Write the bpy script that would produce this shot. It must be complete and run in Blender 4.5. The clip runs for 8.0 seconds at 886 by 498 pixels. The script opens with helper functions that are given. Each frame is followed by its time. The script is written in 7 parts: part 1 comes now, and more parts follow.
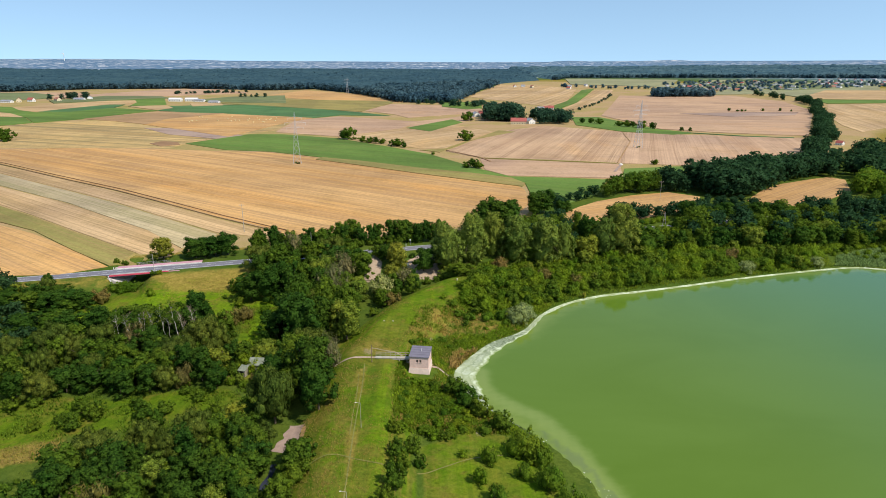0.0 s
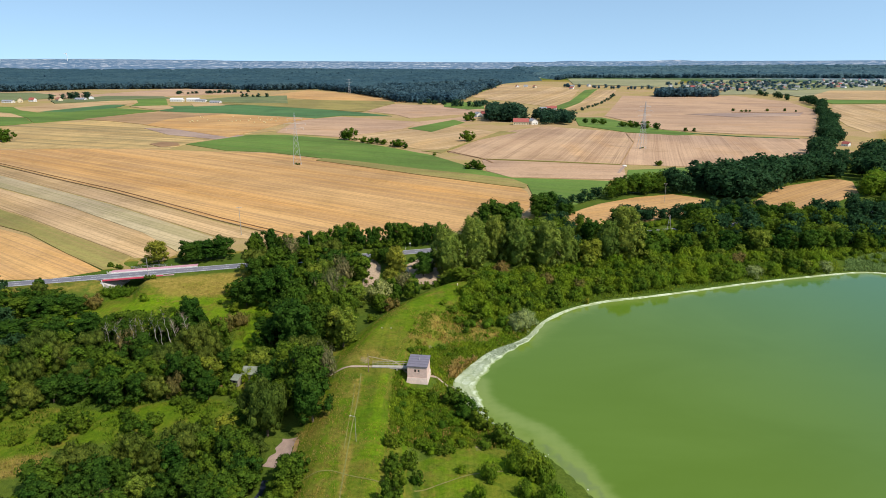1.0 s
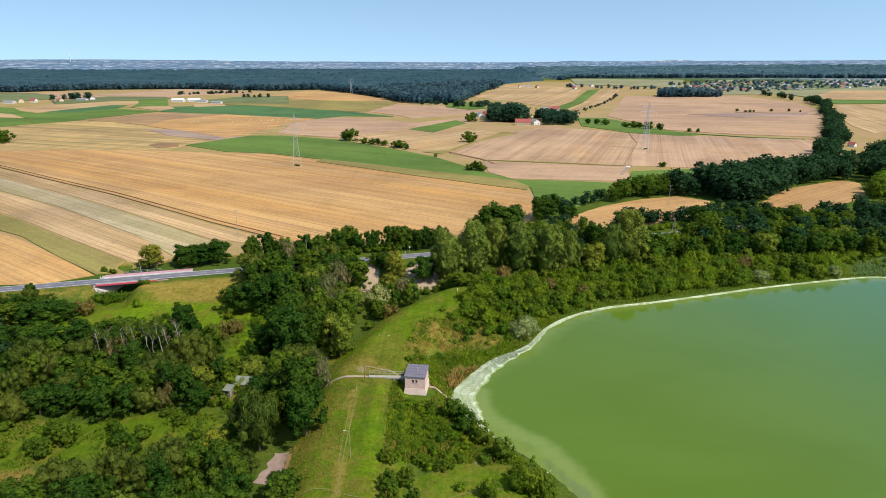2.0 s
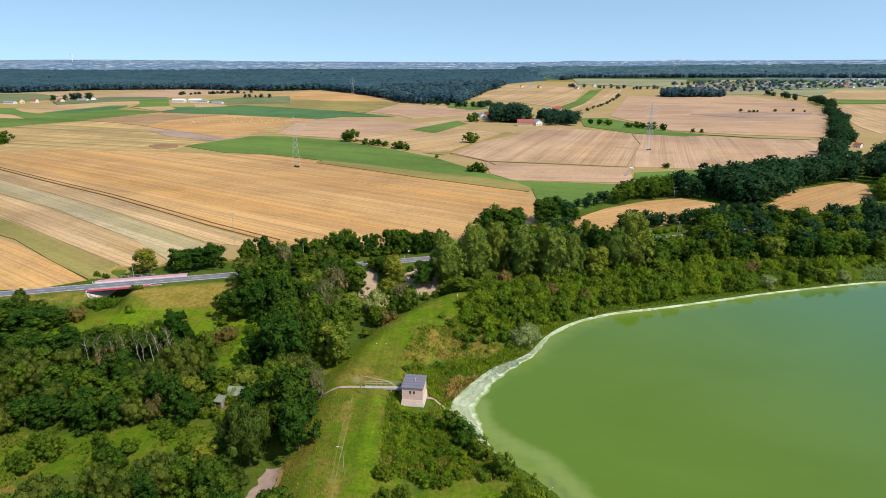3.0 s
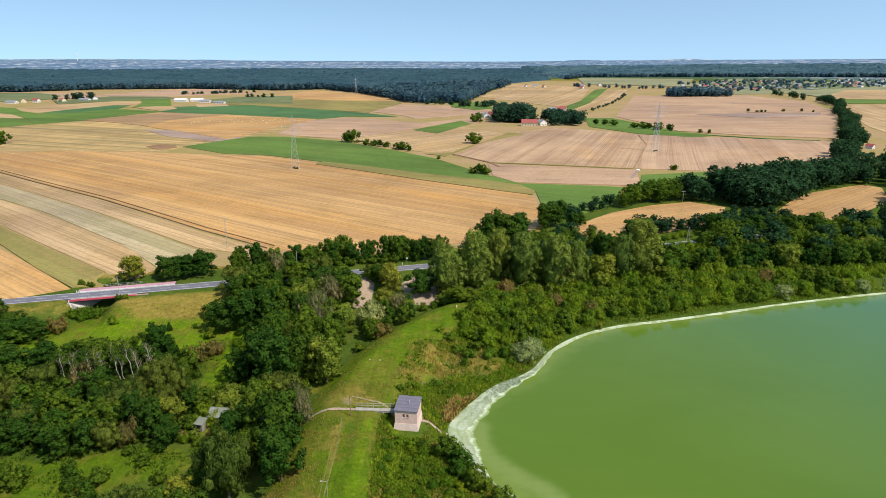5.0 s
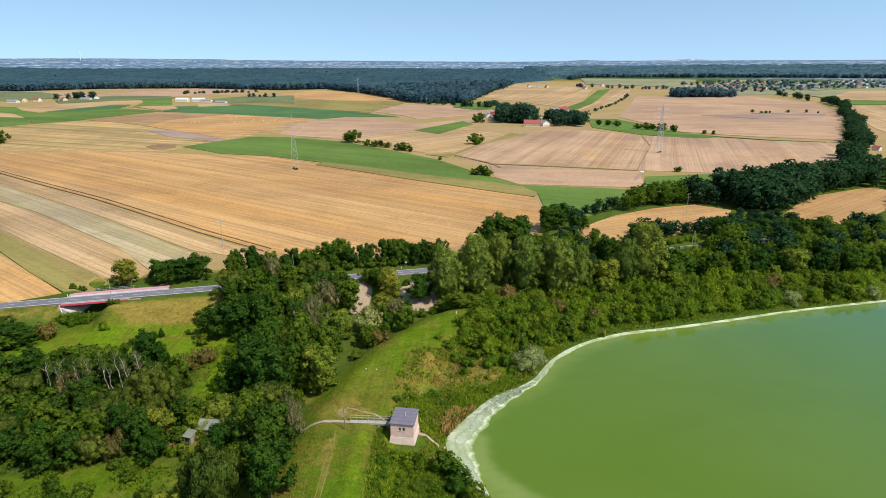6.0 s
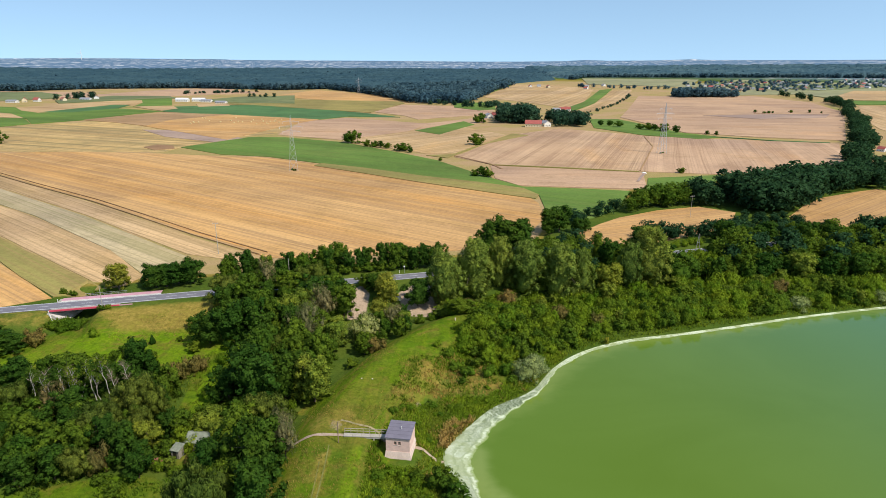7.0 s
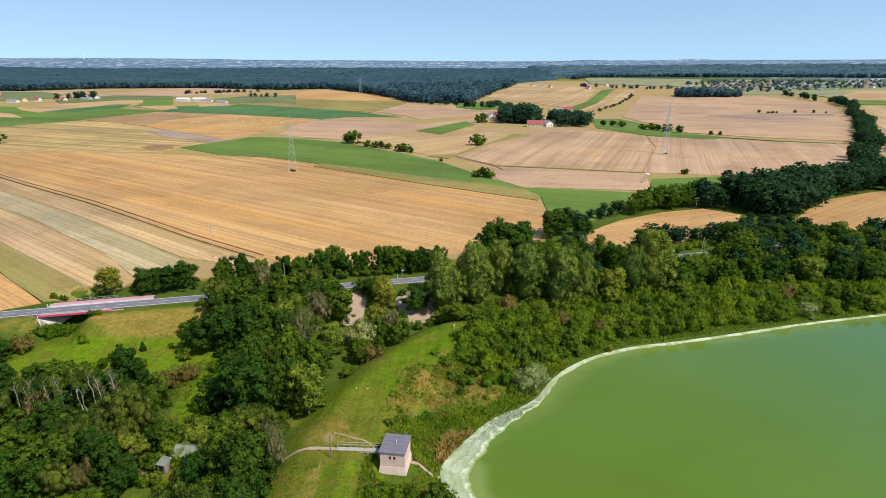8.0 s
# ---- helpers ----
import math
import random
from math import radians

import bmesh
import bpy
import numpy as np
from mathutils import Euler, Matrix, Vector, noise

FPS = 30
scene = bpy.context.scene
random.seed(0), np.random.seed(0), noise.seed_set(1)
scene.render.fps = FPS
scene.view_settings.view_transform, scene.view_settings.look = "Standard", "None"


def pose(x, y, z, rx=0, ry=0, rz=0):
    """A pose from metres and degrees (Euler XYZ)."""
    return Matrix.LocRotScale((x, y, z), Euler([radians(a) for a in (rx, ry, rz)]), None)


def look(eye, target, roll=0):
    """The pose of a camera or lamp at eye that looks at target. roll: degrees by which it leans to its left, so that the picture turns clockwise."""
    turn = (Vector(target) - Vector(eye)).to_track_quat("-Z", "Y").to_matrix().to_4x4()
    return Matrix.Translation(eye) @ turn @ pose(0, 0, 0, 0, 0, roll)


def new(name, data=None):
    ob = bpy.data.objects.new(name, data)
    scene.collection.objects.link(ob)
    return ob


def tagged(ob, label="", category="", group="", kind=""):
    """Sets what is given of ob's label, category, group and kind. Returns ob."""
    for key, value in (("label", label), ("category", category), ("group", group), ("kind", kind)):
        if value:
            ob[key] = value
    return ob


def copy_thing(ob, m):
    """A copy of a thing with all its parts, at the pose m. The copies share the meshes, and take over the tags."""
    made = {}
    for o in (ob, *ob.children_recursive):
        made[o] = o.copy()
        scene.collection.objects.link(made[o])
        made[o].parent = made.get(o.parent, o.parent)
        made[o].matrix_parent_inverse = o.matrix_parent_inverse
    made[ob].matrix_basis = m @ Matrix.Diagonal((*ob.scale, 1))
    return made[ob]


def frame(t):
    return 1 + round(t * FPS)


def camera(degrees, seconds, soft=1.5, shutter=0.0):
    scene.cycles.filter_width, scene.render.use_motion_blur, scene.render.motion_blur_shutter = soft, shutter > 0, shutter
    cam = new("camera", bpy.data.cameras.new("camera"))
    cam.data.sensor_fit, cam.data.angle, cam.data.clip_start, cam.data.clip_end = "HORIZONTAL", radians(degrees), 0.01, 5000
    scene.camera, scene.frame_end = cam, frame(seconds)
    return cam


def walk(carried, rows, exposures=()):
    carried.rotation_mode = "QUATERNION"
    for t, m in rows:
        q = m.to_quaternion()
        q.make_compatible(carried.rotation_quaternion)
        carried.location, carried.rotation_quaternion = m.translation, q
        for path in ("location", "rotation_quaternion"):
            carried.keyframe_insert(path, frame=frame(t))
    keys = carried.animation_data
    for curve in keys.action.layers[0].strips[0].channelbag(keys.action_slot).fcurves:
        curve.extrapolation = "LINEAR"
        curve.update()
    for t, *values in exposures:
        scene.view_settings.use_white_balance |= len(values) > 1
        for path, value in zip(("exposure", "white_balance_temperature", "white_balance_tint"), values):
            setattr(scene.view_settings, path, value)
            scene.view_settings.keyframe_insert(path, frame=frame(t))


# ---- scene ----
cam = camera(71.8, 8.0, soft=0.9)
PATH = [
    (0, (-3.422, 1.897, 80.104), (-3.415, 3.808, 79.516), 0.1),
    (0.5, (-2.963, 4.457, 80.113), (-2.96, 6.369, 79.525), 0.1),
    (1, (-2.546, 6.994, 80.117), (-2.547, 8.905, 79.529), 0.1),
    (1.5, (-2.119, 9.558, 80.124), (-2.124, 11.47, 79.536), 0.1),
    (3, (-0.8, 17.302, 80.186), (-0.816, 19.214, 79.598), 0.0),
    (3.5, (-0.388, 19.866, 80.185), (-0.408, 21.777, 79.596), 0.1),
    (4, (0.05, 22.407, 80.175), (0.026, 24.318, 79.585), 0.1),
    (4.5, (0.481, 24.948, 80.168), (0.454, 26.859, 79.578), 0.0),
    (6, (1.648, 32.738, 80.092), (1.611, 34.649, 79.502), 0.1),
    (6.5, (1.964, 35.316, 80.056), (1.924, 37.227, 79.466), 0.1),
    (7, (2.308, 37.84, 80.017), (2.267, 39.75, 79.427), 0.1),
    (7.5, (2.766, 40.37, 79.977), (2.722, 42.28, 79.387), 0.1),
    (8, (3.252, 42.947, 79.934), (3.204, 44.857, 79.343), 0.1),
]
walk(cam, [(t, look(eye, target, roll)) for t, eye, target, roll in PATH])

# ---- daylight ----
SUN_TO = Vector((0.80, -0.60, 1.25)).normalized()
world = bpy.data.worlds.new("sky")
scene.world = world
world.use_nodes = True
sky = world.node_tree.nodes.new("ShaderNodeTexSky")
sky.sky_type, sky.sun_disc = "NISHITA", False
sky.sun_elevation, sky.sun_rotation = math.asin(SUN_TO.z), math.atan2(SUN_TO.x, SUN_TO.y)
sky.altitude, sky.air_density, sky.dust_density, sky.ozone_density = 200, 1.0, 0.4, 0.2
# the air near the ground is clear: the pale band at the very horizon stays below it
where = world.node_tree.nodes.new("ShaderNodeTexCoord")
lift = world.node_tree.nodes.new("ShaderNodeVectorMath")
lift.operation, lift.inputs[1].default_value = "ADD", (0, 0, 0.235)
world.node_tree.links.new(where.outputs["Generated"], lift.inputs[0])
world.node_tree.links.new(lift.outputs[0], sky.inputs[0])
# summer air: a little less violet than the model's
tinge = world.node_tree.nodes.new("ShaderNodeMix")
tinge.data_type, tinge.blend_type = "RGBA", "MULTIPLY"
tinge.inputs[0].default_value, tinge.inputs[7].default_value = 1.0, (0.985, 1.03, 0.95, 1)
world.node_tree.links.new(sky.outputs[0], tinge.inputs[6])
world.node_tree.links.new(tinge.outputs[2], world.node_tree.nodes["Background"].inputs[0])
world.node_tree.nodes["Background"].inputs[1].default_value = 0.15
lamp = bpy.data.lights.new("sun", "SUN")
lamp.energy, lamp.angle, lamp.color = 3.5, radians(0.55), (1.0, 0.94, 0.84)
new("sun", lamp).matrix_world = look(SUN_TO * 500, (0, 0, 0))
scene.view_settings.exposure = 0.54

# ---- materials ----
class Nodes:
    """A material under construction."""

    def __init__(self, name, rough=0.8, metal=0.0, spec=0.3):
        self.mat = bpy.data.materials.new(name)
        self.mat.use_nodes = True
        self.tree = self.mat.node_tree
        self.shader = self.tree.nodes["Principled BSDF"]
        self.shader.inputs["Roughness"].default_value = rough
        self.shader.inputs["Metallic"].default_value = metal
        self.shader.inputs["Specular IOR Level"].default_value = spec
        self.coord = self.tree.nodes.new("ShaderNodeTexCoord")

    def put(self, socket, value):
        if isinstance(value, bpy.types.NodeSocket):
            self.tree.links.new(value, socket)
        elif isinstance(value, tuple) and len(value) == 3 and socket.type == "RGBA":
            socket.default_value = (*value, 1)
        else:
            socket.default_value = value

    def at(self, scale=(1, 1, 1), space="Object", turn=0.0):
        m = self.tree.nodes.new("ShaderNodeMapping")
        m.inputs["Scale"].default_value = scale
        m.inputs["Rotation"].default_value = (0, 0, turn)
        self.put(m.inputs[0], self.coord.outputs[space])
        return m.outputs[0]

    def world_at(self, scale=(1, 1, 1)):
        m = self.tree.nodes.new("ShaderNodeMapping")
        m.inputs["Scale"].default_value = scale
        self.put(m.inputs[0], self.tree.nodes.new("ShaderNodeNewGeometry").outputs["Position"])
        return m.outputs[0]

    def noise(self, where, scale=1.0, detail=4.0, rough=0.55, distort=0.0):
        n = self.tree.nodes.new("ShaderNodeTexNoise")
        self.put(n.inputs["Vector"], where)
        for key, v in (("Scale", scale), ("Detail", detail), ("Roughness", rough), ("Distortion", distort)):
            n.inputs[key].default_value = v
        return n.outputs["Fac"]

    def wave(self, where, scale=1.0, distort=0.0, detail=2.0, dscale=1.0):
        n = self.tree.nodes.new("ShaderNodeTexWave")
        self.put(n.inputs["Vector"], where)
        for key, v in (("Scale", scale), ("Distortion", distort), ("Detail", detail), ("Detail Scale", dscale)):
            n.inputs[key].default_value = v
        return n.outputs["Fac"]

    def cells(self, where, scale=1.0, feature="F1", colour=False):
        n = self.tree.nodes.new("ShaderNodeTexVoronoi")
        n.feature = feature
        self.put(n.inputs["Vector"], where)
        n.inputs["Scale"].default_value = scale
        return n.outputs["Color" if colour else "Distance"]

    def ramp(self, value, lo, hi, a=0.0, b=1.0):
        n = self.tree.nodes.new("ShaderNodeMapRange")
        n.interpolation_type = "SMOOTHSTEP"
        self.put(n.inputs["Value"], value)
        for key, v in (("From Min", lo), ("From Max", hi), ("To Min", a), ("To Max", b)):
            n.inputs[key].default_value = v
        return n.outputs["Result"]

    def mix(self, k, a, b, how="MIX"):
        n = self.tree.nodes.new("ShaderNodeMix")
        n.data_type, n.blend_type = "RGBA", how
        self.put(n.inputs[0], k), self.put(n.inputs[6], a), self.put(n.inputs[7], b)
        return n.outputs[2]

    def math(self, op, a, b=0.0):
        n = self.tree.nodes.new("ShaderNodeMath")
        n.operation = op
        self.put(n.inputs[0], a), self.put(n.inputs[1], b)
        return n.outputs[0]

    def attribute(self, name):
        n = self.tree.nodes.new("ShaderNodeAttribute")
        n.attribute_name = name
        s = self.tree.nodes.new("ShaderNodeSeparateColor")
        self.put(s.inputs[0], n.outputs["Color"])
        return s.outputs[0], s.outputs[1], s.outputs[2], n.outputs["Alpha"]

    def island(self):
        return self.tree.nodes.new("ShaderNodeNewGeometry").outputs["Random Per Island"]

    def object_random(self):
        return self.tree.nodes.new("ShaderNodeObjectInfo").outputs["Random"]

    def bump(self, value, strength=0.3, distance=0.05):
        n = self.tree.nodes.new("ShaderNodeBump")
        n.inputs["Strength"].default_value, n.inputs["Distance"].default_value = strength, distance
        self.put(n.inputs["Height"], value)
        self.put(self.shader.inputs["Normal"], n.outputs[0])

    def done(self, colour, rough=None):
        self.put(self.shader.inputs["Base Color"], colour)
        if rough is not None:
            self.put(self.shader.inputs["Roughness"], rough)
        return self.mat


def crop_material(name, light, dark, stain, row=6.0, rows=0.5):
    """A field seen along its drill rows: local x runs across the rows."""
    n = Nodes(name, 0.95, spec=0.1)
    shade = lambda c, k: tuple(min(v * k, 0.8) for v in c)
    light, dark, stain = (shade(c, 0.94) for c in (light, dark, stain))
    straw = n.mix(n.ramp(n.noise(n.at((1 / 30, 1 / 900, 0)), 1.0, 3, 0.6, 0.1), 0.40, 0.60), light, dark)
    # strips left by the combine, each a little lighter or darker than the next
    swath = n.noise(n.at((1 / row, 1 / 700, 0)), 1.0, 2, 0.65, 0.1)
    c = n.mix(n.ramp(swath, 0.47, 0.58, 0.0, rows), straw, stain)
    c = n.mix(n.ramp(swath, 0.46, 0.36, 0.0, rows), c, shade(light, 1.14))
    # the drill rows
    lines = n.noise(n.at((1 / 1.5, 1 / 420, 0)), 1.0, 2, 0.75)
    c = n.mix(n.ramp(lines, 0.50, 0.62, 0.0, min(0.85, rows * 1.3)), c, shade(stain, 0.85))
    c = n.mix(n.ramp(lines, 0.46, 0.36, 0.0, min(0.8, rows)), c, shade(light, 1.12))
    # wide washes that run across the rows: soil, weeds, and painted-in cloud shade
    wash = n.noise(n.world_at((1 / 190, 1 / 150, 1)), 1.0, 4, 0.6, 0.6)
    c = n.mix(n.ramp(wash, 0.42, 0.62, 0.0, 0.75), c, n.mix(1.0, c, (0.74, 0.74, 0.80), "MULTIPLY"))
    c = n.mix(n.ramp(wash, 0.42, 0.30, 0.0, 0.6), c, n.mix(1.0, c, (1.10, 1.06, 0.98), "MULTIPLY"))
    blotch = n.noise(n.at((1 / 70, 1 / 190, 1)), 1.0, 5, 0.65, 0.8)
    c = n.mix(n.ramp(blotch, 0.52, 0.70, 0.0, 0.6), c, stain)
    c = n.mix(n.ramp(blotch, 0.44, 0.30, 0.0, 0.6), c, n.mix(1.0, c, (1.14, 1.05, 0.88), "MULTIPLY"))
    mottle = n.noise(n.world_at((1 / 26, 1 / 22, 1)), 1, 6, 0.7, 0.5)
    c = n.mix(n.ramp(mottle, 0.48, 0.66, 0.0, 0.7), c, n.mix(1.0, c, (0.80, 0.80, 0.76), "MULTIPLY"))
    # pairs of wheel tracks
    s = n.tree.nodes.new("ShaderNodeSeparateXYZ")
    n.put(s.inputs[0], n.at((1 / 21, 1, 1)))
    sway = n.math("MULTIPLY", n.noise(n.at((1 / 400, 1 / 160, 0)), 1.0, 1, 0.5), 0.35)
    for shift, deep in ((0.0, 0.62), (0.095, 0.62), (0.43, 0.3)):
        u = n.math("FRACT", n.math("ADD", n.math("ADD", s.outputs[0], sway), shift))
        near = n.math("ABSOLUTE", n.math("SUBTRACT", u, 0.5))
        worn = n.math("MULTIPLY", n.ramp(near, 0.010, 0.030, deep * min(1.0, 1.6 * rows), 0.0), n.ramp(n.noise(n.at((1 / 60, 1 / 140, 1)), 1, 3, 0.6), 0.35, 0.55))
        c = n.mix(worn, c, shade(stain, 0.66))
    crumb = n.noise(n.world_at((1 / 1.6, 1 / 1.6, 1)), 1, 3, 0.75)
    c = n.mix(n.ramp(crumb, 0.42, 0.68, 0.0, 0.5), c, n.mix(1.0, c, (0.66, 0.67, 0.64), "MULTIPLY"))
    c = n.mix(n.ramp(crumb, 0.44, 0.30, 0.0, 0.5), c, n.mix(1.0, c, (1.18, 1.15, 1.1), "MULTIPLY"))
    n.bump(swath, 0.35, 0.4)
    return n.done(c)


STUBBLE = {
    "gold": crop_material("stubble_gold", (0.58, 0.345, 0.140), (0.53, 0.285, 0.095), (0.43, 0.255, 0.120)),
    "mixed": crop_material("stubble_mixed", (0.58, 0.385, 0.165), (0.47, 0.30, 0.115), (0.29, 0.225, 0.10), 10, 0.75),
    "pale": crop_material("stubble_pale", (0.56, 0.375, 0.200), (0.45, 0.285, 0.130), (0.38, 0.26, 0.125)),
    "grey": crop_material("stubble_grey", (0.47, 0.37, 0.22), (0.40, 0.31, 0.17), (0.34, 0.29, 0.14)),
    "pink": crop_material("stubble_pink", (0.53, 0.345, 0.215), (0.46, 0.29, 0.175), (0.38, 0.235, 0.145), 9, 0.35),
    "mauve": crop_material("stubble_mauve", (0.40, 0.285, 0.22), (0.36, 0.25, 0.19), (0.33, 0.225, 0.16), 8, 0.2),
    "green": crop_material("crop_green", (0.13, 0.215, 0.040), (0.095, 0.170, 0.030), (0.17, 0.205, 0.05), 8, 0.3),
    "dark_green": crop_material("crop_dark_green", (0.085, 0.185, 0.065), (0.065, 0.145, 0.050), (0.12, 0.175, 0.065), 8, 0.3),
    "striped": crop_material("stubble_striped", (0.54, 0.355, 0.21), (0.47, 0.295, 0.17), (0.40, 0.25, 0.15), 14, 0.5),
    "faded": crop_material("faded_pasture", (0.29, 0.28, 0.15), (0.24, 0.25, 0.12), (0.36, 0.30, 0.18), 20, 0.2),
    "pasture": crop_material("pasture", (0.17, 0.20, 0.085), (0.135, 0.17, 0.068), (0.23, 0.215, 0.10), 20, 0.3),
    "tan": crop_material("stubble_tan", (0.43, 0.27, 0.135), (0.38, 0.23, 0.11), (0.33, 0.21, 0.105), 9, 0.4),
    "brown": crop_material("turned_soil", (0.32, 0.185, 0.095), (0.27, 0.155, 0.08), (0.36, 0.215, 0.11)),
    "olive": crop_material("crop_olive", (0.29, 0.245, 0.075), (0.22, 0.205, 0.058), (0.36, 0.25, 0.095)),
}


def ground_material():
    n = Nodes("rough_grass", 0.95, spec=0.03)
    mown, dry, bare, far = n.attribute("cover")
    big = n.noise(n.world_at((1 / 25, 1 / 25, 1)), 1, 4, 0.6)
    mid = n.noise(n.world_at((1 / 4, 1 / 4, 1)), 1, 4, 0.65)
    fine = n.noise(n.world_at((1.4, 1.4, 1)), 1, 3, 0.7)
    green = n.mix(n.ramp(big, 0.35, 0.65), (0.064, 0.105, 0.013), (0.100, 0.130, 0.019))
    green = n.mix(n.ramp(mid, 0.45, 0.7, 0, 0.7), green, (0.05, 0.085, 0.014))
    lawn = n.mix(n.ramp(mid, 0.35, 0.65), (0.108, 0.165, 0.008), (0.080, 0.136, 0.007))
    lawn = n.mix(n.ramp(big, 0.45, 0.65, 0, 0.7), lawn, (0.165, 0.152, 0.024))
    lawn = n.mix(n.ramp(n.noise(n.world_at((1 / 9, 1 / 9, 1)), 1, 4, 0.65, 0.5), 0.5, 0.68, 0, 0.65), lawn, (0.185, 0.146, 0.032))
    lime = n.mix(n.ramp(mid, 0.35, 0.65), (0.155, 0.240, 0.008), (0.115, 0.200, 0.007))
    lawn = n.mix(n.ramp(mown, 1.15, 1.5), lawn, n.mix(n.ramp(big, 0.5, 0.7, 0, 0.6), lime, (0.20, 0.19, 0.025)))
    clump = n.noise(n.world_at((1 / 6.5, 1 / 5.0, 1)), 1, 5, 0.65, 0.7)
    tuft = n.noise(n.world_at((1 / 1.6, 1 / 1.2, 1)), 1, 4, 0.7, 0.6)
    lawn = n.mix(n.ramp(clump, 0.50, 0.68, 0, 0.75), lawn, (0.168, 0.142, 0.024))
    lawn = n.mix(n.ramp(clump, 0.46, 0.32, 0, 0.6), lawn, (0.066, 0.118, 0.009))
    mow = n.noise(n.world_at((1 / 1.1, 1 / 60, 0)), 1, 2, 0.6)
    lawn = n.mix(n.ramp(mow, 0.50, 0.62, 0, 0.5), lawn, n.mix(1.0, lawn, (0.74, 0.84, 0.8), "MULTIPLY"))
    lawn = n.mix(n.ramp(mow, 0.47, 0.36, 0, 0.5), lawn, n.mix(1.0, lawn, (1.25, 1.14, 1.1), "MULTIPLY"))
    lawn = n.mix(n.ramp(tuft, 0.52, 0.68, 0, 0.55), lawn, n.mix(1.0, lawn, (0.55, 0.62, 0.6), "MULTIPLY"))
    lawn = n.mix(n.ramp(tuft, 0.44, 0.32, 0, 0.6), lawn, n.mix(1.0, lawn, (1.35, 1.22, 1.2), "MULTIPLY"))
    green = n.mix(n.ramp(tuft, 0.52, 0.68, 0, 0.5), green, n.mix(1.0, green, (0.55, 0.62, 0.6), "MULTIPLY"))
    c = n.mix(n.ramp(n.math("ADD", mown, n.math("MULTIPLY", n.math("SUBTRACT", mid, 0.5), 0.6)), 0.3, 0.6), green, lawn)
    straw = n.mix(n.ramp(tuft, 0.3, 0.7), n.mix(n.ramp(clump, 0.35, 0.65), (0.350, 0.245, 0.060), (0.240, 0.200, 0.034)), (0.200, 0.150, 0.032))
    c = n.mix(n.ramp(n.math("ADD", dry, n.math("MULTIPLY", n.math("SUBTRACT", mid, 0.5), 0.9)), 0.3, 0.75), c, straw)
    acre = n.noise(n.world_at((1 / 75, 1 / 48, 1)), 1, 5, 0.62, 0.6)
    tilled = n.mix(n.ramp(acre, 0.42, 0.6), n.mix(mid, (0.40, 0.29, 0.12), (0.30, 0.23, 0.085)), n.mix(mid, (0.46, 0.305, 0.165), (0.36, 0.235, 0.12)))
    tilled = n.mix(n.ramp(acre, 0.40, 0.30, 0, 0.8), tilled, (0.23, 0.215, 0.065))
    c = n.mix(n.ramp(dry, 1.2, 1.7), c, tilled)
    earth = n.mix(fine, (0.47, 0.345, 0.25), (0.36, 0.26, 0.18))
    c = n.mix(n.ramp(n.math("ADD", bare, n.math("MULTIPLY", n.math("SUBTRACT", fine, 0.5), 0.5)), 0.35, 0.6), c, earth)
    c = n.mix(n.ramp(fine, 0.3, 0.75, 0, 0.6), c, n.mix(1.0, c, (0.45, 0.5, 0.4), "MULTIPLY"))
    # the plain far off, with distant haze painted in as blue ground
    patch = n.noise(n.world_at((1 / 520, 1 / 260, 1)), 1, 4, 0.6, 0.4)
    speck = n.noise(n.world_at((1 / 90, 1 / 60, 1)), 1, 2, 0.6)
    hazed_plain = n.mix(n.ramp(patch, 0.60, 0.64), (0.088, 0.150, 0.225), n.mix(n.ramp(speck, 0.45, 0.6), (0.48, 0.50, 0.52), (0.26, 0.32, 0.34)))
    hazed_plain = n.mix(n.ramp(speck, 0.3, 0.7, 0, 0.5), hazed_plain, (0.085, 0.148, 0.215))
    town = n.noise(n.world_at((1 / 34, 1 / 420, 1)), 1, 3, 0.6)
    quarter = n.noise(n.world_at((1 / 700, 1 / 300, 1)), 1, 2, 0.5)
    hazed_plain = n.mix(n.math("MULTIPLY", n.ramp(town, 0.54, 0.62), n.ramp(quarter, 0.44, 0.56)), hazed_plain, (0.72, 0.68, 0.66))
    c = n.mix(far, c, hazed_plain)
    n.bump(fine, 0.6, 0.25)
    return n.done(c)


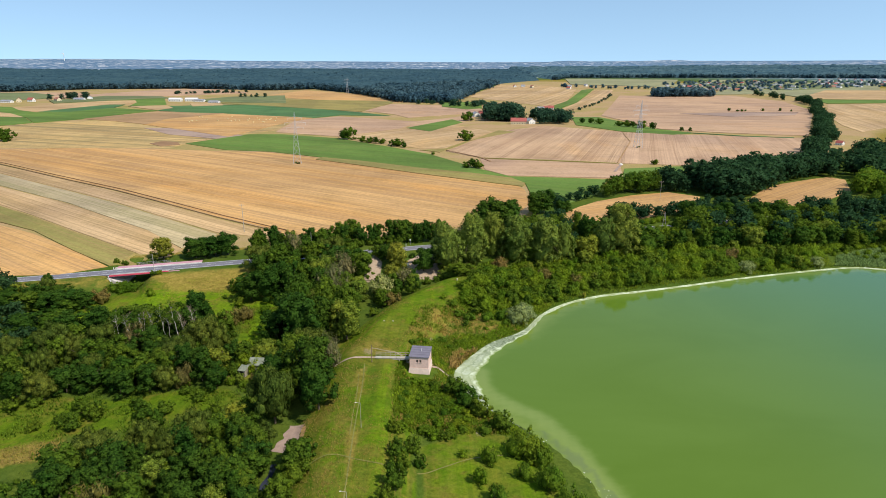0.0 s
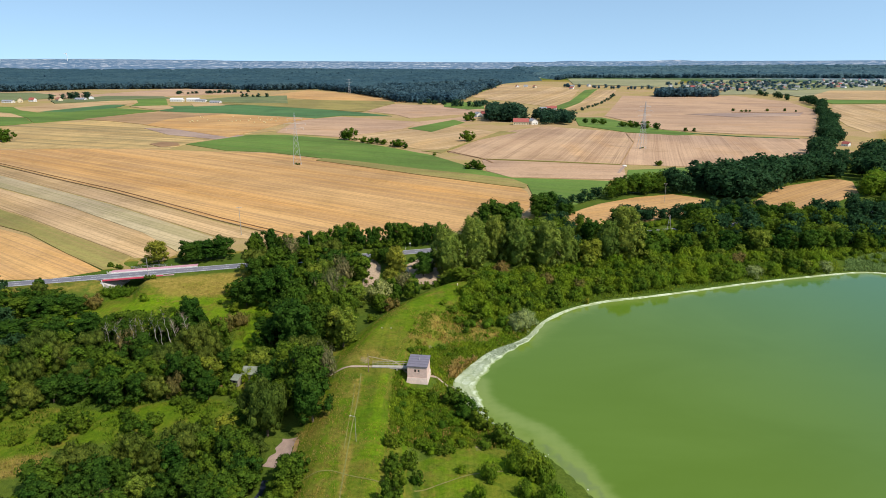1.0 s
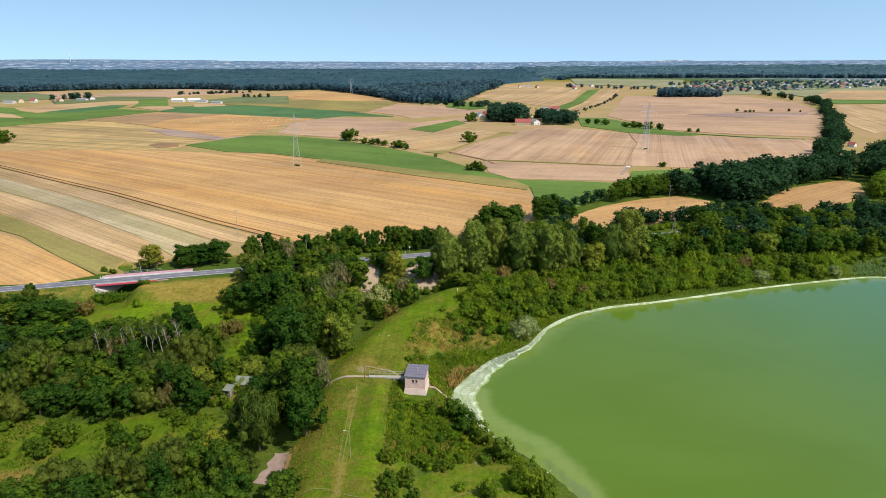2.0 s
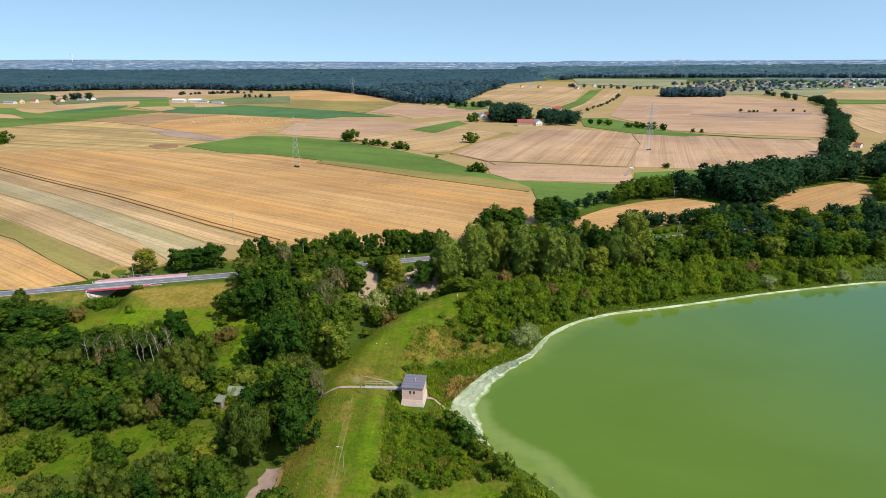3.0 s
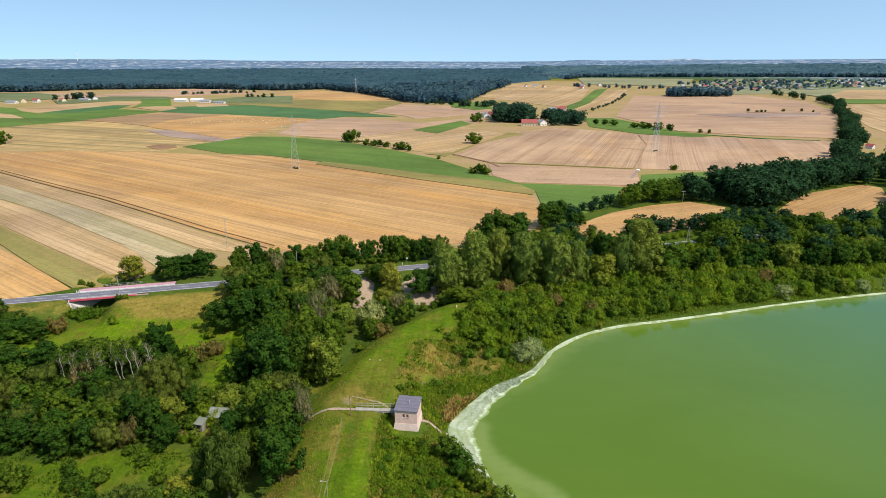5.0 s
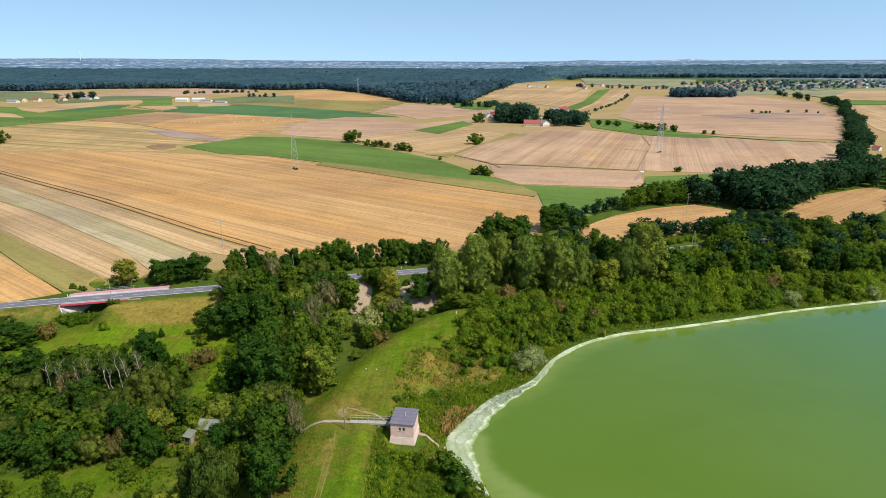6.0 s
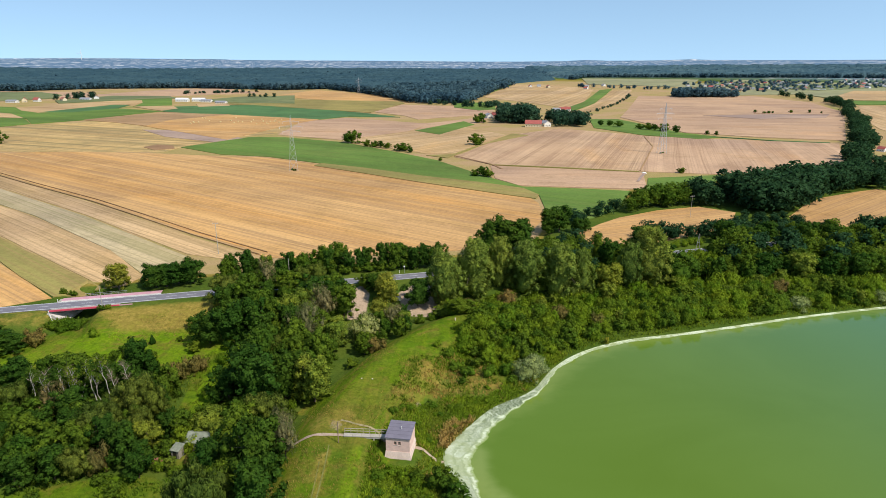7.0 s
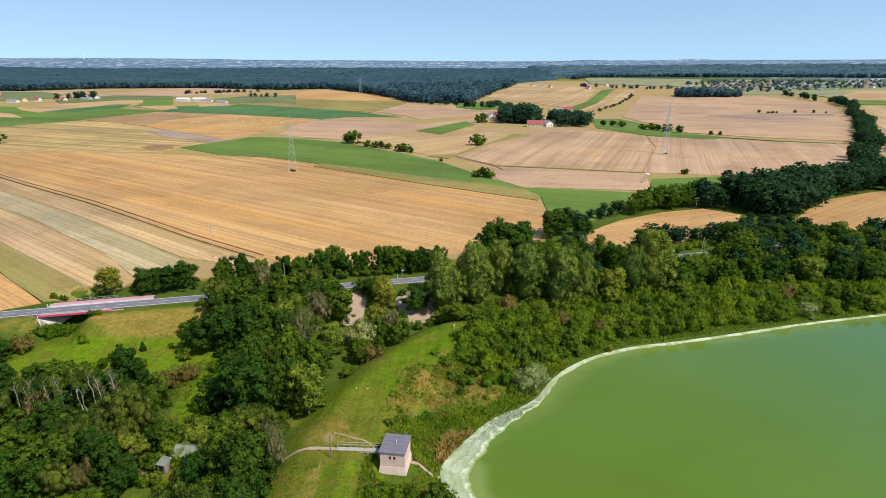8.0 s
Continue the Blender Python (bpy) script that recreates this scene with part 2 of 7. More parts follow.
def leaf_material(name, a, b, c, size=9.0, flecks=1.0, thinness=0.38):
    """Leaves: tones that change from plant to plant, from bough to bough and from leaf clump to leaf clump."""
    n = Nodes(name, 0.7, spec=0.04)
    tone = n.noise(n.world_at((1 / size, 1 / size, 1 / size)), 1, 2, 0.5)
    k = n.mix(n.ramp(tone, 0.36, 0.64), a, b)
    own = n.object_random()
    k = n.mix(n.math("MULTIPLY", own, 0.5), k, c)
    # each plant has its own cast: bluish and deep, or yellowed
    cast = n.math("FRACT", n.math("MULTIPLY", own, 17.3))
    k = n.mix(n.ramp(cast, 0.0, 0.4, 0.8, 0.0), k, n.mix(1.0, k, (0.74, 0.84, 0.92), "MULTIPLY"))
    k = n.mix(n.ramp(cast, 0.65, 1.0, 0.0, 0.7), k, n.mix(1.0, k, (1.25, 1.08, 0.95), "MULTIPLY"))
    bough = n.noise(n.world_at((0.85, 0.85, 0.7)), 1, 2, 0.5)
    k = n.mix(n.ramp(bough, 0.36, 0.5, 0.6 * flecks, 0.0), k, n.mix(1.0, k, (0.60, 0.66, 0.66), "MULTIPLY"))
    k = n.mix(n.ramp(bough, 0.52, 0.66, 0.0, 0.6 * flecks), k, n.mix(1.0, k, (1.35, 1.25, 1.0), "MULTIPLY"))
    sprig = n.noise(n.world_at((3.4, 3.4, 2.8)), 1, 2, 0.6)
    k = n.mix(n.ramp(sprig, 0.36, 0.52, 0.7 * flecks, 0.0), k, n.mix(1.0, k, (0.48, 0.54, 0.52), "MULTIPLY"))
    k = n.mix(n.ramp(sprig, 0.54, 0.68, 0.0, 0.6 * flecks), k, n.mix(1.0, k, (1.55, 1.46, 1.25), "MULTIPLY"))
    one = n.island()
    k = n.mix(n.ramp(one, 0.0, 0.6, 0.5 * flecks, 0.0), k, n.mix(1.0, k, (0.58, 0.62, 0.60), "MULTIPLY"))
    k = n.mix(n.ramp(one, 0.75, 1.0, 0.0, 0.8), k, n.mix(1.0, k, (1.35, 1.30, 1.2), "MULTIPLY"))
    n.done(k)
    thin = n.tree.nodes.new("ShaderNodeBsdfTranslucent")
    both = n.tree.nodes.new("ShaderNodeMixShader")
    both.inputs[0].default_value = thinness
    n.put(thin.inputs[0], k)
    n.tree.links.new(n.shader.outputs[0], both.inputs[1])
    n.tree.links.new(thin.outputs[0], both.inputs[2])
    n.tree.links.new(both.outputs[0], n.tree.nodes["Material Output"].inputs[0])
    return n.mat


LEAF = {
    "broad": leaf_material("leaves_broad", (0.055, 0.120, 0.012), (0.108, 0.176, 0.016), (0.142, 0.194, 0.018), 9, 0.9),
    "dark": leaf_material("leaves_dark", (0.034, 0.092, 0.012), (0.058, 0.120, 0.015), (0.066, 0.120, 0.013)),
    "poplar": leaf_material("leaves_poplar", (0.172, 0.242, 0.041), (0.230, 0.294, 0.050), (0.150, 0.212, 0.034)),
    "willow": leaf_material("leaves_willow", (0.105, 0.146, 0.022), (0.156, 0.188, 0.030), (0.092, 0.132, 0.019)),
    "shrub": leaf_material("leaves_shrub", (0.124, 0.230, 0.014), (0.206, 0.309, 0.020), (0.236, 0.289, 0.024), 7, 0.65, 0.5),
    "lush": leaf_material("leaves_lush", (0.104, 0.200, 0.016), (0.168, 0.250, 0.022), (0.145, 0.230, 0.020), 9, 0.8, 0.48),
    "silver": leaf_material("leaves_silver", (0.32, 0.38, 0.14), (0.38, 0.43, 0.17), (0.29, 0.35, 0.12), 9, 0.9, 0.45),
    "yellow": leaf_material("leaves_yellow", (0.330, 0.325, 0.044), (0.300, 0.310, 0.040), (0.290, 0.290, 0.036), 9, 0.8, 0.45),
    "light": leaf_material("leaves_light", (0.180, 0.238, 0.028), (0.250, 0.290, 0.036), (0.160, 0.216, 0.026)),
    "russet": leaf_material("leaves_russet", (0.225, 0.165, 0.055), (0.185, 0.170, 0.040), (0.175, 0.145, 0.044)),
    "withered": leaf_material("leaves_withered", (0.260, 0.225, 0.100), (0.190, 0.185, 0.065), (0.210, 0.180, 0.080)),
    "weed": leaf_material("weed_leaves", (0.120, 0.200, 0.014), (0.186, 0.240, 0.020), (0.170, 0.205, 0.016), 5, 0.35, 0.45),
    "straw": leaf_material("dry_grass", (0.420, 0.285, 0.090), (0.350, 0.260, 0.070), (0.270, 0.240, 0.048), 5, 0.3, 0.45),
    "reed": leaf_material("reed_leaves", (0.16, 0.25, 0.075), (0.20, 0.285, 0.09), (0.14, 0.22, 0.065), 8, 0.35),
    "deep": leaf_material("leaves_deep", (0.025, 0.070, 0.028), (0.040, 0.092, 0.036), (0.032, 0.080, 0.030)),
    "farm": leaf_material("leaves_farm", (0.036, 0.086, 0.048), (0.056, 0.114, 0.062), (0.042, 0.094, 0.052), 25),
    # far woods: the blue of distant haze is painted into the leaf colour
    "far": leaf_material("leaves_far_hazed", (0.058, 0.120, 0.160), (0.104, 0.178, 0.205), (0.068, 0.132, 0.172), 140),
}


def plain(name, a, b, scale=2.0, rough=0.85, metal=0.0, bump=0.2, fine=9.0, spec=0.3):
    """A surface with tones at two scales and a fine relief."""
    n = Nodes(name, rough, metal, spec)
    wide = n.noise(n.at(), scale, 4, 0.6)
    grain = n.noise(n.at(), scale * fine, 3, 0.65)
    c = n.mix(n.ramp(wide, 0.3, 0.7), a, b)
    c = n.mix(n.ramp(grain, 0.35, 0.75, 0, 0.35), c, tuple(v * 0.6 for v in b))
    n.bump(grain, bump, 0.02)
    return n.done(c)


BARK = plain("bark", (0.13, 0.10, 0.07), (0.08, 0.06, 0.04), 1.5)
BIRCH_BARK = plain("birch_bark", (0.56, 0.52, 0.44), (0.34, 0.31, 0.26), 0.5)
DIRT = plain("trodden_earth", (0.34, 0.27, 0.15), (0.22, 0.19, 0.07), 0.6, 0.95)
WORN = plain("worn_grass", (0.21, 0.19, 0.05), (0.15, 0.15, 0.035), 0.8, 0.95)
TRACK = plain("pink_dirt", (0.35, 0.25, 0.20), (0.27, 0.19, 0.15), 0.6, 0.95)
ORANGE_EARTH = plain("orange_earth", (0.40, 0.23, 0.10), (0.30, 0.19, 0.075), 0.6, 0.95)
WORN_TRAIL = plain("worn_trail", (0.215, 0.20, 0.055), (0.15, 0.155, 0.035), 0.8, 0.95)
TWIGS = plain("dry_twigs", (0.25, 0.17, 0.12), (0.17, 0.125, 0.085), 0.5)
PLINTH = plain("pink_concrete", (0.74, 0.57, 0.48), (0.60, 0.46, 0.38), 0.8)
ASPHALT = plain("asphalt", (0.185, 0.175, 0.195), (0.145, 0.14, 0.16), 0.25, 0.9, fine=20)
ROAD_PAINT = plain("road_paint", (0.72, 0.72, 0.70), (0.55, 0.55, 0.54), 1.0, 0.7)
CONCRETE = plain("concrete", (0.42, 0.38, 0.32), (0.33, 0.30, 0.25), 0.8)
PALE_CONCRETE = plain("pale_concrete", (0.70, 0.68, 0.63), (0.58, 0.55, 0.50), 0.8)
SAND = plain("bare_sand", (0.42, 0.31, 0.23), (0.33, 0.24, 0.17), 0.25, 0.95, fine=12)
PLASTER = plain("pink_plaster", (0.76, 0.52, 0.43), (0.66, 0.45, 0.37), 0.9)
ROOF_FELT = plain("grey_roof_felt", (0.19, 0.17, 0.205), (0.155, 0.14, 0.17), 0.6, 0.7)
RED_PAINT = plain("red_paint", (0.62, 0.075, 0.12), (0.52, 0.06, 0.095), 0.5, 0.5)
PINK_PAVING = plain("red_paving", (0.56, 0.29, 0.33), (0.46, 0.25, 0.29), 0.4, 0.85)
STEEL = plain("galvanised_steel", (0.50, 0.51, 0.52), (0.42, 0.43, 0.44), 1.0, 0.55, 0.3)
WOOD = plain("weathered_wood", (0.42, 0.36, 0.28), (0.30, 0.25, 0.19), 1.5)
BLACK = plain("dark_opening", (0.02, 0.018, 0.016), (0.03, 0.025, 0.02), 2.0, 0.6)
RED_TILE = plain("red_roof_tiles", (0.38, 0.095, 0.075), (0.30, 0.08, 0.065), 0.4, 0.7)
ORANGE_TILE = plain("orange_roof_tiles", (0.36, 0.15, 0.10), (0.30, 0.12, 0.08), 0.4, 0.7)
GREY_TILE = plain("grey_roof_tiles", (0.30, 0.30, 0.32), (0.22, 0.22, 0.24), 0.4, 0.7)
WHITE_WALL = plain("white_render", (0.78, 0.76, 0.70), (0.68, 0.65, 0.58), 0.3)
CREAM_WALL = plain("cream_render", (0.70, 0.58, 0.38), (0.60, 0.50, 0.33), 0.3)
WHITE_SHEET = plain("white_sheet_roof", (0.78, 0.79, 0.80), (0.66, 0.67, 0.69), 0.2, 0.5)
THATCH = plain("grey_boards", (0.33, 0.29, 0.24), (0.24, 0.21, 0.17), 1.2)


def water_material():
    n = Nodes("algae_water", 0.05, spec=0.5)
    bloom, streak, murk, sky_tint = n.attribute("bloom")
    n.shader.inputs["IOR"].default_value = 1.33
    wide = n.noise(n.world_at((1 / 70, 1 / 45, 1)), 1, 4, 0.6, 0.8)
    fine = n.noise(n.world_at((1 / 6, 1 / 3.5, 1)), 1, 4, 0.6, 0.5)
    ripple = n.noise(n.world_at((1.2, 2.2, 1)), 1, 3, 0.6)
    c = n.mix(n.ramp(wide, 0.3, 0.7), (0.082, 0.142, 0.008), (0.094, 0.158, 0.014))
    # bluish base colour far out stands in for the sky's reflection
    c = n.mix(sky_tint, c, (0.058, 0.140, 0.042))
    edge = n.math("ADD", streak, n.math("MULTIPLY", n.math("SUBTRACT", fine, 0.5), 0.5))
    c = n.mix(n.ramp(edge, 0.2, 1.0, 0, 0.42), c, (0.26, 0.31, 0.10))
    c = n.mix(n.ramp(n.math("ADD", bloom, n.math("MULTIPLY", n.math("SUBTRACT", fine, 0.5), 0.5)), 0.3, 0.9, 0, 0.6), c, (0.19, 0.24, 0.05))
    c = n.mix(n.ramp(n.math("ADD", murk, n.math("MULTIPLY", n.math("SUBTRACT", fine, 0.5), 1.2)), 0.5, 0.95, 0, 0.45), c, (0.09, 0.115, 0.06))
    n.bump(ripple, 0.05, 0.03)
    return n.done(c)


def scum_material():
    """Foam drawn out in wisps along the open water, with grey murk behind it; the band map runs from the land to the water."""
    n = Nodes("algae_scum", 0.75, spec=0.2)
    across, thick, _, _ = n.attribute("band")
    wisp = n.noise(n.world_at((0.28, 0.28, 1)), 1, 5, 0.62, 1.0)
    curl = n.noise(n.world_at((0.8, 0.8, 1)), 1, 5, 0.62, 1.6)
    v = n.math("ADD", n.math("MULTIPLY", across, 3.4), n.math("MULTIPLY", wisp, 3.0))
    lines = n.tree.nodes.new("ShaderNodeMath")
    lines.operation = "SINE"
    n.put(lines.inputs[0], n.math("MULTIPLY", v, 5.2))
    foam = n.mix(n.ramp(lines.outputs[0], 0.1, 0.95), (0.54, 0.58, 0.41), (0.36, 0.41, 0.24))
    foam = n.mix(n.ramp(curl, 0.54, 0.68, 0, 0.6), foam, (0.33, 0.36, 0.22))
    murk = n.mix(n.ramp(curl, 0.42, 0.6), (0.10, 0.13, 0.065), (0.24, 0.27, 0.175))
    murk = n.mix(n.ramp(wisp, 0.55, 0.63, 0, 0.8), murk, (0.46, 0.49, 0.37))
    edge = n.math("ADD", across, n.math("MULTIPLY", n.math("SUBTRACT", wisp, 0.5), 1.1))
    c = n.mix(n.math("MULTIPLY", n.ramp(edge, 0.84, 0.62), thick), foam, murk)
    c = n.mix(n.ramp(n.math("ADD", across, n.math("MULTIPLY", n.math("SUBTRACT", curl, 0.5), 0.35)), 0.82, 1.0, 0, 0.92), c, (0.20, 0.27, 0.06))
    gap = n.noise(n.world_at((1 / 5, 1 / 3, 1)), 1, 5, 0.65, 0.6)
    thin = n.tree.nodes.new("ShaderNodeMath")
    thin.operation = "SUBTRACT"
    thin.inputs[0].default_value = 1.0
    n.put(thin.inputs[1], thick)
    c = n.mix(n.math("MULTIPLY", n.ramp(gap, 0.42, 0.56, 0, 0.9), thin.outputs[0]), c, (0.25, 0.29, 0.12))
    n.bump(curl, 0.4, 0.06)
    return n.done(c)


GROUND, WATER, SCUM = ground_material(), water_material(), scum_material()
CREEK = plain("dark_creek_water", (0.03, 0.035, 0.06), (0.045, 0.05, 0.075), 0.4, 0.08, bump=0.05, spec=0.5)
PALE_ROOF = plain("pale_grey_sheet", (0.25, 0.26, 0.20), (0.15, 0.165, 0.11), 1.4, 0.75)
STRAW_BALE = plain("straw_bale", (0.62, 0.50, 0.26), (0.50, 0.39, 0.18), 1.0, 0.95)
LIME = plain("pale_lime", (0.76, 0.74, 0.68), (0.62, 0.60, 0.54), 0.6, 0.95)
YELLOW_PAINT = plain("yellow_paint", (0.62, 0.45, 0.10), (0.52, 0.38, 0.09), 1.0, 0.6)
BRICK = plain("red_brick", (0.34, 0.13, 0.09), (0.26, 0.10, 0.07), 1.2, 0.9)
WING_CONCRETE = plain("pinkish_concrete", (0.56, 0.50, 0.46), (0.46, 0.42, 0.38), 0.8)

# ---- the lie of the land ----
SHORE = [(33, 60), (31, 84), (27.1, 100), (26, 105), (21.4, 114.4), (15.8, 122.4), (10, 128.7), (6.0, 134.4), (2.8, 140.4),
         (0.9, 146.5), (1.5, 151), (5.5, 158), (12, 167), (22, 175.5), (29.5, 188), (39.4, 198), (53, 205.5), (68.5, 210),
         (87.2, 215.8), (109.6, 223.3), (130.2, 229.2), (154.1, 235.4), (166.4, 236.9), (178, 234), (215, 226)]
LAKE_REST = [(330, 214), (430, 140), (440, -60), (330, -220), (140, -260), (50, -160), (33, -40)]
DAM = [(-19, 20), (-19.6, 94), (-21, 107), (-22, 129), (-21.9, 146), (-17, 167), (-10.5, 185), (0.5, 202), (11, 211)]


def smooth_line(points, n):
    """A Catmull-Rom line through the points, n steps a span."""
    p = np.array([points[0], *points, points[-1]], float)
    t = np.linspace(0, 1, n, endpoint=False)[:, None]
    out = []
    for a, b, c, d in zip(p, p[1:], p[2:], p[3:]):
        out.append(0.5 * (2 * b + (c - a) * t + (2 * a - 5 * b + 4 * c - d) * t ** 2 + (3 * b - a - 3 * c + d) * t ** 3))
    return np.vstack(out + [p[-1:]])


def line_distance(x, y, line):
    """The distance from points to a broken line."""
    best = np.full(np.shape(x), 1e9)
    for (ax, ay), (bx, by) in zip(line[:-1], line[1:]):
        dx, dy = bx - ax, by - ay
        k = np.clip(((x - ax) * dx + (y - ay) * dy) / (dx * dx + dy * dy), 0, 1)
        best = np.minimum(best, np.hypot(x - ax - k * dx, y - ay - k * dy))
    return best


def inside(x, y, ring):
    """Which points lie inside a closed ring."""
    odd = np.zeros(np.shape(x), bool)
    for (ax, ay), (bx, by) in zip(ring, np.roll(ring, -1, axis=0)):
        if ay != by:
            odd ^= ((ay > y) != (by > y)) & (x < (bx - ax) * (y - ay) / (by - ay) + ax)
    return odd


def step(a, b, v):
    k = np.clip((v - a) / (b - a), 0, 1)
    return k * k * (3 - 2 * k)


SHORELINE = smooth_line(SHORE, 5)
LAKE_RING = np.vstack([SHORELINE, np.array(LAKE_REST, float)])
DAM_LINE = smooth_line(DAM, 4)


def road_y(x):
    return 246 + 0.28 * (x + 7) + 0.00035 * np.maximum(x + 7, 0) ** 2 * 0.3


def shore_distance(x, y):
    """Metres from the shore, minus out on the lake."""
    ring = np.vstack([LAKE_RING, LAKE_RING[:1]])
    d = line_distance(x, y, ring)
    return np.where(inside(x, y, LAKE_RING), -d, d)


def height(x, y):
    """The ground's height over the lake."""
    x, y = np.asarray(x, float), np.asarray(y, float)
    s = y - road_y(x)
    low = 1.2 + 4.8 * step(-26, -4, s) + 0.5 * np.sin(x / 17) * np.sin(y / 13) * (1 - step(-30, -10, s))
    gully = np.exp(-(((x + 116.5 + 0.1 * s) / 6.5) ** 4)) * step(-60, -10, s) * (1 - step(7, 18, s))
    low = low - 4.2 * gully
    low = low + 4.0 * np.sin(x / 310 + 0.6) * np.sin(y / 270 + 0.4) * step(150, 600, s)
    d = np.hypot(x, y)
    low = low + 60 * np.clip((d - 1800) / 2900, 0, 1.2) ** 1.5
    for hx, hw in ((-1660, 330), (860, 240), (1570, 300)):
        low = low + 22 * np.exp(-((x - hx) / hw) ** 2 - ((y - 4350) / 250) ** 2)
    dam = 5.2 - 4.0 * step(4.5, 15, line_distance(x, y, DAM_LINE))
    land = np.maximum(low, np.where(s < 0, dam, 0))
    near = (np.abs(x) < 700) & (y > -500) & (y < 500)
    ds = np.where(near, shore_distance(x, y), 50)
    out = np.where(ds > 0, land * step(-2, 13, ds) , -1.6 * step(0, 8, -ds))
    # the mound on which the sluice house stands
    mound = 2.7 * (1 - step(4.0, 8.5, np.hypot(x + 8.7, y - 146.4)))
    return np.where(mound > 0.05, np.maximum(out, mound), out)

# ---- mesh helpers ----
def mesh_of(name, verts, faces, materials, index=None, smooth=False, normals=None):
    """A mesh from arrays of corners and triangles or quads."""
    verts, faces = np.asarray(verts, np.float32), np.asarray(faces, np.int32)
    k = faces.shape[1]
    me = bpy.data.meshes.new(name)
    me.vertices.add(len(verts)), me.loops.add(faces.size), me.polygons.add(len(faces))
    me.vertices.foreach_set("co", verts.ravel())
    me.loops.foreach_set("vertex_index", faces.ravel())
    me.polygons.foreach_set("loop_start", np.arange(0, faces.size, k, dtype=np.int32))
    for m in materials:
        me.materials.append(m)
    if index is not None:
        me.polygons.foreach_set("material_index", np.asarray(index, np.int32))
    me.polygons.foreach_set("use_smooth", np.full(len(faces), smooth or normals is not None))
    me.update(calc_edges=True)
    if normals is not None:
        me.normals_split_custom_set_from_vertices(np.asarray(normals, np.float32))
    return me


def part(name, bm, material, parent=None, label=""):
    """Links a bmesh as one mesh object, under its thing where one is given."""
    me = bpy.data.meshes.new(name)
    bm.to_mesh(me)
    bm.free()
    me.materials.append(material)
    ob = new(name, me)
    ob.parent = parent
    return tagged(ob, label)


def box(bm, a, b, bevel=0.0):
    """Adds a box between two corners to a bmesh."""
    a, b = Vector(a), Vector(b)
    geo = bmesh.ops.create_cube(bm, size=1.0, matrix=Matrix.Translation((a + b) / 2) @ Matrix.Diagonal((*[max(abs(v), 1e-4) for v in b - a], 1)))
    if bevel:
        edges = list({e for v in geo["verts"] for e in v.link_edges})
        bmesh.ops.bevel(bm, geom=edges, offset=bevel, segments=1, affect="EDGES")
    return bm


def boxed(a, b, bevel=0.0):
    return box(bmesh.new(), a, b, bevel)


def strut(bm, a, b, ra, rb=None, sides=6):
    """Adds a tapered round bar from a to b."""
    a, b = Vector(a), Vector(b)
    rb = ra if rb is None else rb
    turn = (b - a).to_track_quat("Z", "Y").to_matrix().to_4x4()
    bmesh.ops.create_cone(bm, cap_ends=True, segments=sides, radius1=ra, radius2=rb, depth=(b - a).length,
                          matrix=Matrix.Translation((a + b) / 2) @ turn)
    return bm


def barred(a, b, ra, rb=None, sides=6):
    return strut(bmesh.new(), a, b, ra, rb, sides)


def shell(bm, corners, thick):
    """Adds a flat slab: a ring of corners, thickened downwards."""
    top = [bm.verts.new(c) for c in corners]
    low = [bm.verts.new((c[0], c[1], c[2] - thick)) for c in corners]
    bm.faces.new(top), bm.faces.new(low[::-1])
    for i in range(len(top)):
        j = (i + 1) % len(top)
        bm.faces.new((top[j], top[i], low[i], low[j]))
    bmesh.ops.recalc_face_normals(bm, faces=bm.faces)
    return bm


def thing(name, x, y, z, turn=0.0, label="", category="", group="", kind=""):
    ob = new(name)
    ob.empty_display_size = 0.5
    ob.matrix_world = pose(x, y, z, 0, 0, turn)
    return tagged(ob, label, category, group, kind)


def ground_at(x, y):
    return float(height(np.array([float(x)]), np.array([float(y)]))[0])

# ---- ground, lake, fields ----
def spaced(lo, fine_lo, fine_hi, hi, d, grow=1.16):
    mid = list(np.arange(fine_lo, fine_hi + d / 2, d))
    up, down = [mid[-1]], [mid[0]]
    k = d
    while up[-1] < hi:
        k = min(k * grow, 160)
        up.append(up[-1] + k)
    k = d
    while down[-1] > lo:
        k = min(k * grow, 160)
        down.append(down[-1] - k)
    return np.array(down[:0:-1] + mid + up[1:])


def grid_sheet(xs, ys):
    gx, gy = np.meshgrid(xs, ys)
    n, m = len(xs), len(ys)
    i = np.arange(n * m).reshape(m, n)
    faces = np.stack([i[:-1, :-1], i[:-1, 1:], i[1:, 1:], i[1:, :-1]], -1).reshape(-1, 4)
    return gx.ravel(), gy.ravel(), faces


def paint(me, name, r, g, b, a=None):
    """Stores a map of what covers the ground, by corner."""
    layer = me.color_attributes.new(name, "FLOAT_COLOR", "POINT")
    layer.data.foreach_set("color", np.stack([r, g, b, np.ones_like(r) if a is None else a], -1).astype(np.float32).ravel())


def zone(x, y, ring, soft=4.0):
    """1 inside a ring, falling to 0 over its soft edge."""
    ring = np.array(ring, float)
    d = line_distance(x, y, np.vstack([ring, ring[:1]]))
    return step(-soft, soft, np.where(inside(x, y, ring), d, -d))


gx, gy, gf = grid_sheet(spaced(-4750, -165, 185, 4750, 1.5), spaced(-4700, 84, 262, 4780, 1.5))
gz = height(gx, gy)
ground_mesh = mesh_of("ground", np.stack([gx, gy, gz], -1), gf, [GROUND], smooth=True)


def trail(points, width):
    return step(width, width * 0.35, line_distance(gx, gy, smooth_line(points, 5)))


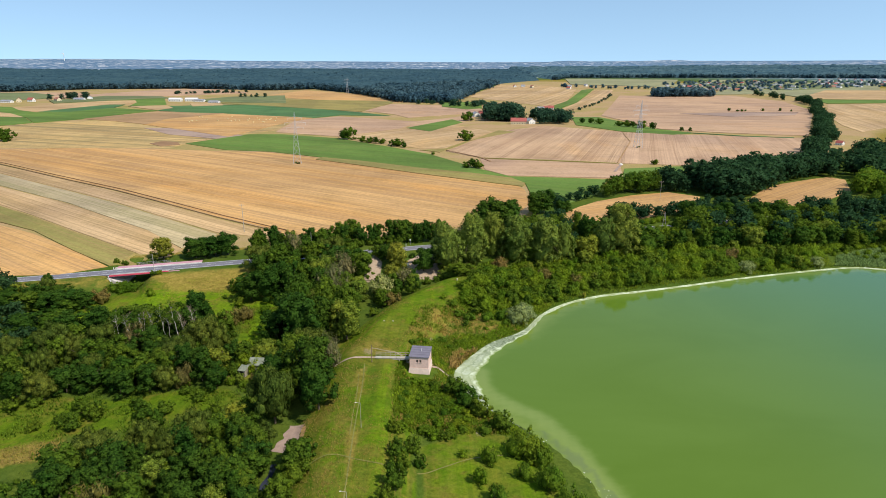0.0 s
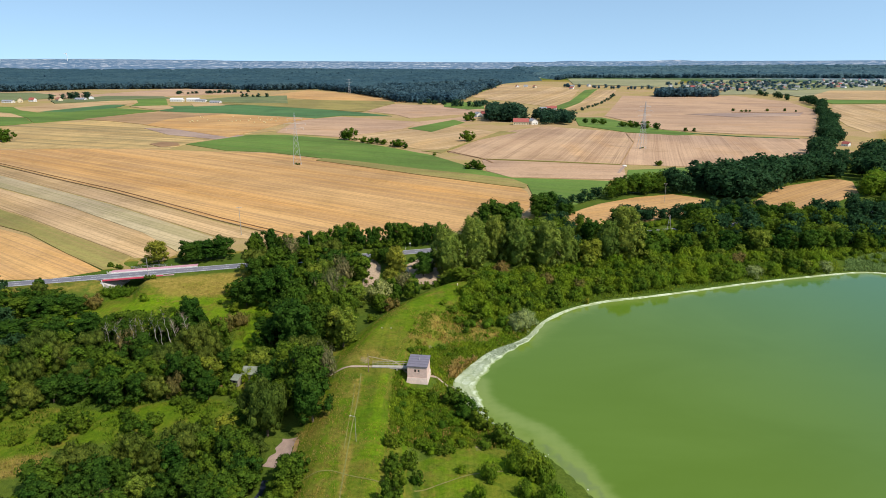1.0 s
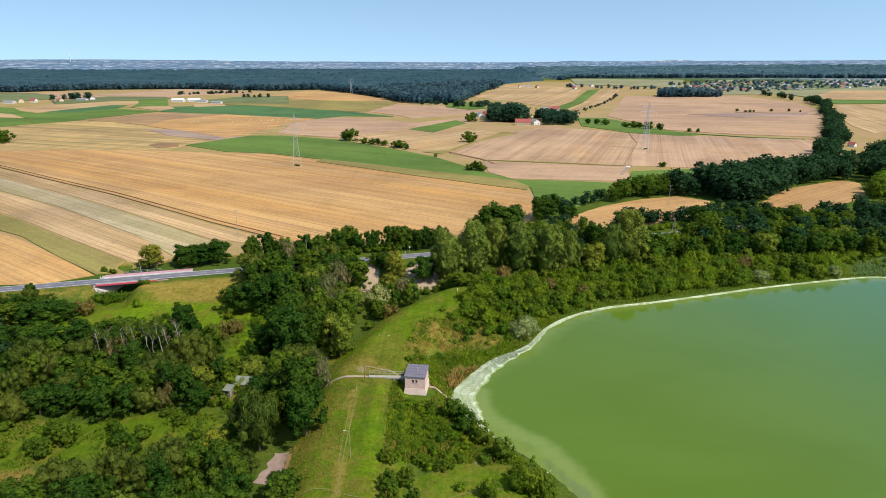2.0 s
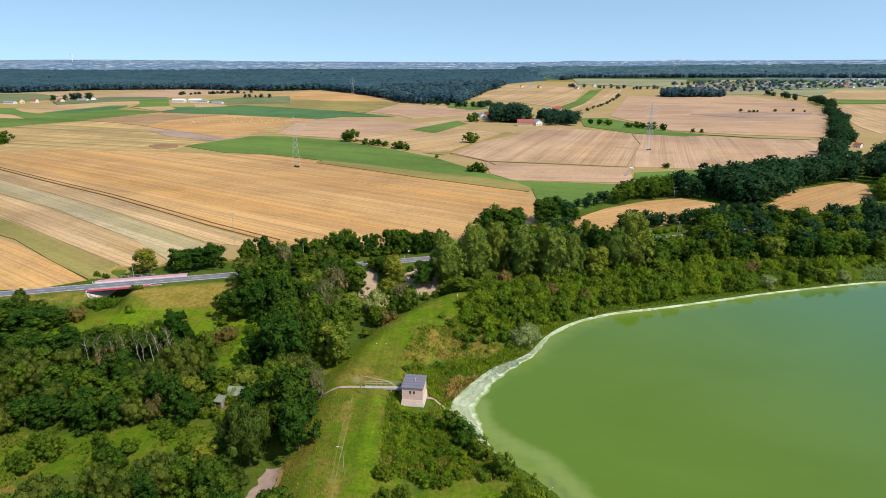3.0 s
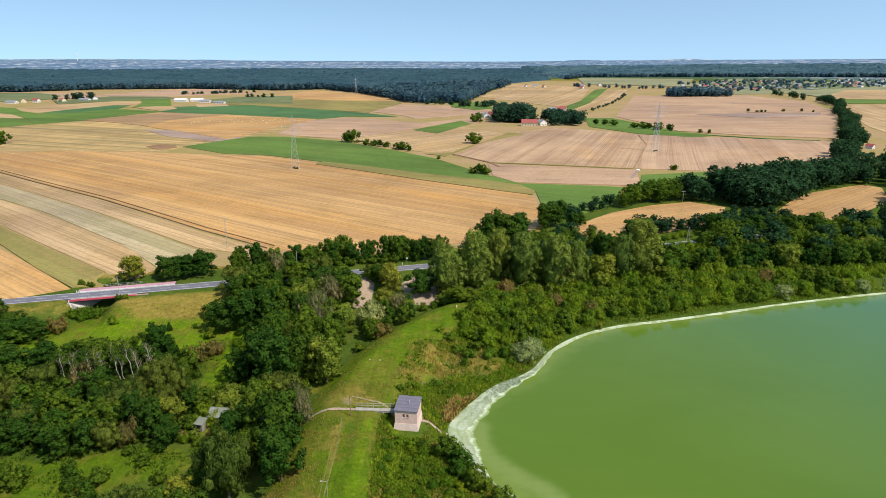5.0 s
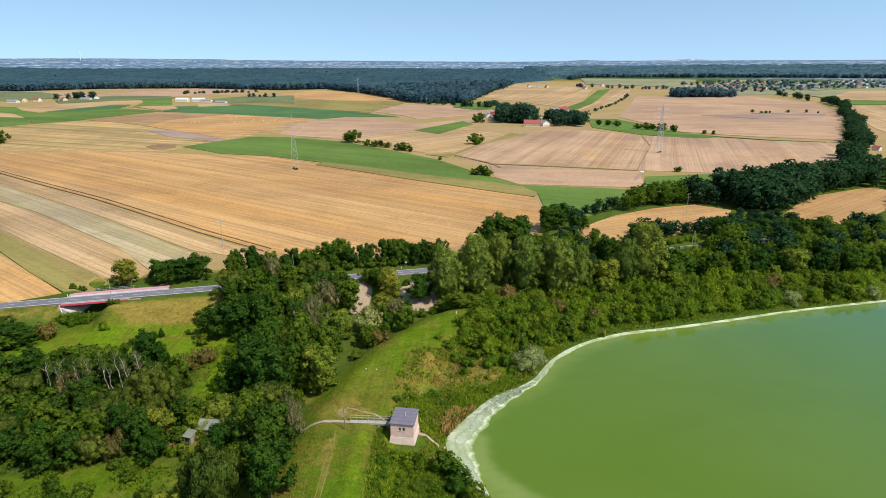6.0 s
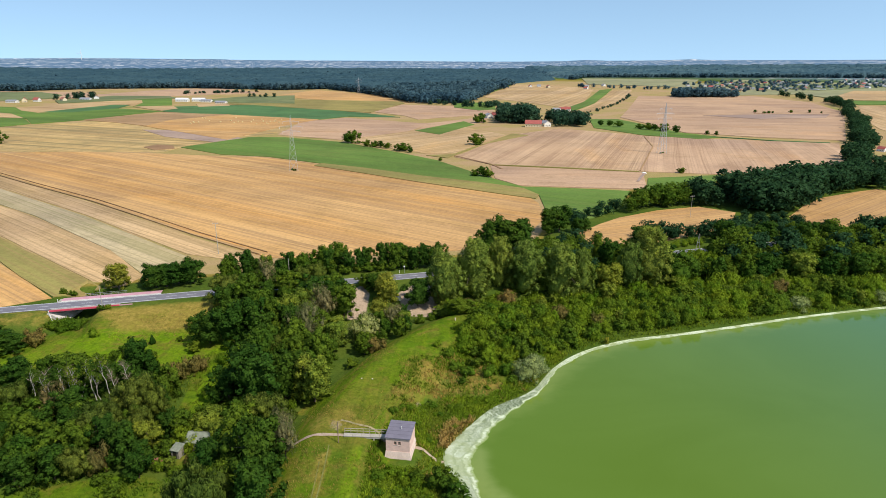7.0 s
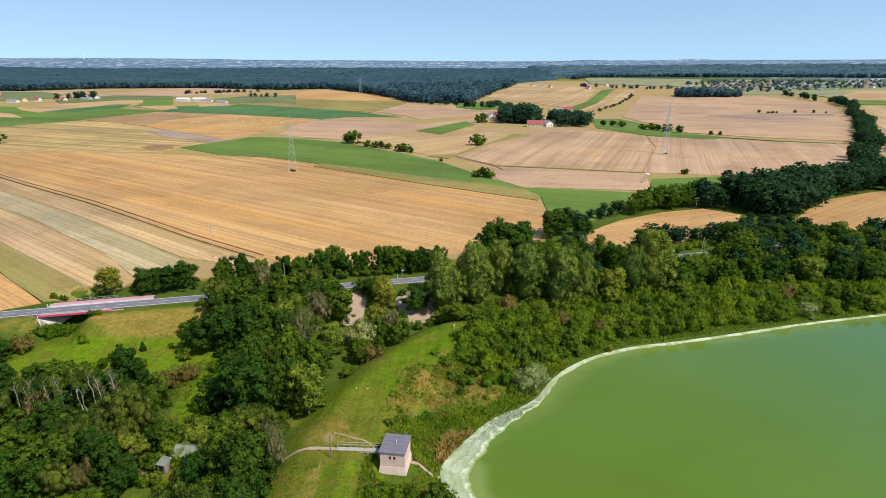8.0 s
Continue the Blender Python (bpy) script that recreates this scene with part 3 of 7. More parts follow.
dam_d = line_distance(gx, gy, DAM_LINE)
mown = np.maximum.reduce([
    step(14, 9, dam_d) * (gy < road_y(gx) - 8),
    zone(gx, gy, [(-34, 162), (-26, 178), (-18, 192), (-5, 206), (8, 214), (12, 206), (0, 190), (-6, 176), (-14, 156)], 3) * 1.3,
    zone(gx, gy, [(-5, 92), (-7, 114), (4, 120), (12, 118), (16, 113), (20, 100), (20, 86), (-2, 84)], 3) * 1.3,
    zone(gx, gy, [(-20, 146), (-15.6, 146), (-14.2, 117), (-12.6, 86), (-17.5, 86), (-19.4, 117)], 1.2) * 1.35,
    zone(gx, gy, [(-130, 178), (-116, 203), (-70, 216), (-50, 214), (-50, 194), (-72, 180), (-100, 176)], 7) * 1.46,
    zone(gx, gy, [(-109, 132), (-95, 135), (-82, 133), (-67, 139), (-57, 139), (-50, 132), (-62, 127), (-71, 121), (-86, 118), (-84, 110), (-100, 108)], 4) * 0.85,
    zone(gx, gy, [(-13, 118), (-14, 143), (-8, 165), (2, 186), (12, 202), (30, 196), (22, 176), (8, 162), (0, 150), (2, 138), (10, 126)], 3) * 0.42,
    zone(gx, gy, [(-61, 158), (-65, 179), (-65, 190), (-60, 191), (-57, 179), (-55, 158)], 2.5) * 1.4,
    zone(gx, gy, [(-54, 142), (-52, 152), (-46, 152), (-46, 144)], 3) * 1.7])
DRY_SPOTS = ([(-8.9, 181.2), (-2.0, 183.5), (-1.8, 176.9), (-8.7, 171.5)], [(-12.0, 168.7), (-9.6, 170.2), (-9.1, 165.1), (-11.8, 162.8)], [(-1.8, 176.9), (15.3, 179.0), (14.0, 175.1), (2.5, 172.0), (-1.7, 173.8)])
dry = np.maximum.reduce([
    zone(gx, gy, [(-9, 181), (-12, 167), (-8, 163), (1, 170), (11, 172), (17, 180), (8, 186), (-2, 180)], 4) * 0.5,
    zone(gx, gy, [(-110, 108), (-97, 114), (-85.4, 118), (-82, 113), (-86.5, 108), (-105, 103)], 2.5) * 0.75,
    zone(gx, gy, [(-36, 86), (-36, 144), (-24, 145), (-22.4, 124), (-21.8, 100), (-21.5, 86)], 3) * 0.36,
    zone(gx, gy, [(-175, 186), (-165, 202), (-124, 214), (-117, 208), (-122, 201)], 4) * 0.52,
    zone(gx, gy, [(-34, 114), (-34, 124), (-28, 128), (-26, 116)], 4) * 0.5,
    zone(gx, gy, [(-30, 148), (-30, 158), (-20, 160), (-14, 152), (-20, 148)], 4) * 0.55,
    step(14, 24, gy - road_y(gx)) * step(2600, 2000, np.hypot(gx, gy)) * step(150, 60, gx - (gy - 240) * 0.9) * 2.0 * (1 - zone(gx, gy, [(36, 285), (150, 285), (320, 330), (320, 470), (200, 452), (90, 378), (52, 336)], 4)),
    zone(gx, gy, [(-112, 211), (-60, 224), (-56, 209), (-76, 206), (-97, 202)], 5) * 0.95,
    zone(gx, gy, [(-130, 178), (-116, 203), (-70, 216), (-50, 214), (-50, 194), (-72, 180), (-100, 176)], 7) * 0.30,
    trail([(-20.2, 86), (-21.2, 110), (-22.0, 124.5), (-23.0, 143)], 0.8) * 0.62,
    trail([(-21.4, 86), (-22.4, 110), (-23.2, 124.5), (-24.0, 141)], 0.7) * 0.55,
    zone(gx, gy, DRY_SPOTS[0], 2.5) * 0.8, zone(gx, gy, DRY_SPOTS[1], 1.5) * 0.8, zone(gx, gy, DRY_SPOTS[2], 2) * 0.75])


bare = np.maximum.reduce([
    zone(gx, gy, [(-25.4, 153.6), (-22.0, 154.4), (-20.6, 151.4), (-21.0, 148.6), (-24.4, 148.8)], 1.6) * 0.5,
    zone(gx, gy, [(-15.5, 149.2), (-11.6, 150.4), (-11.4, 147.6), (-15, 148.4)], 0.8) * 0.7,
    zone(gx, gy, [(-34, 229), (-29.5, 235), (-26.5, 229), (-26.5, 216), (-31.5, 215)], 1.4),
    zone(gx, gy, [(-14, 219), (-17, 231), (-9, 240), (-2, 242), (-3.0, 228), (-6.0, 218.5)], 1.4),
    zone(gx, gy, [(-8, 163), (-6, 166), (-4, 164)], 1.5) * 0.7,
    zone(gx, gy, [(5, 117), (7, 120), (4, 121)], 1.5) * 0.8])
# the last map sets in the painted haze blue by distance
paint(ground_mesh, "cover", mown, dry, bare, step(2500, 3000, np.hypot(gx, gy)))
tagged(new("ground", ground_mesh), "rough green grassland with dry patches and worn trails", "ground", kind="structure")

wx, wy, wf = grid_sheet(spaced(-30, 0, 130, 445, 2.0), spaced(-265, 90, 215, 245, 2.0))
wd = shore_distance(wx, wy)
keep = (wd[wf] < 5).any(1)
lake_mesh = mesh_of("lake", np.stack([wx, wy, np.zeros_like(wx)], -1), wf[keep], [WATER], smooth=True)
plume = smooth_line([(7.5, 150), (7.5, 141), (13, 133), (20, 126.5), (25.6, 114), (29.5, 100), (35, 80)], 6)
# the last map: where the painted reflection of the sky sets in
paint(lake_mesh, "bloom", np.exp(np.minimum(wd, 0) / 7.0), np.exp(-(line_distance(wx, wy, plume) / 3.2) ** 2),
      zone(wx, wy, [(30, 84), (27, 104), (17, 122), (20, 123), (27, 113), (31.5, 98), (34, 84)], 1.5),
      step(50, 230, wx + 0.35 * (wy - 120)))
tagged(new("lake", lake_mesh), "still pea-green lake water clouded with algae", "lake", kind="structure")


FOAM_EDGE = [(15.9, 122.5), (10.4, 129.1), (7.9, 135.7), (6.8, 141.7), (6.0, 146.2), (6.6, 149.9), (9.4, 155.2), (14.4, 164.2), (23.1, 174.2), (30.5, 187.2),
             (40.1, 197.0), (53.6, 204.2), (69, 208.8), (87.7, 214.6), (110, 222.2), (130.5, 228.1), (154.3, 234.3), (166.4, 235.6), (177.6, 232.7), (214.5, 224.8)]


def scum_band():
    """The pale crust of dead algae between the land and the open water."""
    outer, inner = smooth_line(SHORE[5:], 20), smooth_line(FOAM_EDGE, 20)
    verts, rows = [], 10
    for (x, y), (ix, iy) in zip(outer, inner):
        ix += (0.8 * noise.noise((x * 0.22, y * 0.22, 2)) + 0.4 * noise.noise((x * 0.9, y * 0.9, 9))) * step(60, 20, x)
        iy += 0.5 * noise.noise((x * 0.11, y * 0.11, 3)) + 0.5 * noise.noise((x * 0.3, y * 0.3, 7)) * step(60, 20, x) + 0.35 * noise.noise((x * 0.25, y * 0.25, 4))
        for j in range(rows):
            u = j / (rows - 1)
            k = 1.14 * u - 0.14
            z = 0.02 + 0.08 * math.sin(math.pi * min(u * 1.4, 1)) * (0.5 + 0.5 * noise.noise((x * 0.8, y * 0.8, u * 4)))
            verts.append((x + (ix - x) * k, y + (iy - y) * k, max(z, 0.015) + (0.12 if u < 0.25 else 0)))
    i = np.arange(len(verts)).reshape(-1, rows)
    faces = np.stack([i[:-1, :-1], i[1:, :-1], i[1:, 1:], i[:-1, 1:]], -1).reshape(-1, 4)[:, ::-1]
    me = mesh_of("algae_scum", verts, faces, [SCUM], smooth=True)
    u = np.tile(np.linspace(0, 1, rows), len(outer))
    wide = np.repeat(np.exp(-((outer[:, 0] - 16) / 15.0) ** 2), rows)
    paint(me, "band", u, wide, u)
    tagged(new("algae_scum", me), "dried whitish-green algae scum along the lake shore", "algae", kind="stuff")
    # loose flakes of it drift off the wooded shore
    r = np.random.default_rng(4)
    vs, fs = [], []
    for k in range(26):
        t = r.uniform(0, 1) ** 0.8
        x, y = 18 + 11.5 * t + r.normal() * 1.0, 121 - 23 * t + r.normal() * 0.9
        size, n0 = r.uniform(0.08, 0.36), len(vs)
        ring = [(x + size * r.uniform(0.6, 1.2) * math.cos(q) * 0.7, y + size * r.uniform(0.6, 1.2) * math.sin(q), 0.03) for q in np.linspace(0, 6.28, 9)[:-1]]
        vs += [(x, y, 0.05)] + ring
        fs += [(n0, n0 + 1 + i, n0 + 1 + (i + 1) % 8) for i in range(8)]
    me = mesh_of("algae_flakes", vs, fs, [SCUM], smooth=True)
    half = np.full(len(vs), 0.6)
    paint(me, "band", half, half * 0, half)
    tagged(new("algae_flakes", me), "loose pale flakes of algae scum on the water", "algae", kind="stuff")


scum_band()


FIELDS = iter(range(1000))


def field(kind, label, rows, ring, lift=0.25):
    """A field: its outline on the plan, draped over the ground; rows: the degrees in which its drill rows run. Each lies a little over the one before."""
    lift = 0.12 + 0.5 * (lift - 0.25) + 0.008 * next(FIELDS)
    ring = [Vector((x, y)) for x, y in ring]
    mid = sum(ring, Vector((0, 0))) / len(ring)
    ring = [p + (p - mid).normalized() * min(1.5, mid.length / 400) for p in ring]
    bm = bmesh.new()
    bm.faces.new([bm.verts.new((p.x, p.y, 0)) for p in ring])
    xs, ys = [p.x for p in ring], [p.y for p in ring]
    far = mid.length
    cell = 14 if far < 420 else 25 if far < 900 else 50
    for lo, hi, axis in ((min(xs), max(xs), Vector((1, 0, 0))), (min(ys), max(ys), Vector((0, 1, 0)))):
        v = math.ceil(lo / cell) * cell
        while v < hi:
            bmesh.ops.bisect_plane(bm, geom=bm.verts[:] + bm.edges[:] + bm.faces[:], plane_co=axis * v, plane_no=axis)
            v += cell
    bmesh.ops.triangulate(bm, faces=bm.faces)
    p = np.array([v.co[:] for v in bm.verts])
    z = height(p[:, 0], p[:, 1]) + lift * max(1, far / 700)
    turn = pose(mid.x, mid.y, 0, 0, 0, rows - 90)
    back = turn.inverted()
    for v, h in zip(bm.verts, z):
        v.co = back @ Vector((v.co.x, v.co.y, h))
    bmesh.ops.recalc_face_normals(bm, faces=bm.faces)
    if sum(f.normal.z for f in bm.faces) < 0:
        bmesh.ops.reverse_faces(bm, faces=bm.faces)
    # the standing straw or crop ends in a low step all round
    rim = bmesh.ops.extrude_edge_only(bm, edges=[e for e in bm.edges if e.is_boundary])["geom"]
    for v in rim:
        if isinstance(v, bmesh.types.BMVert):
            v.co.z -= 0.4 + lift * max(1, far / 700)
    bmesh.ops.recalc_face_normals(bm, faces=bm.faces)
    ob = part("field", bm, STUBBLE[kind], None)
    ob.matrix_world = turn
    tagged(ob, label, "field", kind="structure")




def path(label, points, width, material, lift=0.07):
    """A trodden path: a strip of uneven width laid on the ground."""
    line = smooth_line(points, 10)
    t = np.gradient(line, axis=0)
    t /= np.linalg.norm(t, axis=1)[:, None] + 1e-9
    verts = []
    for (x, y), (tx, ty) in zip(line, t):
        for s in (-1, -0.5, 0, 0.5, 1):
            w = width / 2 * (1 + 0.5 * noise.noise((x * 0.5, y * 0.5, s)))
            verts.append((x - ty * s * w, y + tx * s * w))
    v = np.array(verts)
    v = np.column_stack([v, height(v[:, 0], v[:, 1]) + lift])
    i = np.arange(len(v)).reshape(-1, 5)
    faces = np.stack([i[:-1, :-1], i[1:, :-1], i[1:, 1:], i[:-1, 1:]], -1).reshape(-1, 4)[:, ::-1]
    tagged(new("path", mesh_of("path", v, faces, [material])), label, "path", kind="structure")


path("trodden footpath across the dam to the footbridge", [(-31.5, 146.2), (-28, 147.6), (-25, 148), (-20.6, 147.9)], 0.9, SAND)
path("narrow footpath curving to the sluice house", [(-22.3, 153.4), (-21, 153), (-18.1, 151.8), (-15, 150.7), (-12, 149)], 0.6, DIRT)
path("narrow trail across the dam", [(-31, 104.3), (-25, 106.3), (-20, 104.8), (-14.5, 103.2)], 0.3, WORN)
path("narrow trail through the lawn", [(-8, 104.6), (-2, 108), (3, 110.3), (9.5, 111.2)], 0.3, WORN)
path("short pinkish dirt track below the dam", [(-35.7, 122.2), (-35.9, 120), (-36.2, 117.2), (-36.8, 114.4), (-37.2, 112.4)], 3.7, TRACK)
path("bare orange earth along the track below the dam", [(-33.9, 121.0), (-33.6, 118.6), (-33.8, 115.5), (-34.4, 112.6)], 0.9, ORANGE_EARTH, 0.1)
path("narrow trodden trail along the dam", [(-23.1, 144.5), (-22.5, 136), (-22.2, 129), (-22.0, 120), (-21.6, 110), (-21.0, 98), (-20.4, 87)], 0.26, WORN_TRAIL, 0.04)
path("narrow trodden trail along the dam", [(-23.9, 139), (-23.2, 130), (-22.9, 121), (-22.5, 113)], 0.2, WORN, 0.04)
path("trodden sandy path from the sluice house to the shore", [(-6.3, 147.8), (-4.2, 147.0), (-2, 146.6), (1.0, 146.2)], 0.8, SAND, 0.05)


def creek():
    """A narrow ditch of dark water among the trees below the dam."""
    line = smooth_line([(-37.8, 100), (-37.6, 103), (-37.4, 106), (-37.2, 108.5)], 8)
    verts = [(x + s, y, ground_at(x, y) + 0.06) for x, y in line for s in (-0.55 - 0.25 * math.sin(y), 0.6)]
    faces = [(2 * i, 2 * i + 1, 2 * i + 3, 2 * i + 2) for i in range(len(line) - 1)]
    tagged(new("creek", mesh_of("creek", verts, faces, [CREEK])), "narrow creek of dark blue water among trees", "creek", kind="structure")


creek()

field("gold", "golden stubble field with combine tracks", -34, [(-407, 538), (-320, 550), (-239, 537), (-186, 524), (-145, 516), (-97, 484), (-20, 436), (16, 415), (39, 394), (46, 363), (45, 331), (32, 297), (10, 278), (-14, 273), (-59, 263), (-73, 266), (-115, 297), (-201, 365), (-336, 464), (-370, 487)], 0.25)
field("gold", "golden stubble field with combine tracks", -35, [(-224, 277), (-209, 279), (-185, 265), (-156, 242), (-129, 220), (-142, 211), (-162, 210), (-173, 208)], 0.25)
field("mixed", "golden stubble field with combine tracks", -20, [(-531, 728), (-467, 778), (-342, 833), (-238, 865), (-189, 787), (-190, 683), (-208, 662), (-227, 646), (-241, 578), (-244, 548), (-407, 552)], 0.25)
field("gold", "golden stubble field with combine tracks", 25, [(57, 302), (71, 319), (83, 331), (106, 347), (130, 356), (144, 344), (130, 316), (83, 286), (60, 287)], 0.25)
field("gold", "golden stubble field with combine tracks", 40, [(168, 336), (190, 362), (209, 380), (241, 399), (256, 406), (260, 396), (240, 360), (214, 338), (181, 315), (168, 326)], 0.25)
field("gold", "golden stubble field with combine tracks", -10, [(-381, 1319), (-358, 1655), (-183, 1429), (-64, 1218), (-97, 1160), (-246, 1228)], 0.25)
field("pale", "pale straw-coloured stubble field", -37, [(-364, 478), (-329, 453), (-197, 358), (-114, 293), (-74, 265), (-78, 259), (-105, 268), (-183, 331), (-307, 421), (-338, 443)], 0.25)
field("pale", "pale straw-coloured stubble field", -37, [(-297, 377), (-271, 370), (-204, 324), (-136, 270), (-110, 242), (-111, 233), (-118, 231), (-165, 267), (-206, 299), (-239, 323), (-271, 341)], 0.25)
field("pale", "pale straw-coloured stubble field", 70, [(695, 1133), (816, 1145), (524, 729), (458, 679), (484, 755), (554, 896)], 0.25)
field("pale", "pale straw-coloured stubble field", 70, [(61, 1382), (172, 1941), (297, 1873), (361, 1702), (252, 1278), (190, 1102), (131, 1248)], 0.25)
field("pale", "pale straw-coloured stubble field", 70, [(398, 1652), (448, 1656), (352, 1345), (210, 1021), (187, 1021), (263, 1227)], 0.25)
field("pale", "pale straw-coloured stubble field", 50, [(-105, 620), (-55, 701), (3, 770), (54, 671), (18, 593), (1, 546), (-23, 543)], 0.25)
field("grey", "greyish harvested field strip", -37, [(-341, 436), (-302, 415), (-181, 327), (-104, 265), (-102, 253), (-111, 244), (-138, 272), (-206, 328), (-275, 375), (-312, 396)], 0.25)
field("mauve", "mauve-grey patch of bare stubble", -30, [(-343, 713), (-292, 707), (-208, 641), (-227, 613), (-288, 652)], 0.6)
field("pink", "pinkish-brown bare stubble field", -12, [(-190, 809), (-145, 868), (-29, 793), (-52, 707), (-107, 630), (-181, 672)], 0.25)
field("pink", "pinkish-brown bare stubble field", -10, [(-754, 1354), (-745, 1732), (-626, 1744), (-450, 1470), (-543, 1340), (-591, 1239), (-640, 1147)], 0.25)
field("pink", "pinkish-brown bare stubble field", -10, [(-1086, 1517), (-817, 1447), (-664, 1180), (-927, 1292)], 0.25)
field("pink", "pinkish-brown bare stubble field", -10, [(-125, 978), (-93, 1132), (-4, 1119), (62, 1045), (50, 955), (-48, 853), (-69, 909)], 0.25)
field("pink", "pinkish-brown bare stubble field", 30, [(-31, 802), (47, 911), (35, 813), (-41, 720)], 0.25)
field("striped", "pinkish-brown bare stubble field", 70, [(2, 525), (57, 671), (118, 742), (192, 673), (173, 586), (127, 465), (28, 491)], 0.25)
field("pink", "pinkish-brown bare stubble field", 72, [(129, 465), (175, 587), (192, 668), (260, 643), (356, 617), (278, 474), (185, 454)], 0.25)
field("pink", "pinkish-brown bare stubble field", -5, [(28, 482), (130, 459), (116, 402), (79, 406), (42, 412), (29, 434)], 0.25)
field("pink", "pinkish-brown bare stubble field", -12, [(232, 913), (404, 1439), (648, 1426), (667, 1233), (596, 1011), (377, 641), (305, 665), (246, 704)], 0.25)
field("green", "bright green crop field", -28, [(-240, 575), (-204, 648), (-169, 648), (-104, 611), (-43, 542), (-13, 505), (25, 434), (42, 408), (79, 402), (104, 396), (86, 350), (60, 322), (48, 348), (49, 382), (41, 401), (16, 420), (-20, 440), (-64, 471), (-98, 490), (-147, 521), (-189, 533)], 0.4)
field("green", "bright green crop field", -30, [(181, 879), (219, 880), (240, 704), (268, 663), (238, 647), (194, 679), (161, 751)], 0.4)
field("green", "bright green crop field", 70, [(193, 1118), (248, 1259), (365, 1652), (409, 1703), (261, 1227), (187, 1034)], 0.4)
field("green", "bright green crop field", 70, [(46, 1379), (166, 1909), (130, 1876), (29, 1303)], 0.4)
field("green", "bright green crop field", 40, [(-42, 713), (11, 829), (23, 787), (-15, 677)], 0.4)
field("green", "bright green crop field", 0, [(129, 437), (181, 450), (157, 410), (116, 398)], 0.4)
field("green", "bright green crop field", 0, [(751, 1273), (878, 1233), (825, 1158), (712, 1161)], 0.4)
field("olive", "yellowish olive grass strip", -37, [(-267, 336), (-236, 318), (-204, 295), (-164, 264), (-119, 231), (-121, 227), (-129, 221), (-153, 240), (-187, 270), (-213, 285), (-231, 288)], 0.4)
field("olive", "yellowish olive grass strip", 60, [(-21, 532), (1, 539), (21, 589), (76, 671), (59, 683), (1, 532), (-4, 519)], 0.4)
field("faded", "faded green pasture", 0, [(478, 2466), (875, 2350), (644, 1812), (394, 1940)], 0.4)
field("olive", "yellowish strip along the green field", -30, [(16, 421), (42, 402), (49, 384), (46, 374), (30, 384), (-20, 420), (-64, 452), (-100, 478), (-97, 489), (-64, 471), (-20, 440)], 0.5)
field("pale", "tan stubble strip beyond the green crop", -10, [(-669, 980), (-642, 1035), (-600, 1130), (-568, 1164), (-529, 1093), (-546, 995), (-558, 926), (-582, 899), (-628, 932)], 0.25)
field("green", "bright green crop field", -15, [(-724, 1001), (-667, 980), (-582, 899), (-466, 812), (-503, 766), (-549, 824), (-661, 914)], 0.25)
field("pale", "small tan strip in the green crop", -10, [(-655, 905), (-610, 882), (-557, 830), (-610, 843)], 0.25)
field("green", "bright green crop field", -15, [(-605, 836), (-551, 823), (-505, 766), (-525, 726)], 0.25)
field("dark_green", "dark green crop field", -12, [(-585, 907), (-568, 973), (-552, 1040), (-527, 1042), (-514, 976), (-539, 909)], 0.25)
field("green", "bright green crop field", -15, [(-578, 899), (-514, 976), (-423, 934), (-444, 897), (-466, 812)], 0.25)
field("green", "green pasture before the white barns", -8, [(-655, 1193), (-636, 1273), (-531, 1202), (-456, 1037), (-504, 1009), (-531, 1093), (-561, 1149), (-600, 1130)], 0.25)
field("dark_green", "dark green crop field", -15, [(-449, 1014), (-373, 1060), (-329, 1067), (-211, 1001), (-132, 946), (-76, 883), (-147, 886), (-177, 841), (-317, 898), (-366, 903), (-423, 934)], 0.25)
field("pale", "tan stubble patch before the barns", -10, [(-504, 1009), (-463, 1048), (-424, 984), (-429, 943)], 0.25)
field("pale", "tan stubble patch before the barns", -10, [(-432, 1077), (-387, 1097), (-367, 1048), (-405, 1019)], 0.25)
field("olive", "olive-green field below the forest", -10, [(-429, 1216), (-383, 1243), (-321, 1219), (-105, 1214), (-93, 1169), (-125, 958), (-211, 1001), (-329, 1067), (-382, 1084)], 0.25)
field("tan", "brown stubble field", -18, [(-466, 812), (-421, 925), (-359, 903), (-313, 898), (-360, 816), (-358, 751), (-414, 787)], 0.25)
field("gold", "golden stubble field with round bales", -14, [(-360, 750), (-364, 823), (-313, 898), (-177, 841), (-200, 760), (-219, 629), (-286, 689)], 0.25)
field("brown", "small patch of dark turned soil", -30, [(-273, 576), (-269, 592), (-253, 584), (-244, 568), (-256, 558)], 0.25)
field("green", "green strip by the farm hedge", -10, [(-1, 1186), (73, 1229), (65, 1055), (38, 1026), (-1, 1085)], 0.25)
field("mauve", "mauve band of bare stubble", -12, [(361, 950), (453, 970), (553, 974), (511, 910), (413, 883)], 0.25)
field("faded", "faded green pasture round the village", 0, [(642, 1914), (1007, 2336), (1412, 2042), (1148, 1657), (1007, 1662), (765, 1339), (787, 1492), (630, 1459), (728, 1654)], 0.25)
field("pasture", "dull green pasture behind the farmhouses", -10, [(-1045, 1463), (-943, 1453), (-810, 1316), (-750, 1203), (-769, 1138), (-797, 1119)], 0.5)
field("pasture", "dull green pasture beside the farmhouses", -12, [(-701, 1126), (-685, 1282), (-568, 1274), (-526, 1213), (-570, 1185), (-603, 1130), (-656, 1064)], 0.5)
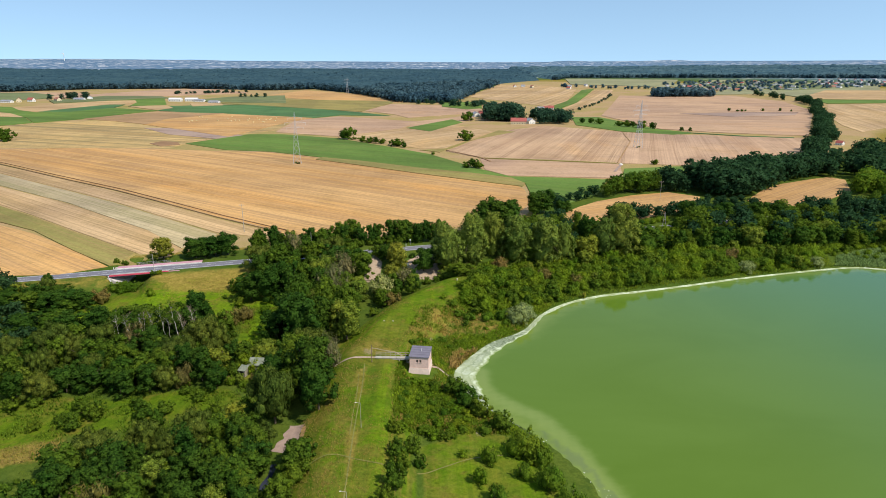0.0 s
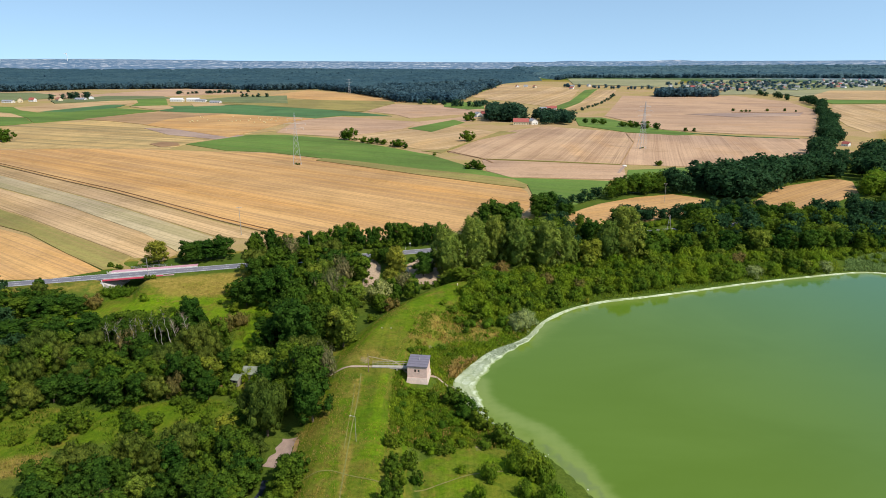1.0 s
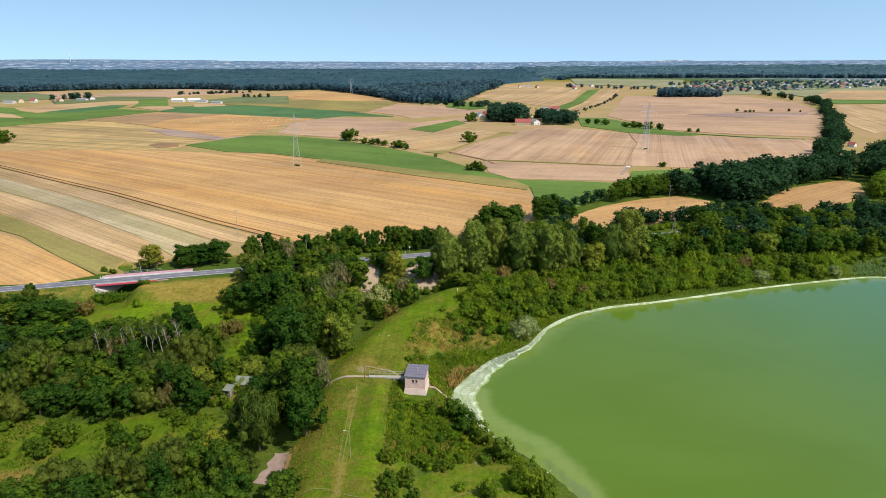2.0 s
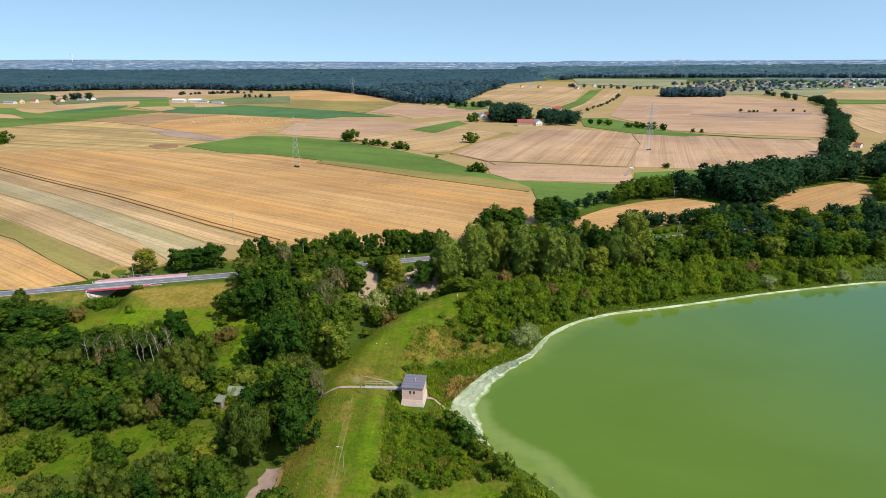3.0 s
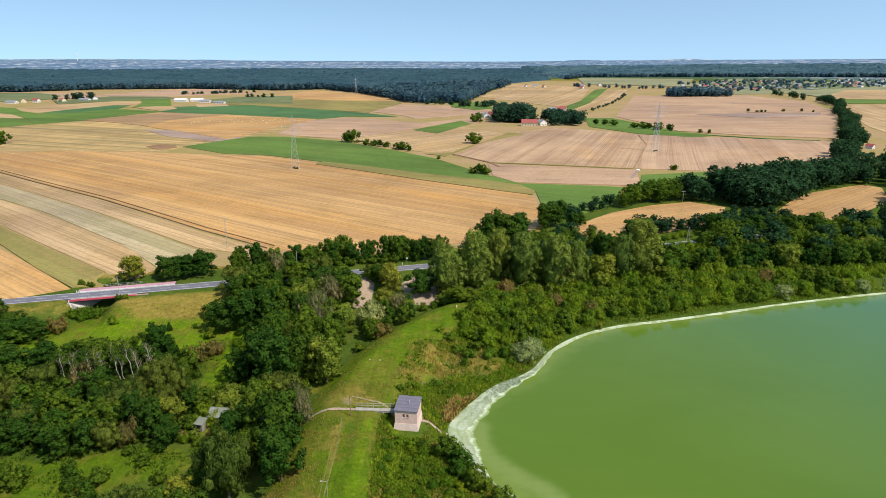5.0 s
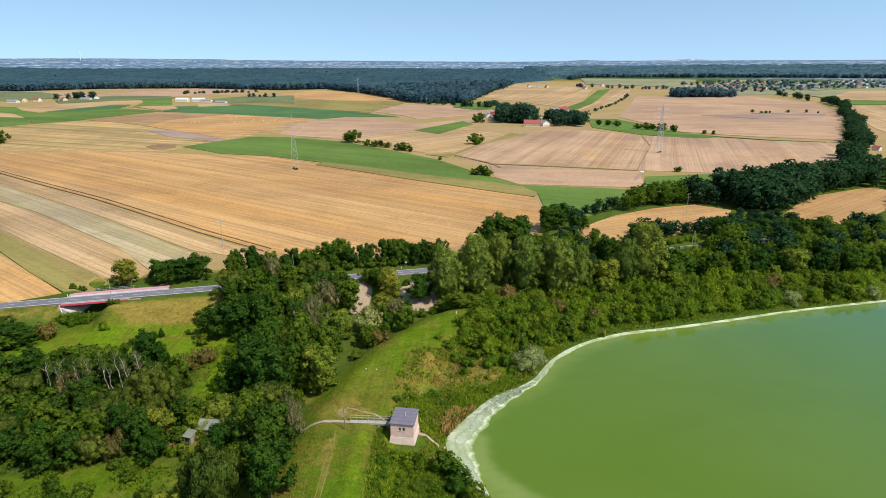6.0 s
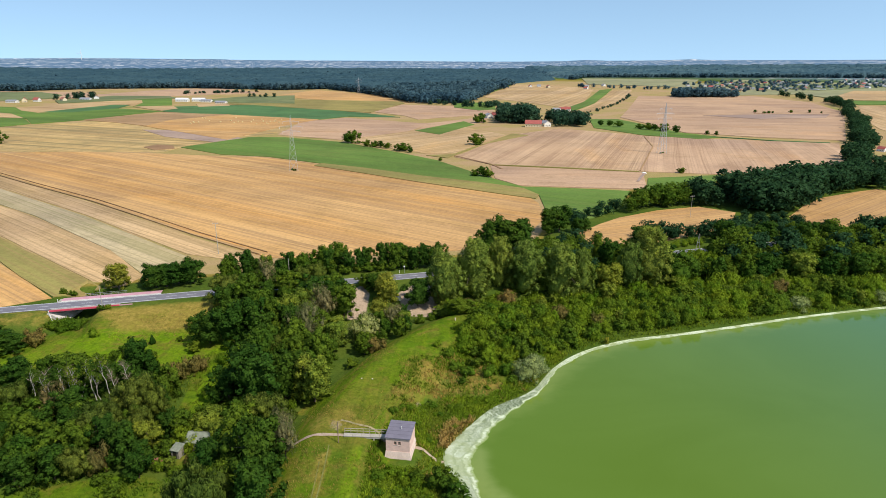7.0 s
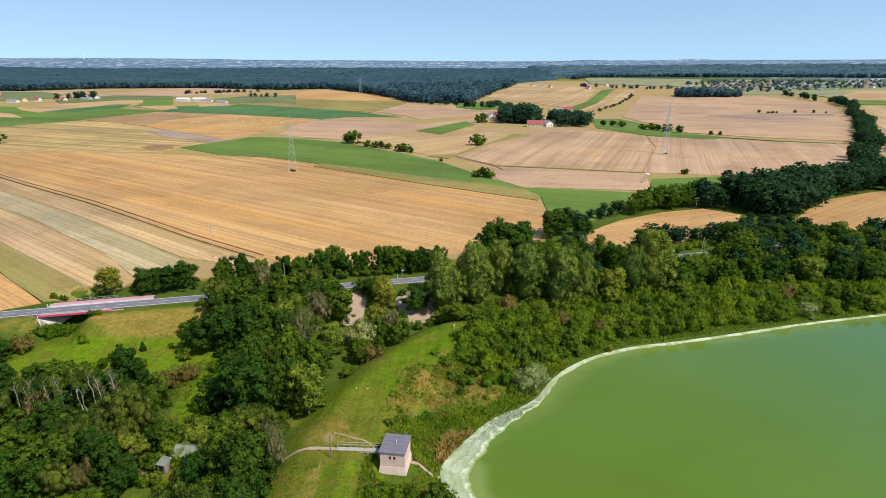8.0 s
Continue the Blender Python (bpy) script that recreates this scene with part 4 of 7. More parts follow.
field("pasture", "dull green pasture beyond the white barns", -8, [(-462, 1144), (-428, 1280), (-339, 1355), (-277, 1110), (-370, 1111)], 0.5)
field("pasture", "green gardens round the village houses", 0, [(848, 2203), (1319, 2000), (1248, 1889), (924, 1661), (803, 1816), (765, 1987)], 0.6)
field("pale", "pale stubble field beyond the tree line", 10, [(765, 1339), (1007, 1662), (1148, 1657), (1010, 1330), (878, 1236), (751, 1276)], 0.25)


def weedy_strip(points, width, kind="olive"):
    """A thin weedy or trampled strip along a field's edge."""
    line = np.array(points, float)
    t = np.gradient(line, axis=0)
    side = np.stack([-t[:, 1], t[:, 0]], -1) / np.linalg.norm(t, axis=1)[:, None] * width / 2
    turn = math.degrees(math.atan2(*(line[-1] - line[0])[::-1]))
    field(kind, "thin weedy strip between stubble fields", turn, [tuple(p) for p in np.vstack([line + side, (line - side)[::-1]])], 0.3)


EDGE_LINE = np.array([(-372, 486), (-329, 455.5), (-263, 407), (-197, 360.5), (-150, 324), (-114, 295.5), (-76, 268)])
weedy_strip(EDGE_LINE, 0.6, "tan")
weedy_strip(EDGE_LINE + (2.2, 2.9), 0.3, "tan")
weedy_strip([(28, 487), (80, 475), (128, 462)], 1.6)
weedy_strip([(2, 527), (28, 489), (34, 470)], 1.5, "brown")
weedy_strip([(131, 466), (176, 587), (192, 668)], 0.9, "tan")
weedy_strip([(262, 664), (285, 650), (306, 636), (350, 622)], 3.2, "dark_green")
weedy_strip([(449, 984), (495, 974), (545, 965)], 2.2, "brown")
weedy_strip([(181, 452), (262, 474), (290, 482)], 1.4)

# ---- plants ----
def ball(detail):
    bm = bmesh.new()
    bmesh.ops.create_icosphere(bm, subdivisions=detail, radius=1.0)
    v = np.array([p.co[:] for p in bm.verts])
    f = np.array([[p.index for p in q.verts] for q in bm.faces])
    bm.free()
    return v, f


BALL, KNOB = ball(2), ball(1)


def leaf_cards(rng, lobes, count, size, droop=0.0, loose=0.5, stretch=1.0):
    """Small leaf clumps over a crown's lobes (x, y, z, r); those that would lie inside another lobe are left out."""
    lobes = np.asarray(lobes, float)
    pick = rng.choice(len(lobes), count, p=lobes[:, 3] ** 2 / (lobes[:, 3] ** 2).sum())
    way = rng.normal(size=(count, 3))
    way /= np.linalg.norm(way, axis=1)[:, None]
    way[:, 2] = np.where(way[:, 2] < -0.45, -way[:, 2], way[:, 2])
    r = lobes[pick, 3]
    p = lobes[pick, :3] + way * [1, 1, stretch] * (r * rng.uniform(0.86, 1.42 if droop < 0 else 1.24, count))[:, None]
    hidden = np.zeros(count, bool)
    for i, l in enumerate(lobes):
        hidden |= (np.linalg.norm((p - l[:3]) / [1, 1, stretch], axis=1) < 0.75 * l[3]) & (pick != i)
    p, way = p[~hidden], way[~hidden]
    k = len(p)
    n = way + loose * rng.normal(size=(k, 3)) + np.array([0, 0, 0.25 - abs(droop)])
    n /= np.linalg.norm(n, axis=1)[:, None]
    if droop:
        u = np.cross(n, np.cross(n, np.tile([0.0, 0.0, math.copysign(1.0, droop)], (k, 1)))) + 0.28 * rng.normal(size=(k, 3))
    else:
        u = np.cross(n, rng.normal(size=(k, 3)))
    u /= np.linalg.norm(u, axis=1)[:, None]
    v = np.cross(n, u)
    s = (size * rng.uniform(0.6, 1.35, k))[:, None]
    long, wide = (2.3, 0.5) if droop else (1.05, 0.85)
    corners = np.stack([p + u * s * long, p - u * s * long * 0.5 + v * s * wide, p - u * s * long * 0.5 - v * s * wide], 1)
    verts = corners.reshape(-1, 3)
    faces = np.arange(k * 3).reshape(-1, 3)
    # the clumps take their light from the roundness of the lobe and of the whole crown
    mid = lobes[:, :3].mean(0) * [1, 1, 0.8]
    out = p - mid
    out /= np.linalg.norm(out, axis=1)[:, None] + 1e-6
    face = 0.55 * way + 0.70 * out + 0.36 * rng.normal(size=(k, 3))
    face /= np.linalg.norm(face, axis=1)[:, None] + 1e-6
    return verts, faces, np.repeat(face, 3, axis=0)


def crown_of(rng, lobes, count, size, droop=0.0, loose=0.5, core=0.8, inner=3, stretch=1.0):
    """A crown: leaf clumps over all lobes, and the closed mass of leaves within them."""
    verts, faces, face = leaf_cards(rng, lobes, count, size, droop, loose, stretch)
    vs, fs, ns, n = [verts], [faces], [face], len(verts)
    if core:
        full = count > 1060
        for k, (x, y, z, r) in enumerate(lobes if full else lobes[:inner]):
            b = BALL if k < inner and full else KNOB
            w = b[0] * [1, 1, stretch] * (r * core * (1 + 0.10 * rng.normal(size=(len(b[0]), 1))))
            vs.append(w + [x, y, z]), fs.append(b[1] + n), ns.append(b[0])
            n += len(w)
    return np.vstack(vs), np.vstack(fs), np.vstack(ns)


def wood_of(rng, top, r, limbs):
    """A tapered, slightly crooked trunk with limbs that grow out of it into the crown's lobes: one joined skin."""
    turn = np.linspace(0, 2 * math.pi, 5, endpoint=False)
    circle = np.stack([np.cos(turn), np.sin(turn), np.zeros(5)], -1)
    line = [np.array([0, 0, -0.6])]
    for k in range(1, 5):
        line.append(np.array([rng.normal() * 0.02 * top, rng.normal() * 0.02 * top, top * k / 4]))
    rings = [p + circle * (r * (1 - 0.2 * k) + 0.03) for k, p in enumerate(line)]
    tubes = [(k, k + 1) for k in range(4)]
    for x, y, z, q in limbs:
        tubes.append((int(rng.integers(1, 4)), len(rings)))
        rings.append(np.array([x, y, z]) + circle * (r * 0.1 + 0.02))
    faces = []
    for a, b in tubes:
        for i in range(5):
            n = (i + 1) % 5
            faces += [(5 * a + i, 5 * a + n, 5 * b + n), (5 * a + i, 5 * b + n, 5 * b + i)]
    return np.vstack(rings), np.array(faces)


def lobes_of(rng, shape, h):
    """The lumps of a crown, for a plant of height h standing at the origin; the first few carry the inner mass."""
    out = []
    sway = [rng.uniform(0, 6.28) for _ in range(3)]

    def bulge(a, z):
        return 1 + 0.16 * math.sin(2 * a + sway[0]) + 0.12 * math.sin(3 * a + sway[1]) + 0.15 * math.sin(7 * z + sway[2])

    if shape == "broad":
        w = h * 0.37
        for z, r in ((0.32, 0.6), (0.55, 0.68), (0.76, 0.46)):
            out.append((rng.normal() * 0.12 * w, rng.normal() * 0.12 * w, h * z, w * r))
        for k in range(44):
            a, z = rng.uniform(0, 6.28), rng.uniform(0.1, 0.94) ** 0.9
            q = w * bulge(a, z) * math.sqrt(max(0.03, 1 - ((z - 0.46) / 0.54) ** 2)) * rng.uniform(0.72, 1.0)
            out.append((q * math.cos(a), q * math.sin(a), h * z, w * rng.uniform(0.12, 0.32)))
    elif shape == "poplar":
        w = h * 0.32
        for z, r in ((0.2, 0.62), (0.36, 0.72), (0.54, 0.72), (0.7, 0.58), (0.84, 0.34)):
            out.append((rng.normal() * 0.12 * w, rng.normal() * 0.12 * w, h * z, w * r))
        for k in range(84):
            a, z = rng.uniform(0, 6.28), rng.uniform(0.06, 0.95)
            q = w * bulge(a, z) * math.sqrt(max(0.04, 1 - (abs(z - 0.42) / 0.56) ** 2.4)) * rng.uniform(0.72, 1.0)
            out.append((q * math.cos(a), q * math.sin(a), h * z, w * rng.uniform(0.10, 0.20)))
    elif shape == "willow":
        w = h * 0.42
        for z, r in ((0.4, 0.6), (0.62, 0.6)):
            out.append((rng.normal() * 0.1 * w, rng.normal() * 0.1 * w, h * z, w * r))
        for k in range(26):
            a, z = rng.uniform(0, 6.28), rng.uniform(0.22, 0.92)
            q = w * bulge(a, z) * (1.1 - 0.9 * max(0, z - 0.5)) * rng.uniform(0.5, 0.95)
            out.append((q * math.cos(a), q * math.sin(a), h * z, w * rng.uniform(0.18, 0.32)))
    elif shape == "shrub":
        w = h * 0.66
        for k in range(3):
            out.append((rng.normal() * 0.25 * w, rng.normal() * 0.25 * w, h * rng.uniform(0.28, 0.45), w * rng.uniform(0.42, 0.56)))
        for k in range(26):
            a, z = rng.uniform(0, 6.28), rng.uniform(0.08, 0.88)
            q = w * bulge(a, z) * math.sqrt(max(0.05, 1 - z * z)) * rng.uniform(0.45, 1.0)
            out.append((q * math.cos(a), q * math.sin(a), h * z, w * rng.uniform(0.11, 0.25)))
    elif shape == "fir":
        for z, r in ((0.2, 0.13), (0.4, 0.1), (0.6, 0.07)):
            out.append((0, 0, h * z, h * r))
        for k in range(9):
            z = 0.12 + 0.8 * k / 9
            for a in np.linspace(0, 6.28, 5, endpoint=False) + rng.uniform(0, 6):
                q = h * 0.2 * (1.02 - z)
                out.append((q * math.cos(a), q * math.sin(a), h * z, h * 0.11 * (1.1 - z) + 0.1))
    return out


INNER = {"broad": 3, "poplar": 5, "willow": 2, "shrub": 3, "fir": 3}
KINDS = {}


def kind_of_plant(key, shape, leaf, name, label, category, variants, h, count, size, droop=0.0, loose=0.5, core=0.8, stretch=1.0):
    rng = np.random.default_rng(len(KINDS) * 17 + 5)
    made = []
    for k in range(variants):
        lobes = lobes_of(rng, shape, h)
        crown = crown_of(rng, lobes, count, size, droop, loose, core, INNER[shape], stretch)
        top = h * (0.35 if shape == "shrub" else 0.8)
        pick = [lobes[i] for i in rng.choice(len(lobes), 4, replace=False)]
        wood = wood_of(rng, top, h * (0.02 if shape != "shrub" else 0.012) + 0.03, pick)
        made.append(dict(crown=crown, wood=wood, first=None))
    KINDS[key] = dict(name=name, label=label, category=category, leaf=LEAF[leaf], bark=BARK, h=h, made=made)


kind_of_plant("broad", "broad", "broad", "tree", "leafy green broadleaf tree in dense summer foliage", "tree", 5, 12, 2050, 0.335, loose=0.6)
kind_of_plant("dark", "broad", "dark", "tree", "tall dark green broadleaf tree in full leaf", "tree", 4, 14, 2300, 0.375, loose=0.6)
kind_of_plant("poplar", "poplar", "poplar", "poplar", "tall grey-green poplar with an upright crown", "poplar", 3, 20, 9500, 0.25, 0, 0.9, 0.74, stretch=1.3)
kind_of_plant("willow", "willow", "willow", "willow", "pale grey-green weeping willow tree", "willow", 3, 12, 3600, 0.22, 0.6, stretch=1.2)
kind_of_plant("shrub", "shrub", "shrub", "shrub", "light green bushy shrub in rough grass", "shrub", 5, 4, 1080, 0.148, -0.35, 0.8, 0.74, stretch=1.3)
kind_of_plant("thorn", "shrub", "broad", "bush", "dense dark green leafy bush", "bush", 4, 5, 1070, 0.22, loose=0.7)
kind_of_plant("lush", "shrub", "lush", "bush", "rounded fresh green bush on mown grass", "bush", 3, 5, 1150, 0.20, -0.25, 0.6, stretch=1.15)
kind_of_plant("silver", "shrub", "silver", "silver_shrub", "silvery grey-leaved willow shrub", "shrub", 2, 5, 1900, 0.13, -0.3, core=0.6, stretch=1.2)
kind_of_plant("yellow", "broad", "yellow", "tree", "yellowing tree with a rounded bushy crown", "tree", 2, 9, 2600, 0.21, 0, 0.7, 0.7)
kind_of_plant("light", "broad", "light", "tree", "pale yellow-green broadleaf tree in full leaf", "tree", 3, 12, 2500, 0.3, loose=0.6)
kind_of_plant("russet", "shrub", "russet", "bush", "rust-brown withering leafy bush", "bush", 2, 4, 1100, 0.17, -0.2, stretch=1.2)
kind_of_plant("withered", "willow", "withered", "tree", "half-dead tree with a dry beige crown", "tree", 2, 12, 3600, 0.16, -0.5, 0.5, 0.5, stretch=1.5)
kind_of_plant("fir", "fir", "dark", "conifer", "small dark green conical tree", "tree", 1, 9, 2400, 0.24)
kind_of_plant("far_dark", "broad", "deep", "tree", "", "tree", 4, 14, 470, 0.84, loose=0.6)
kind_of_plant("far_farm", "broad", "farm", "tree", "", "tree", 4, 14, 340, 0.94, loose=0.6)
# a far tree in the leaves with haze blue painted in
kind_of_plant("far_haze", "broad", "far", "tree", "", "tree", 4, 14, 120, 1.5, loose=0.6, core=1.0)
kind_of_plant("far_broad", "broad", "broad", "tree", "", "tree", 4, 12, 900, 0.5, loose=0.6)
kind_of_plant("far_light", "broad", "lush", "tree", "", "tree", 3, 12, 700, 0.55, loose=0.6)
kind_of_plant("under", "shrub", "broad", "bush", "", "bush", 4, 4, 330, 0.32, loose=0.7)
kind_of_plant("under_light", "shrub", "shrub", "bush", "", "bush", 4, 4, 340, 0.27, -0.2, 0.7, stretch=1.3)


def plant(key, x, y, h, rng, wide=1.0, group="", label=""):
    """Plants one tree or bush as a thing of its own."""
    k = KINDS[key]
    one = k["made"][rng.integers(len(k["made"]))]
    s = h / k["h"]
    where = pose(x, y, ground_at(x, y) - 0.05, 0, 0, rng.uniform(0, 360))
    if one["first"] is None:
        root = new(k["name"])
        tagged(root, k["label"], k["category"])
        for name, arrays, material in (("trunk", one["wood"], k["bark"]), ("crown", one["crown"], k["leaf"])):
            new(name, mesh_of(name, *arrays[:2], [material], normals=arrays[2] if name == "crown" else None)).parent = root
        one["first"] = root
        root.matrix_world = where
    else:
        root = copy_thing(one["first"], where)
        for key_ in ("label", "group"):
            if key_ in root:
                del root[key_]
        tagged(root, k["label"])
    q = wide * rng.uniform(0.92, 1.12)
    root.scale = (s * q, s * q, s)
    return tagged(root, label, group=group)


def grown_together(name, label, category, items, seed=1):
    """Many plants as one object: rows of kind, x, y, height, width."""
    rng = np.random.default_rng(seed)
    vs, fs, ns, ms, n, mats = [], [], [], [], 0, []
    xs, ys = np.array([i[1] for i in items], float), np.array([i[2] for i in items], float)
    zs = height(xs, ys)
    for (key, x, y, h, wide), z in zip(items, zs):
        k = KINDS[key]
        one = k["made"][rng.integers(len(k["made"]))]
        for material, (v, f, *q) in ((k["leaf"], one["crown"]), (k["bark"], one["wood"]))[:1 if key.startswith(("far_", "under")) else 2]:
            if material not in mats:
                mats.append(material)
            s, a = h / k["h"], rng.uniform(0, 6.28)
            c, d = math.cos(a) * s * wide, math.sin(a) * s * wide
            w = np.stack([v[:, 0] * c - v[:, 1] * d + x, v[:, 0] * d + v[:, 1] * c + y, v[:, 2] * s + z - 0.05], -1)
            q = q[0] if q else v * [1, 1, 0] + 1e-3
            q = np.stack([q[:, 0] * math.cos(a) - q[:, 1] * math.sin(a), q[:, 0] * math.sin(a) + q[:, 1] * math.cos(a), q[:, 2]], -1)
            ns.append(q / (np.linalg.norm(q, axis=1)[:, None] + 1e-9))
            vs.append(w), fs.append(f + n), ms.append(np.full(len(f), mats.index(material)))
            n += len(w)
    ob = new(name, mesh_of(name, np.vstack(vs), np.vstack(fs), mats, np.concatenate(ms), normals=np.vstack(ns)))
    return tagged(ob, label, category, kind="stuff")


def scatter(ring, spacing, rng, jitter=0.42):
    """Points over an area of the plan, about one to each square of the spacing."""
    ring = np.array(ring, float)
    xs = np.arange(ring[:, 0].min(), ring[:, 0].max() + spacing, spacing)
    ys = np.arange(ring[:, 1].min(), ring[:, 1].max() + spacing, spacing)
    gx_, gy_ = [g.ravel() for g in np.meshgrid(xs, ys)]
    gx_ = gx_ + spacing * rng.uniform(-jitter, jitter, gx_.shape)
    gy_ = gy_ + spacing * rng.uniform(-jitter, jitter, gy_.shape)
    ok = inside(gx_, gy_, ring)
    return list(zip(gx_[ok], gy_[ok]))


def along(points, spacing, rng, off=0.0):
    """Points at even steps on a line, shifted at random to either side."""
    line = np.array(points, float)
    leg = np.hypot(*np.diff(line, axis=0).T)
    s = np.concatenate([[0], np.cumsum(leg)])
    at = np.arange(0, s[-1], spacing)
    px, py = np.interp(at, s, line[:, 0]), np.interp(at, s, line[:, 1])
    return [(x + rng.normal() * off, y + rng.normal() * off) for x, y in zip(px, py)]

# ---- woods, belts and hedges ----
rng = np.random.default_rng(41)


def choose(options):
    keys, weights = zip(*options)
    return keys[rng.choice(len(keys), p=np.array(weights) / sum(weights))]


SHED_YARD = np.array([(-60, 131), (-44, 129), (-45, 153), (-57, 153)], float)

GLADE = np.array([(-62, 153), (-66, 178), (-66, 191), (-60, 192), (-56, 178), (-54, 153)], float)
ROAD_GAP = np.array([(82, 254), (104, 258), (107, 292), (84, 284)], float)

# room round the single willows and the half-dead trees
OPEN = [(-41.0, 123.4, 4.5), (-40.3, 195.4, 4), (-63, 181, 5), (-57, 178, 4)]


def in_yard(x, y):
    """The places that stay open: round the shed, along the creek, and before the road's gap."""
    p = (np.array([x]), np.array([y]))
    if any(math.hypot(x - a, y - b) < r for a, b, r in OPEN):
        return True
    return bool(inside(*p, SHED_YARD)[0] or inside(*p, ROAD_GAP)[0] or inside(*p, GLADE)[0]) or (abs(x + 36) < 4.6 and 111 < y < 122) or (abs(x + 37.5) < 2.4 and 98 < y < 112)


TAKEN = []
SPREAD = {"broad": 0.84, "dark": 0.84, "light": 0.84, "yellow": 0.84, "poplar": 0.72, "willow": 0.95, "withered": 0.95, "fir": 0.45}


def grow(rows, group):
    """Single plants, each with its place, height and the width of its crown."""
    for key, x, y, h, width in rows:
        plant(key, x, y, h, rng, width / (h * SPREAD.get(key, 1.5)), group)
        TAKEN.append((x, y, 0.5 * width))


def stand(ring, spacing, lo, hi, options, group, most=10 ** 6):
    """A stand of single trees over an area, of one mix or of a mix by place; returns those past the most."""
    rest = []
    for k, (x, y) in enumerate(scatter(ring, spacing, rng)):
        key, h, wide = choose(options(x, y) if callable(options) else options), rng.uniform(lo, hi), rng.uniform(0.85, 1.15)
        if in_yard(x, y) or any(math.hypot(x - a, y - b) < 0.8 * r for a, b, r in TAKEN):
            continue
        if k < most:
            plant(key, x, y, h, rng, wide, group)
        else:
            rest.append((key, x, y, h, wide))
    return rest


# the low wood below the dam
grow([("dark", -105.3, 169.7, 9, 9.2), ("dark", -112.7, 169.3, 8, 8.3), ("broad", -120.1, 171.5, 7, 9.3), ("broad", -93.6, 173.4, 8, 8.5), ("light", -86.7, 171.1, 8, 6.7),
      ("dark", -78.8, 177.4, 11, 7.6), ("willow", -110.6, 154.7, 10, 11.5), ("willow", -105.9, 142.2, 9, 7.1), ("willow", -117.9, 150.0, 9, 7.8), ("willow", -98.0, 158.4, 9, 8.2),
      ("willow", -70.9, 159.3, 10, 9.8), ("willow", -65.0, 158.3, 9, 7.2), ("dark", -125.8, 167.7, 8, 9.9)], "low wood below the dam")
grow([("dark", -87.5, 151.5, 7, 6.8), ("willow", -75.7, 150.6, 8, 9.9), ("dark", -64.9, 143.0, 9, 8.0), ("russet", -68.1, 140.5, 6, 5.7), ("dark", -90.1, 138.2, 7, 7.8),
      ("dark", -81.4, 135.3, 7, 6.9), ("dark", -75.9, 137.6, 7, 7.2), ("willow", -99.5, 133.2, 7, 7.0), ("dark", -106.8, 134.0, 7, 6.8), ("dark", -96.2, 136.8, 7, 6.9),
      ("willow", -101.1, 151.7, 8, 7.6), ("dark", -59.6, 138.4, 6, 5.6)], "low wood below the dam")
grow([("light", -49.1, 121.0, 6, 6.2), ("broad", -45.6, 116.5, 7, 7.5), ("willow", -40.6, 113.6, 6, 5.5), ("broad", -51.5, 115.5, 7, 7.0), ("willow", -55.0, 113.0, 9, 8.2), ("broad", -42.5, 110.0, 8, 8.0), ("willow", -65.0, 111.7, 8, 8.1), ("dark", -56.2, 109.9, 8, 6.9),
      ("broad", -32.1, 104.8, 7, 6.6), ("dark", -32.6, 107.6, 5, 5.0), ("willow", -72.0, 107.5, 8, 9.0), ("broad", -76.4, 101.9, 8, 8.6), ("broad", -41.8, 100.7, 8, 8.5),
      ("light", -58.0, 101.0, 7, 6.4)], "wood by the creek")
grow([("light", -48.4, 151.4, 5.2, 4.6), ("broad", -48.2, 147.4, 3.6, 3.6), ("lush", -50.2, 146.4, 2.8, 3.0), ("shrub", -53.2, 153.2, 3.6, 7.0), ("shrub", -49.2, 153.4, 3.4, 5.0), ("shrub", -47.6, 149.6, 3.2, 4.0), ("lush", -53.4, 147.2, 2.2, 2.6), ("shrub", -50.6, 146.2, 2.4, 3.0)], "bushes round the shed")
# the tall trees along the foot of the dam
grow([("light", -31.2, 167.0, 12, 11.0), ("dark", -44.5, 164.4, 15, 12.1), ("dark", -38.7, 168.5, 13, 8.6), ("dark", -68.6, 197.8, 10, 11.5), ("dark", -61.8, 197.9, 12, 11.5),
      ("dark", -55.9, 200.1, 13, 11.6), ("dark", -52.2, 167.4, 9, 8.3), ("thorn", -74.6, 206.5, 5, 8.0), ("broad", -52.0, 203.0, 12, 9.8), ("light", -48.5, 207.8, 12, 9.0),
      ("withered", -40.3, 195.4, 13, 9.4), ("light", -31.8, 194.6, 9, 9.6), ("broad", -33.0, 216.7, 11, 10.0), ("withered", -39.1, 213.4, 12, 7.4), ("broad", -47.0, 180.5, 14, 10.5),
      ("dark", -50.5, 175, 12, 9.5), ("broad", -38.5, 183, 10, 8.0)], "tall trees at the foot of the dam")
grow([("willow", -70.8, 218.8, 9, 10.0), ("broad", -64.0, 218.7, 10, 9.4), ("withered", -59.6, 226.5, 11, 7.8), ("broad", -51.7, 223.4, 9, 9.0), ("dark", -43.4, 222.0, 10, 11.1),
      ("broad", -57.5, 212.5, 11, 8.5), ("light", -44.5, 214, 11, 8.0), ("broad", -66.5, 208.5, 9, 8.5)], "trees below the road")
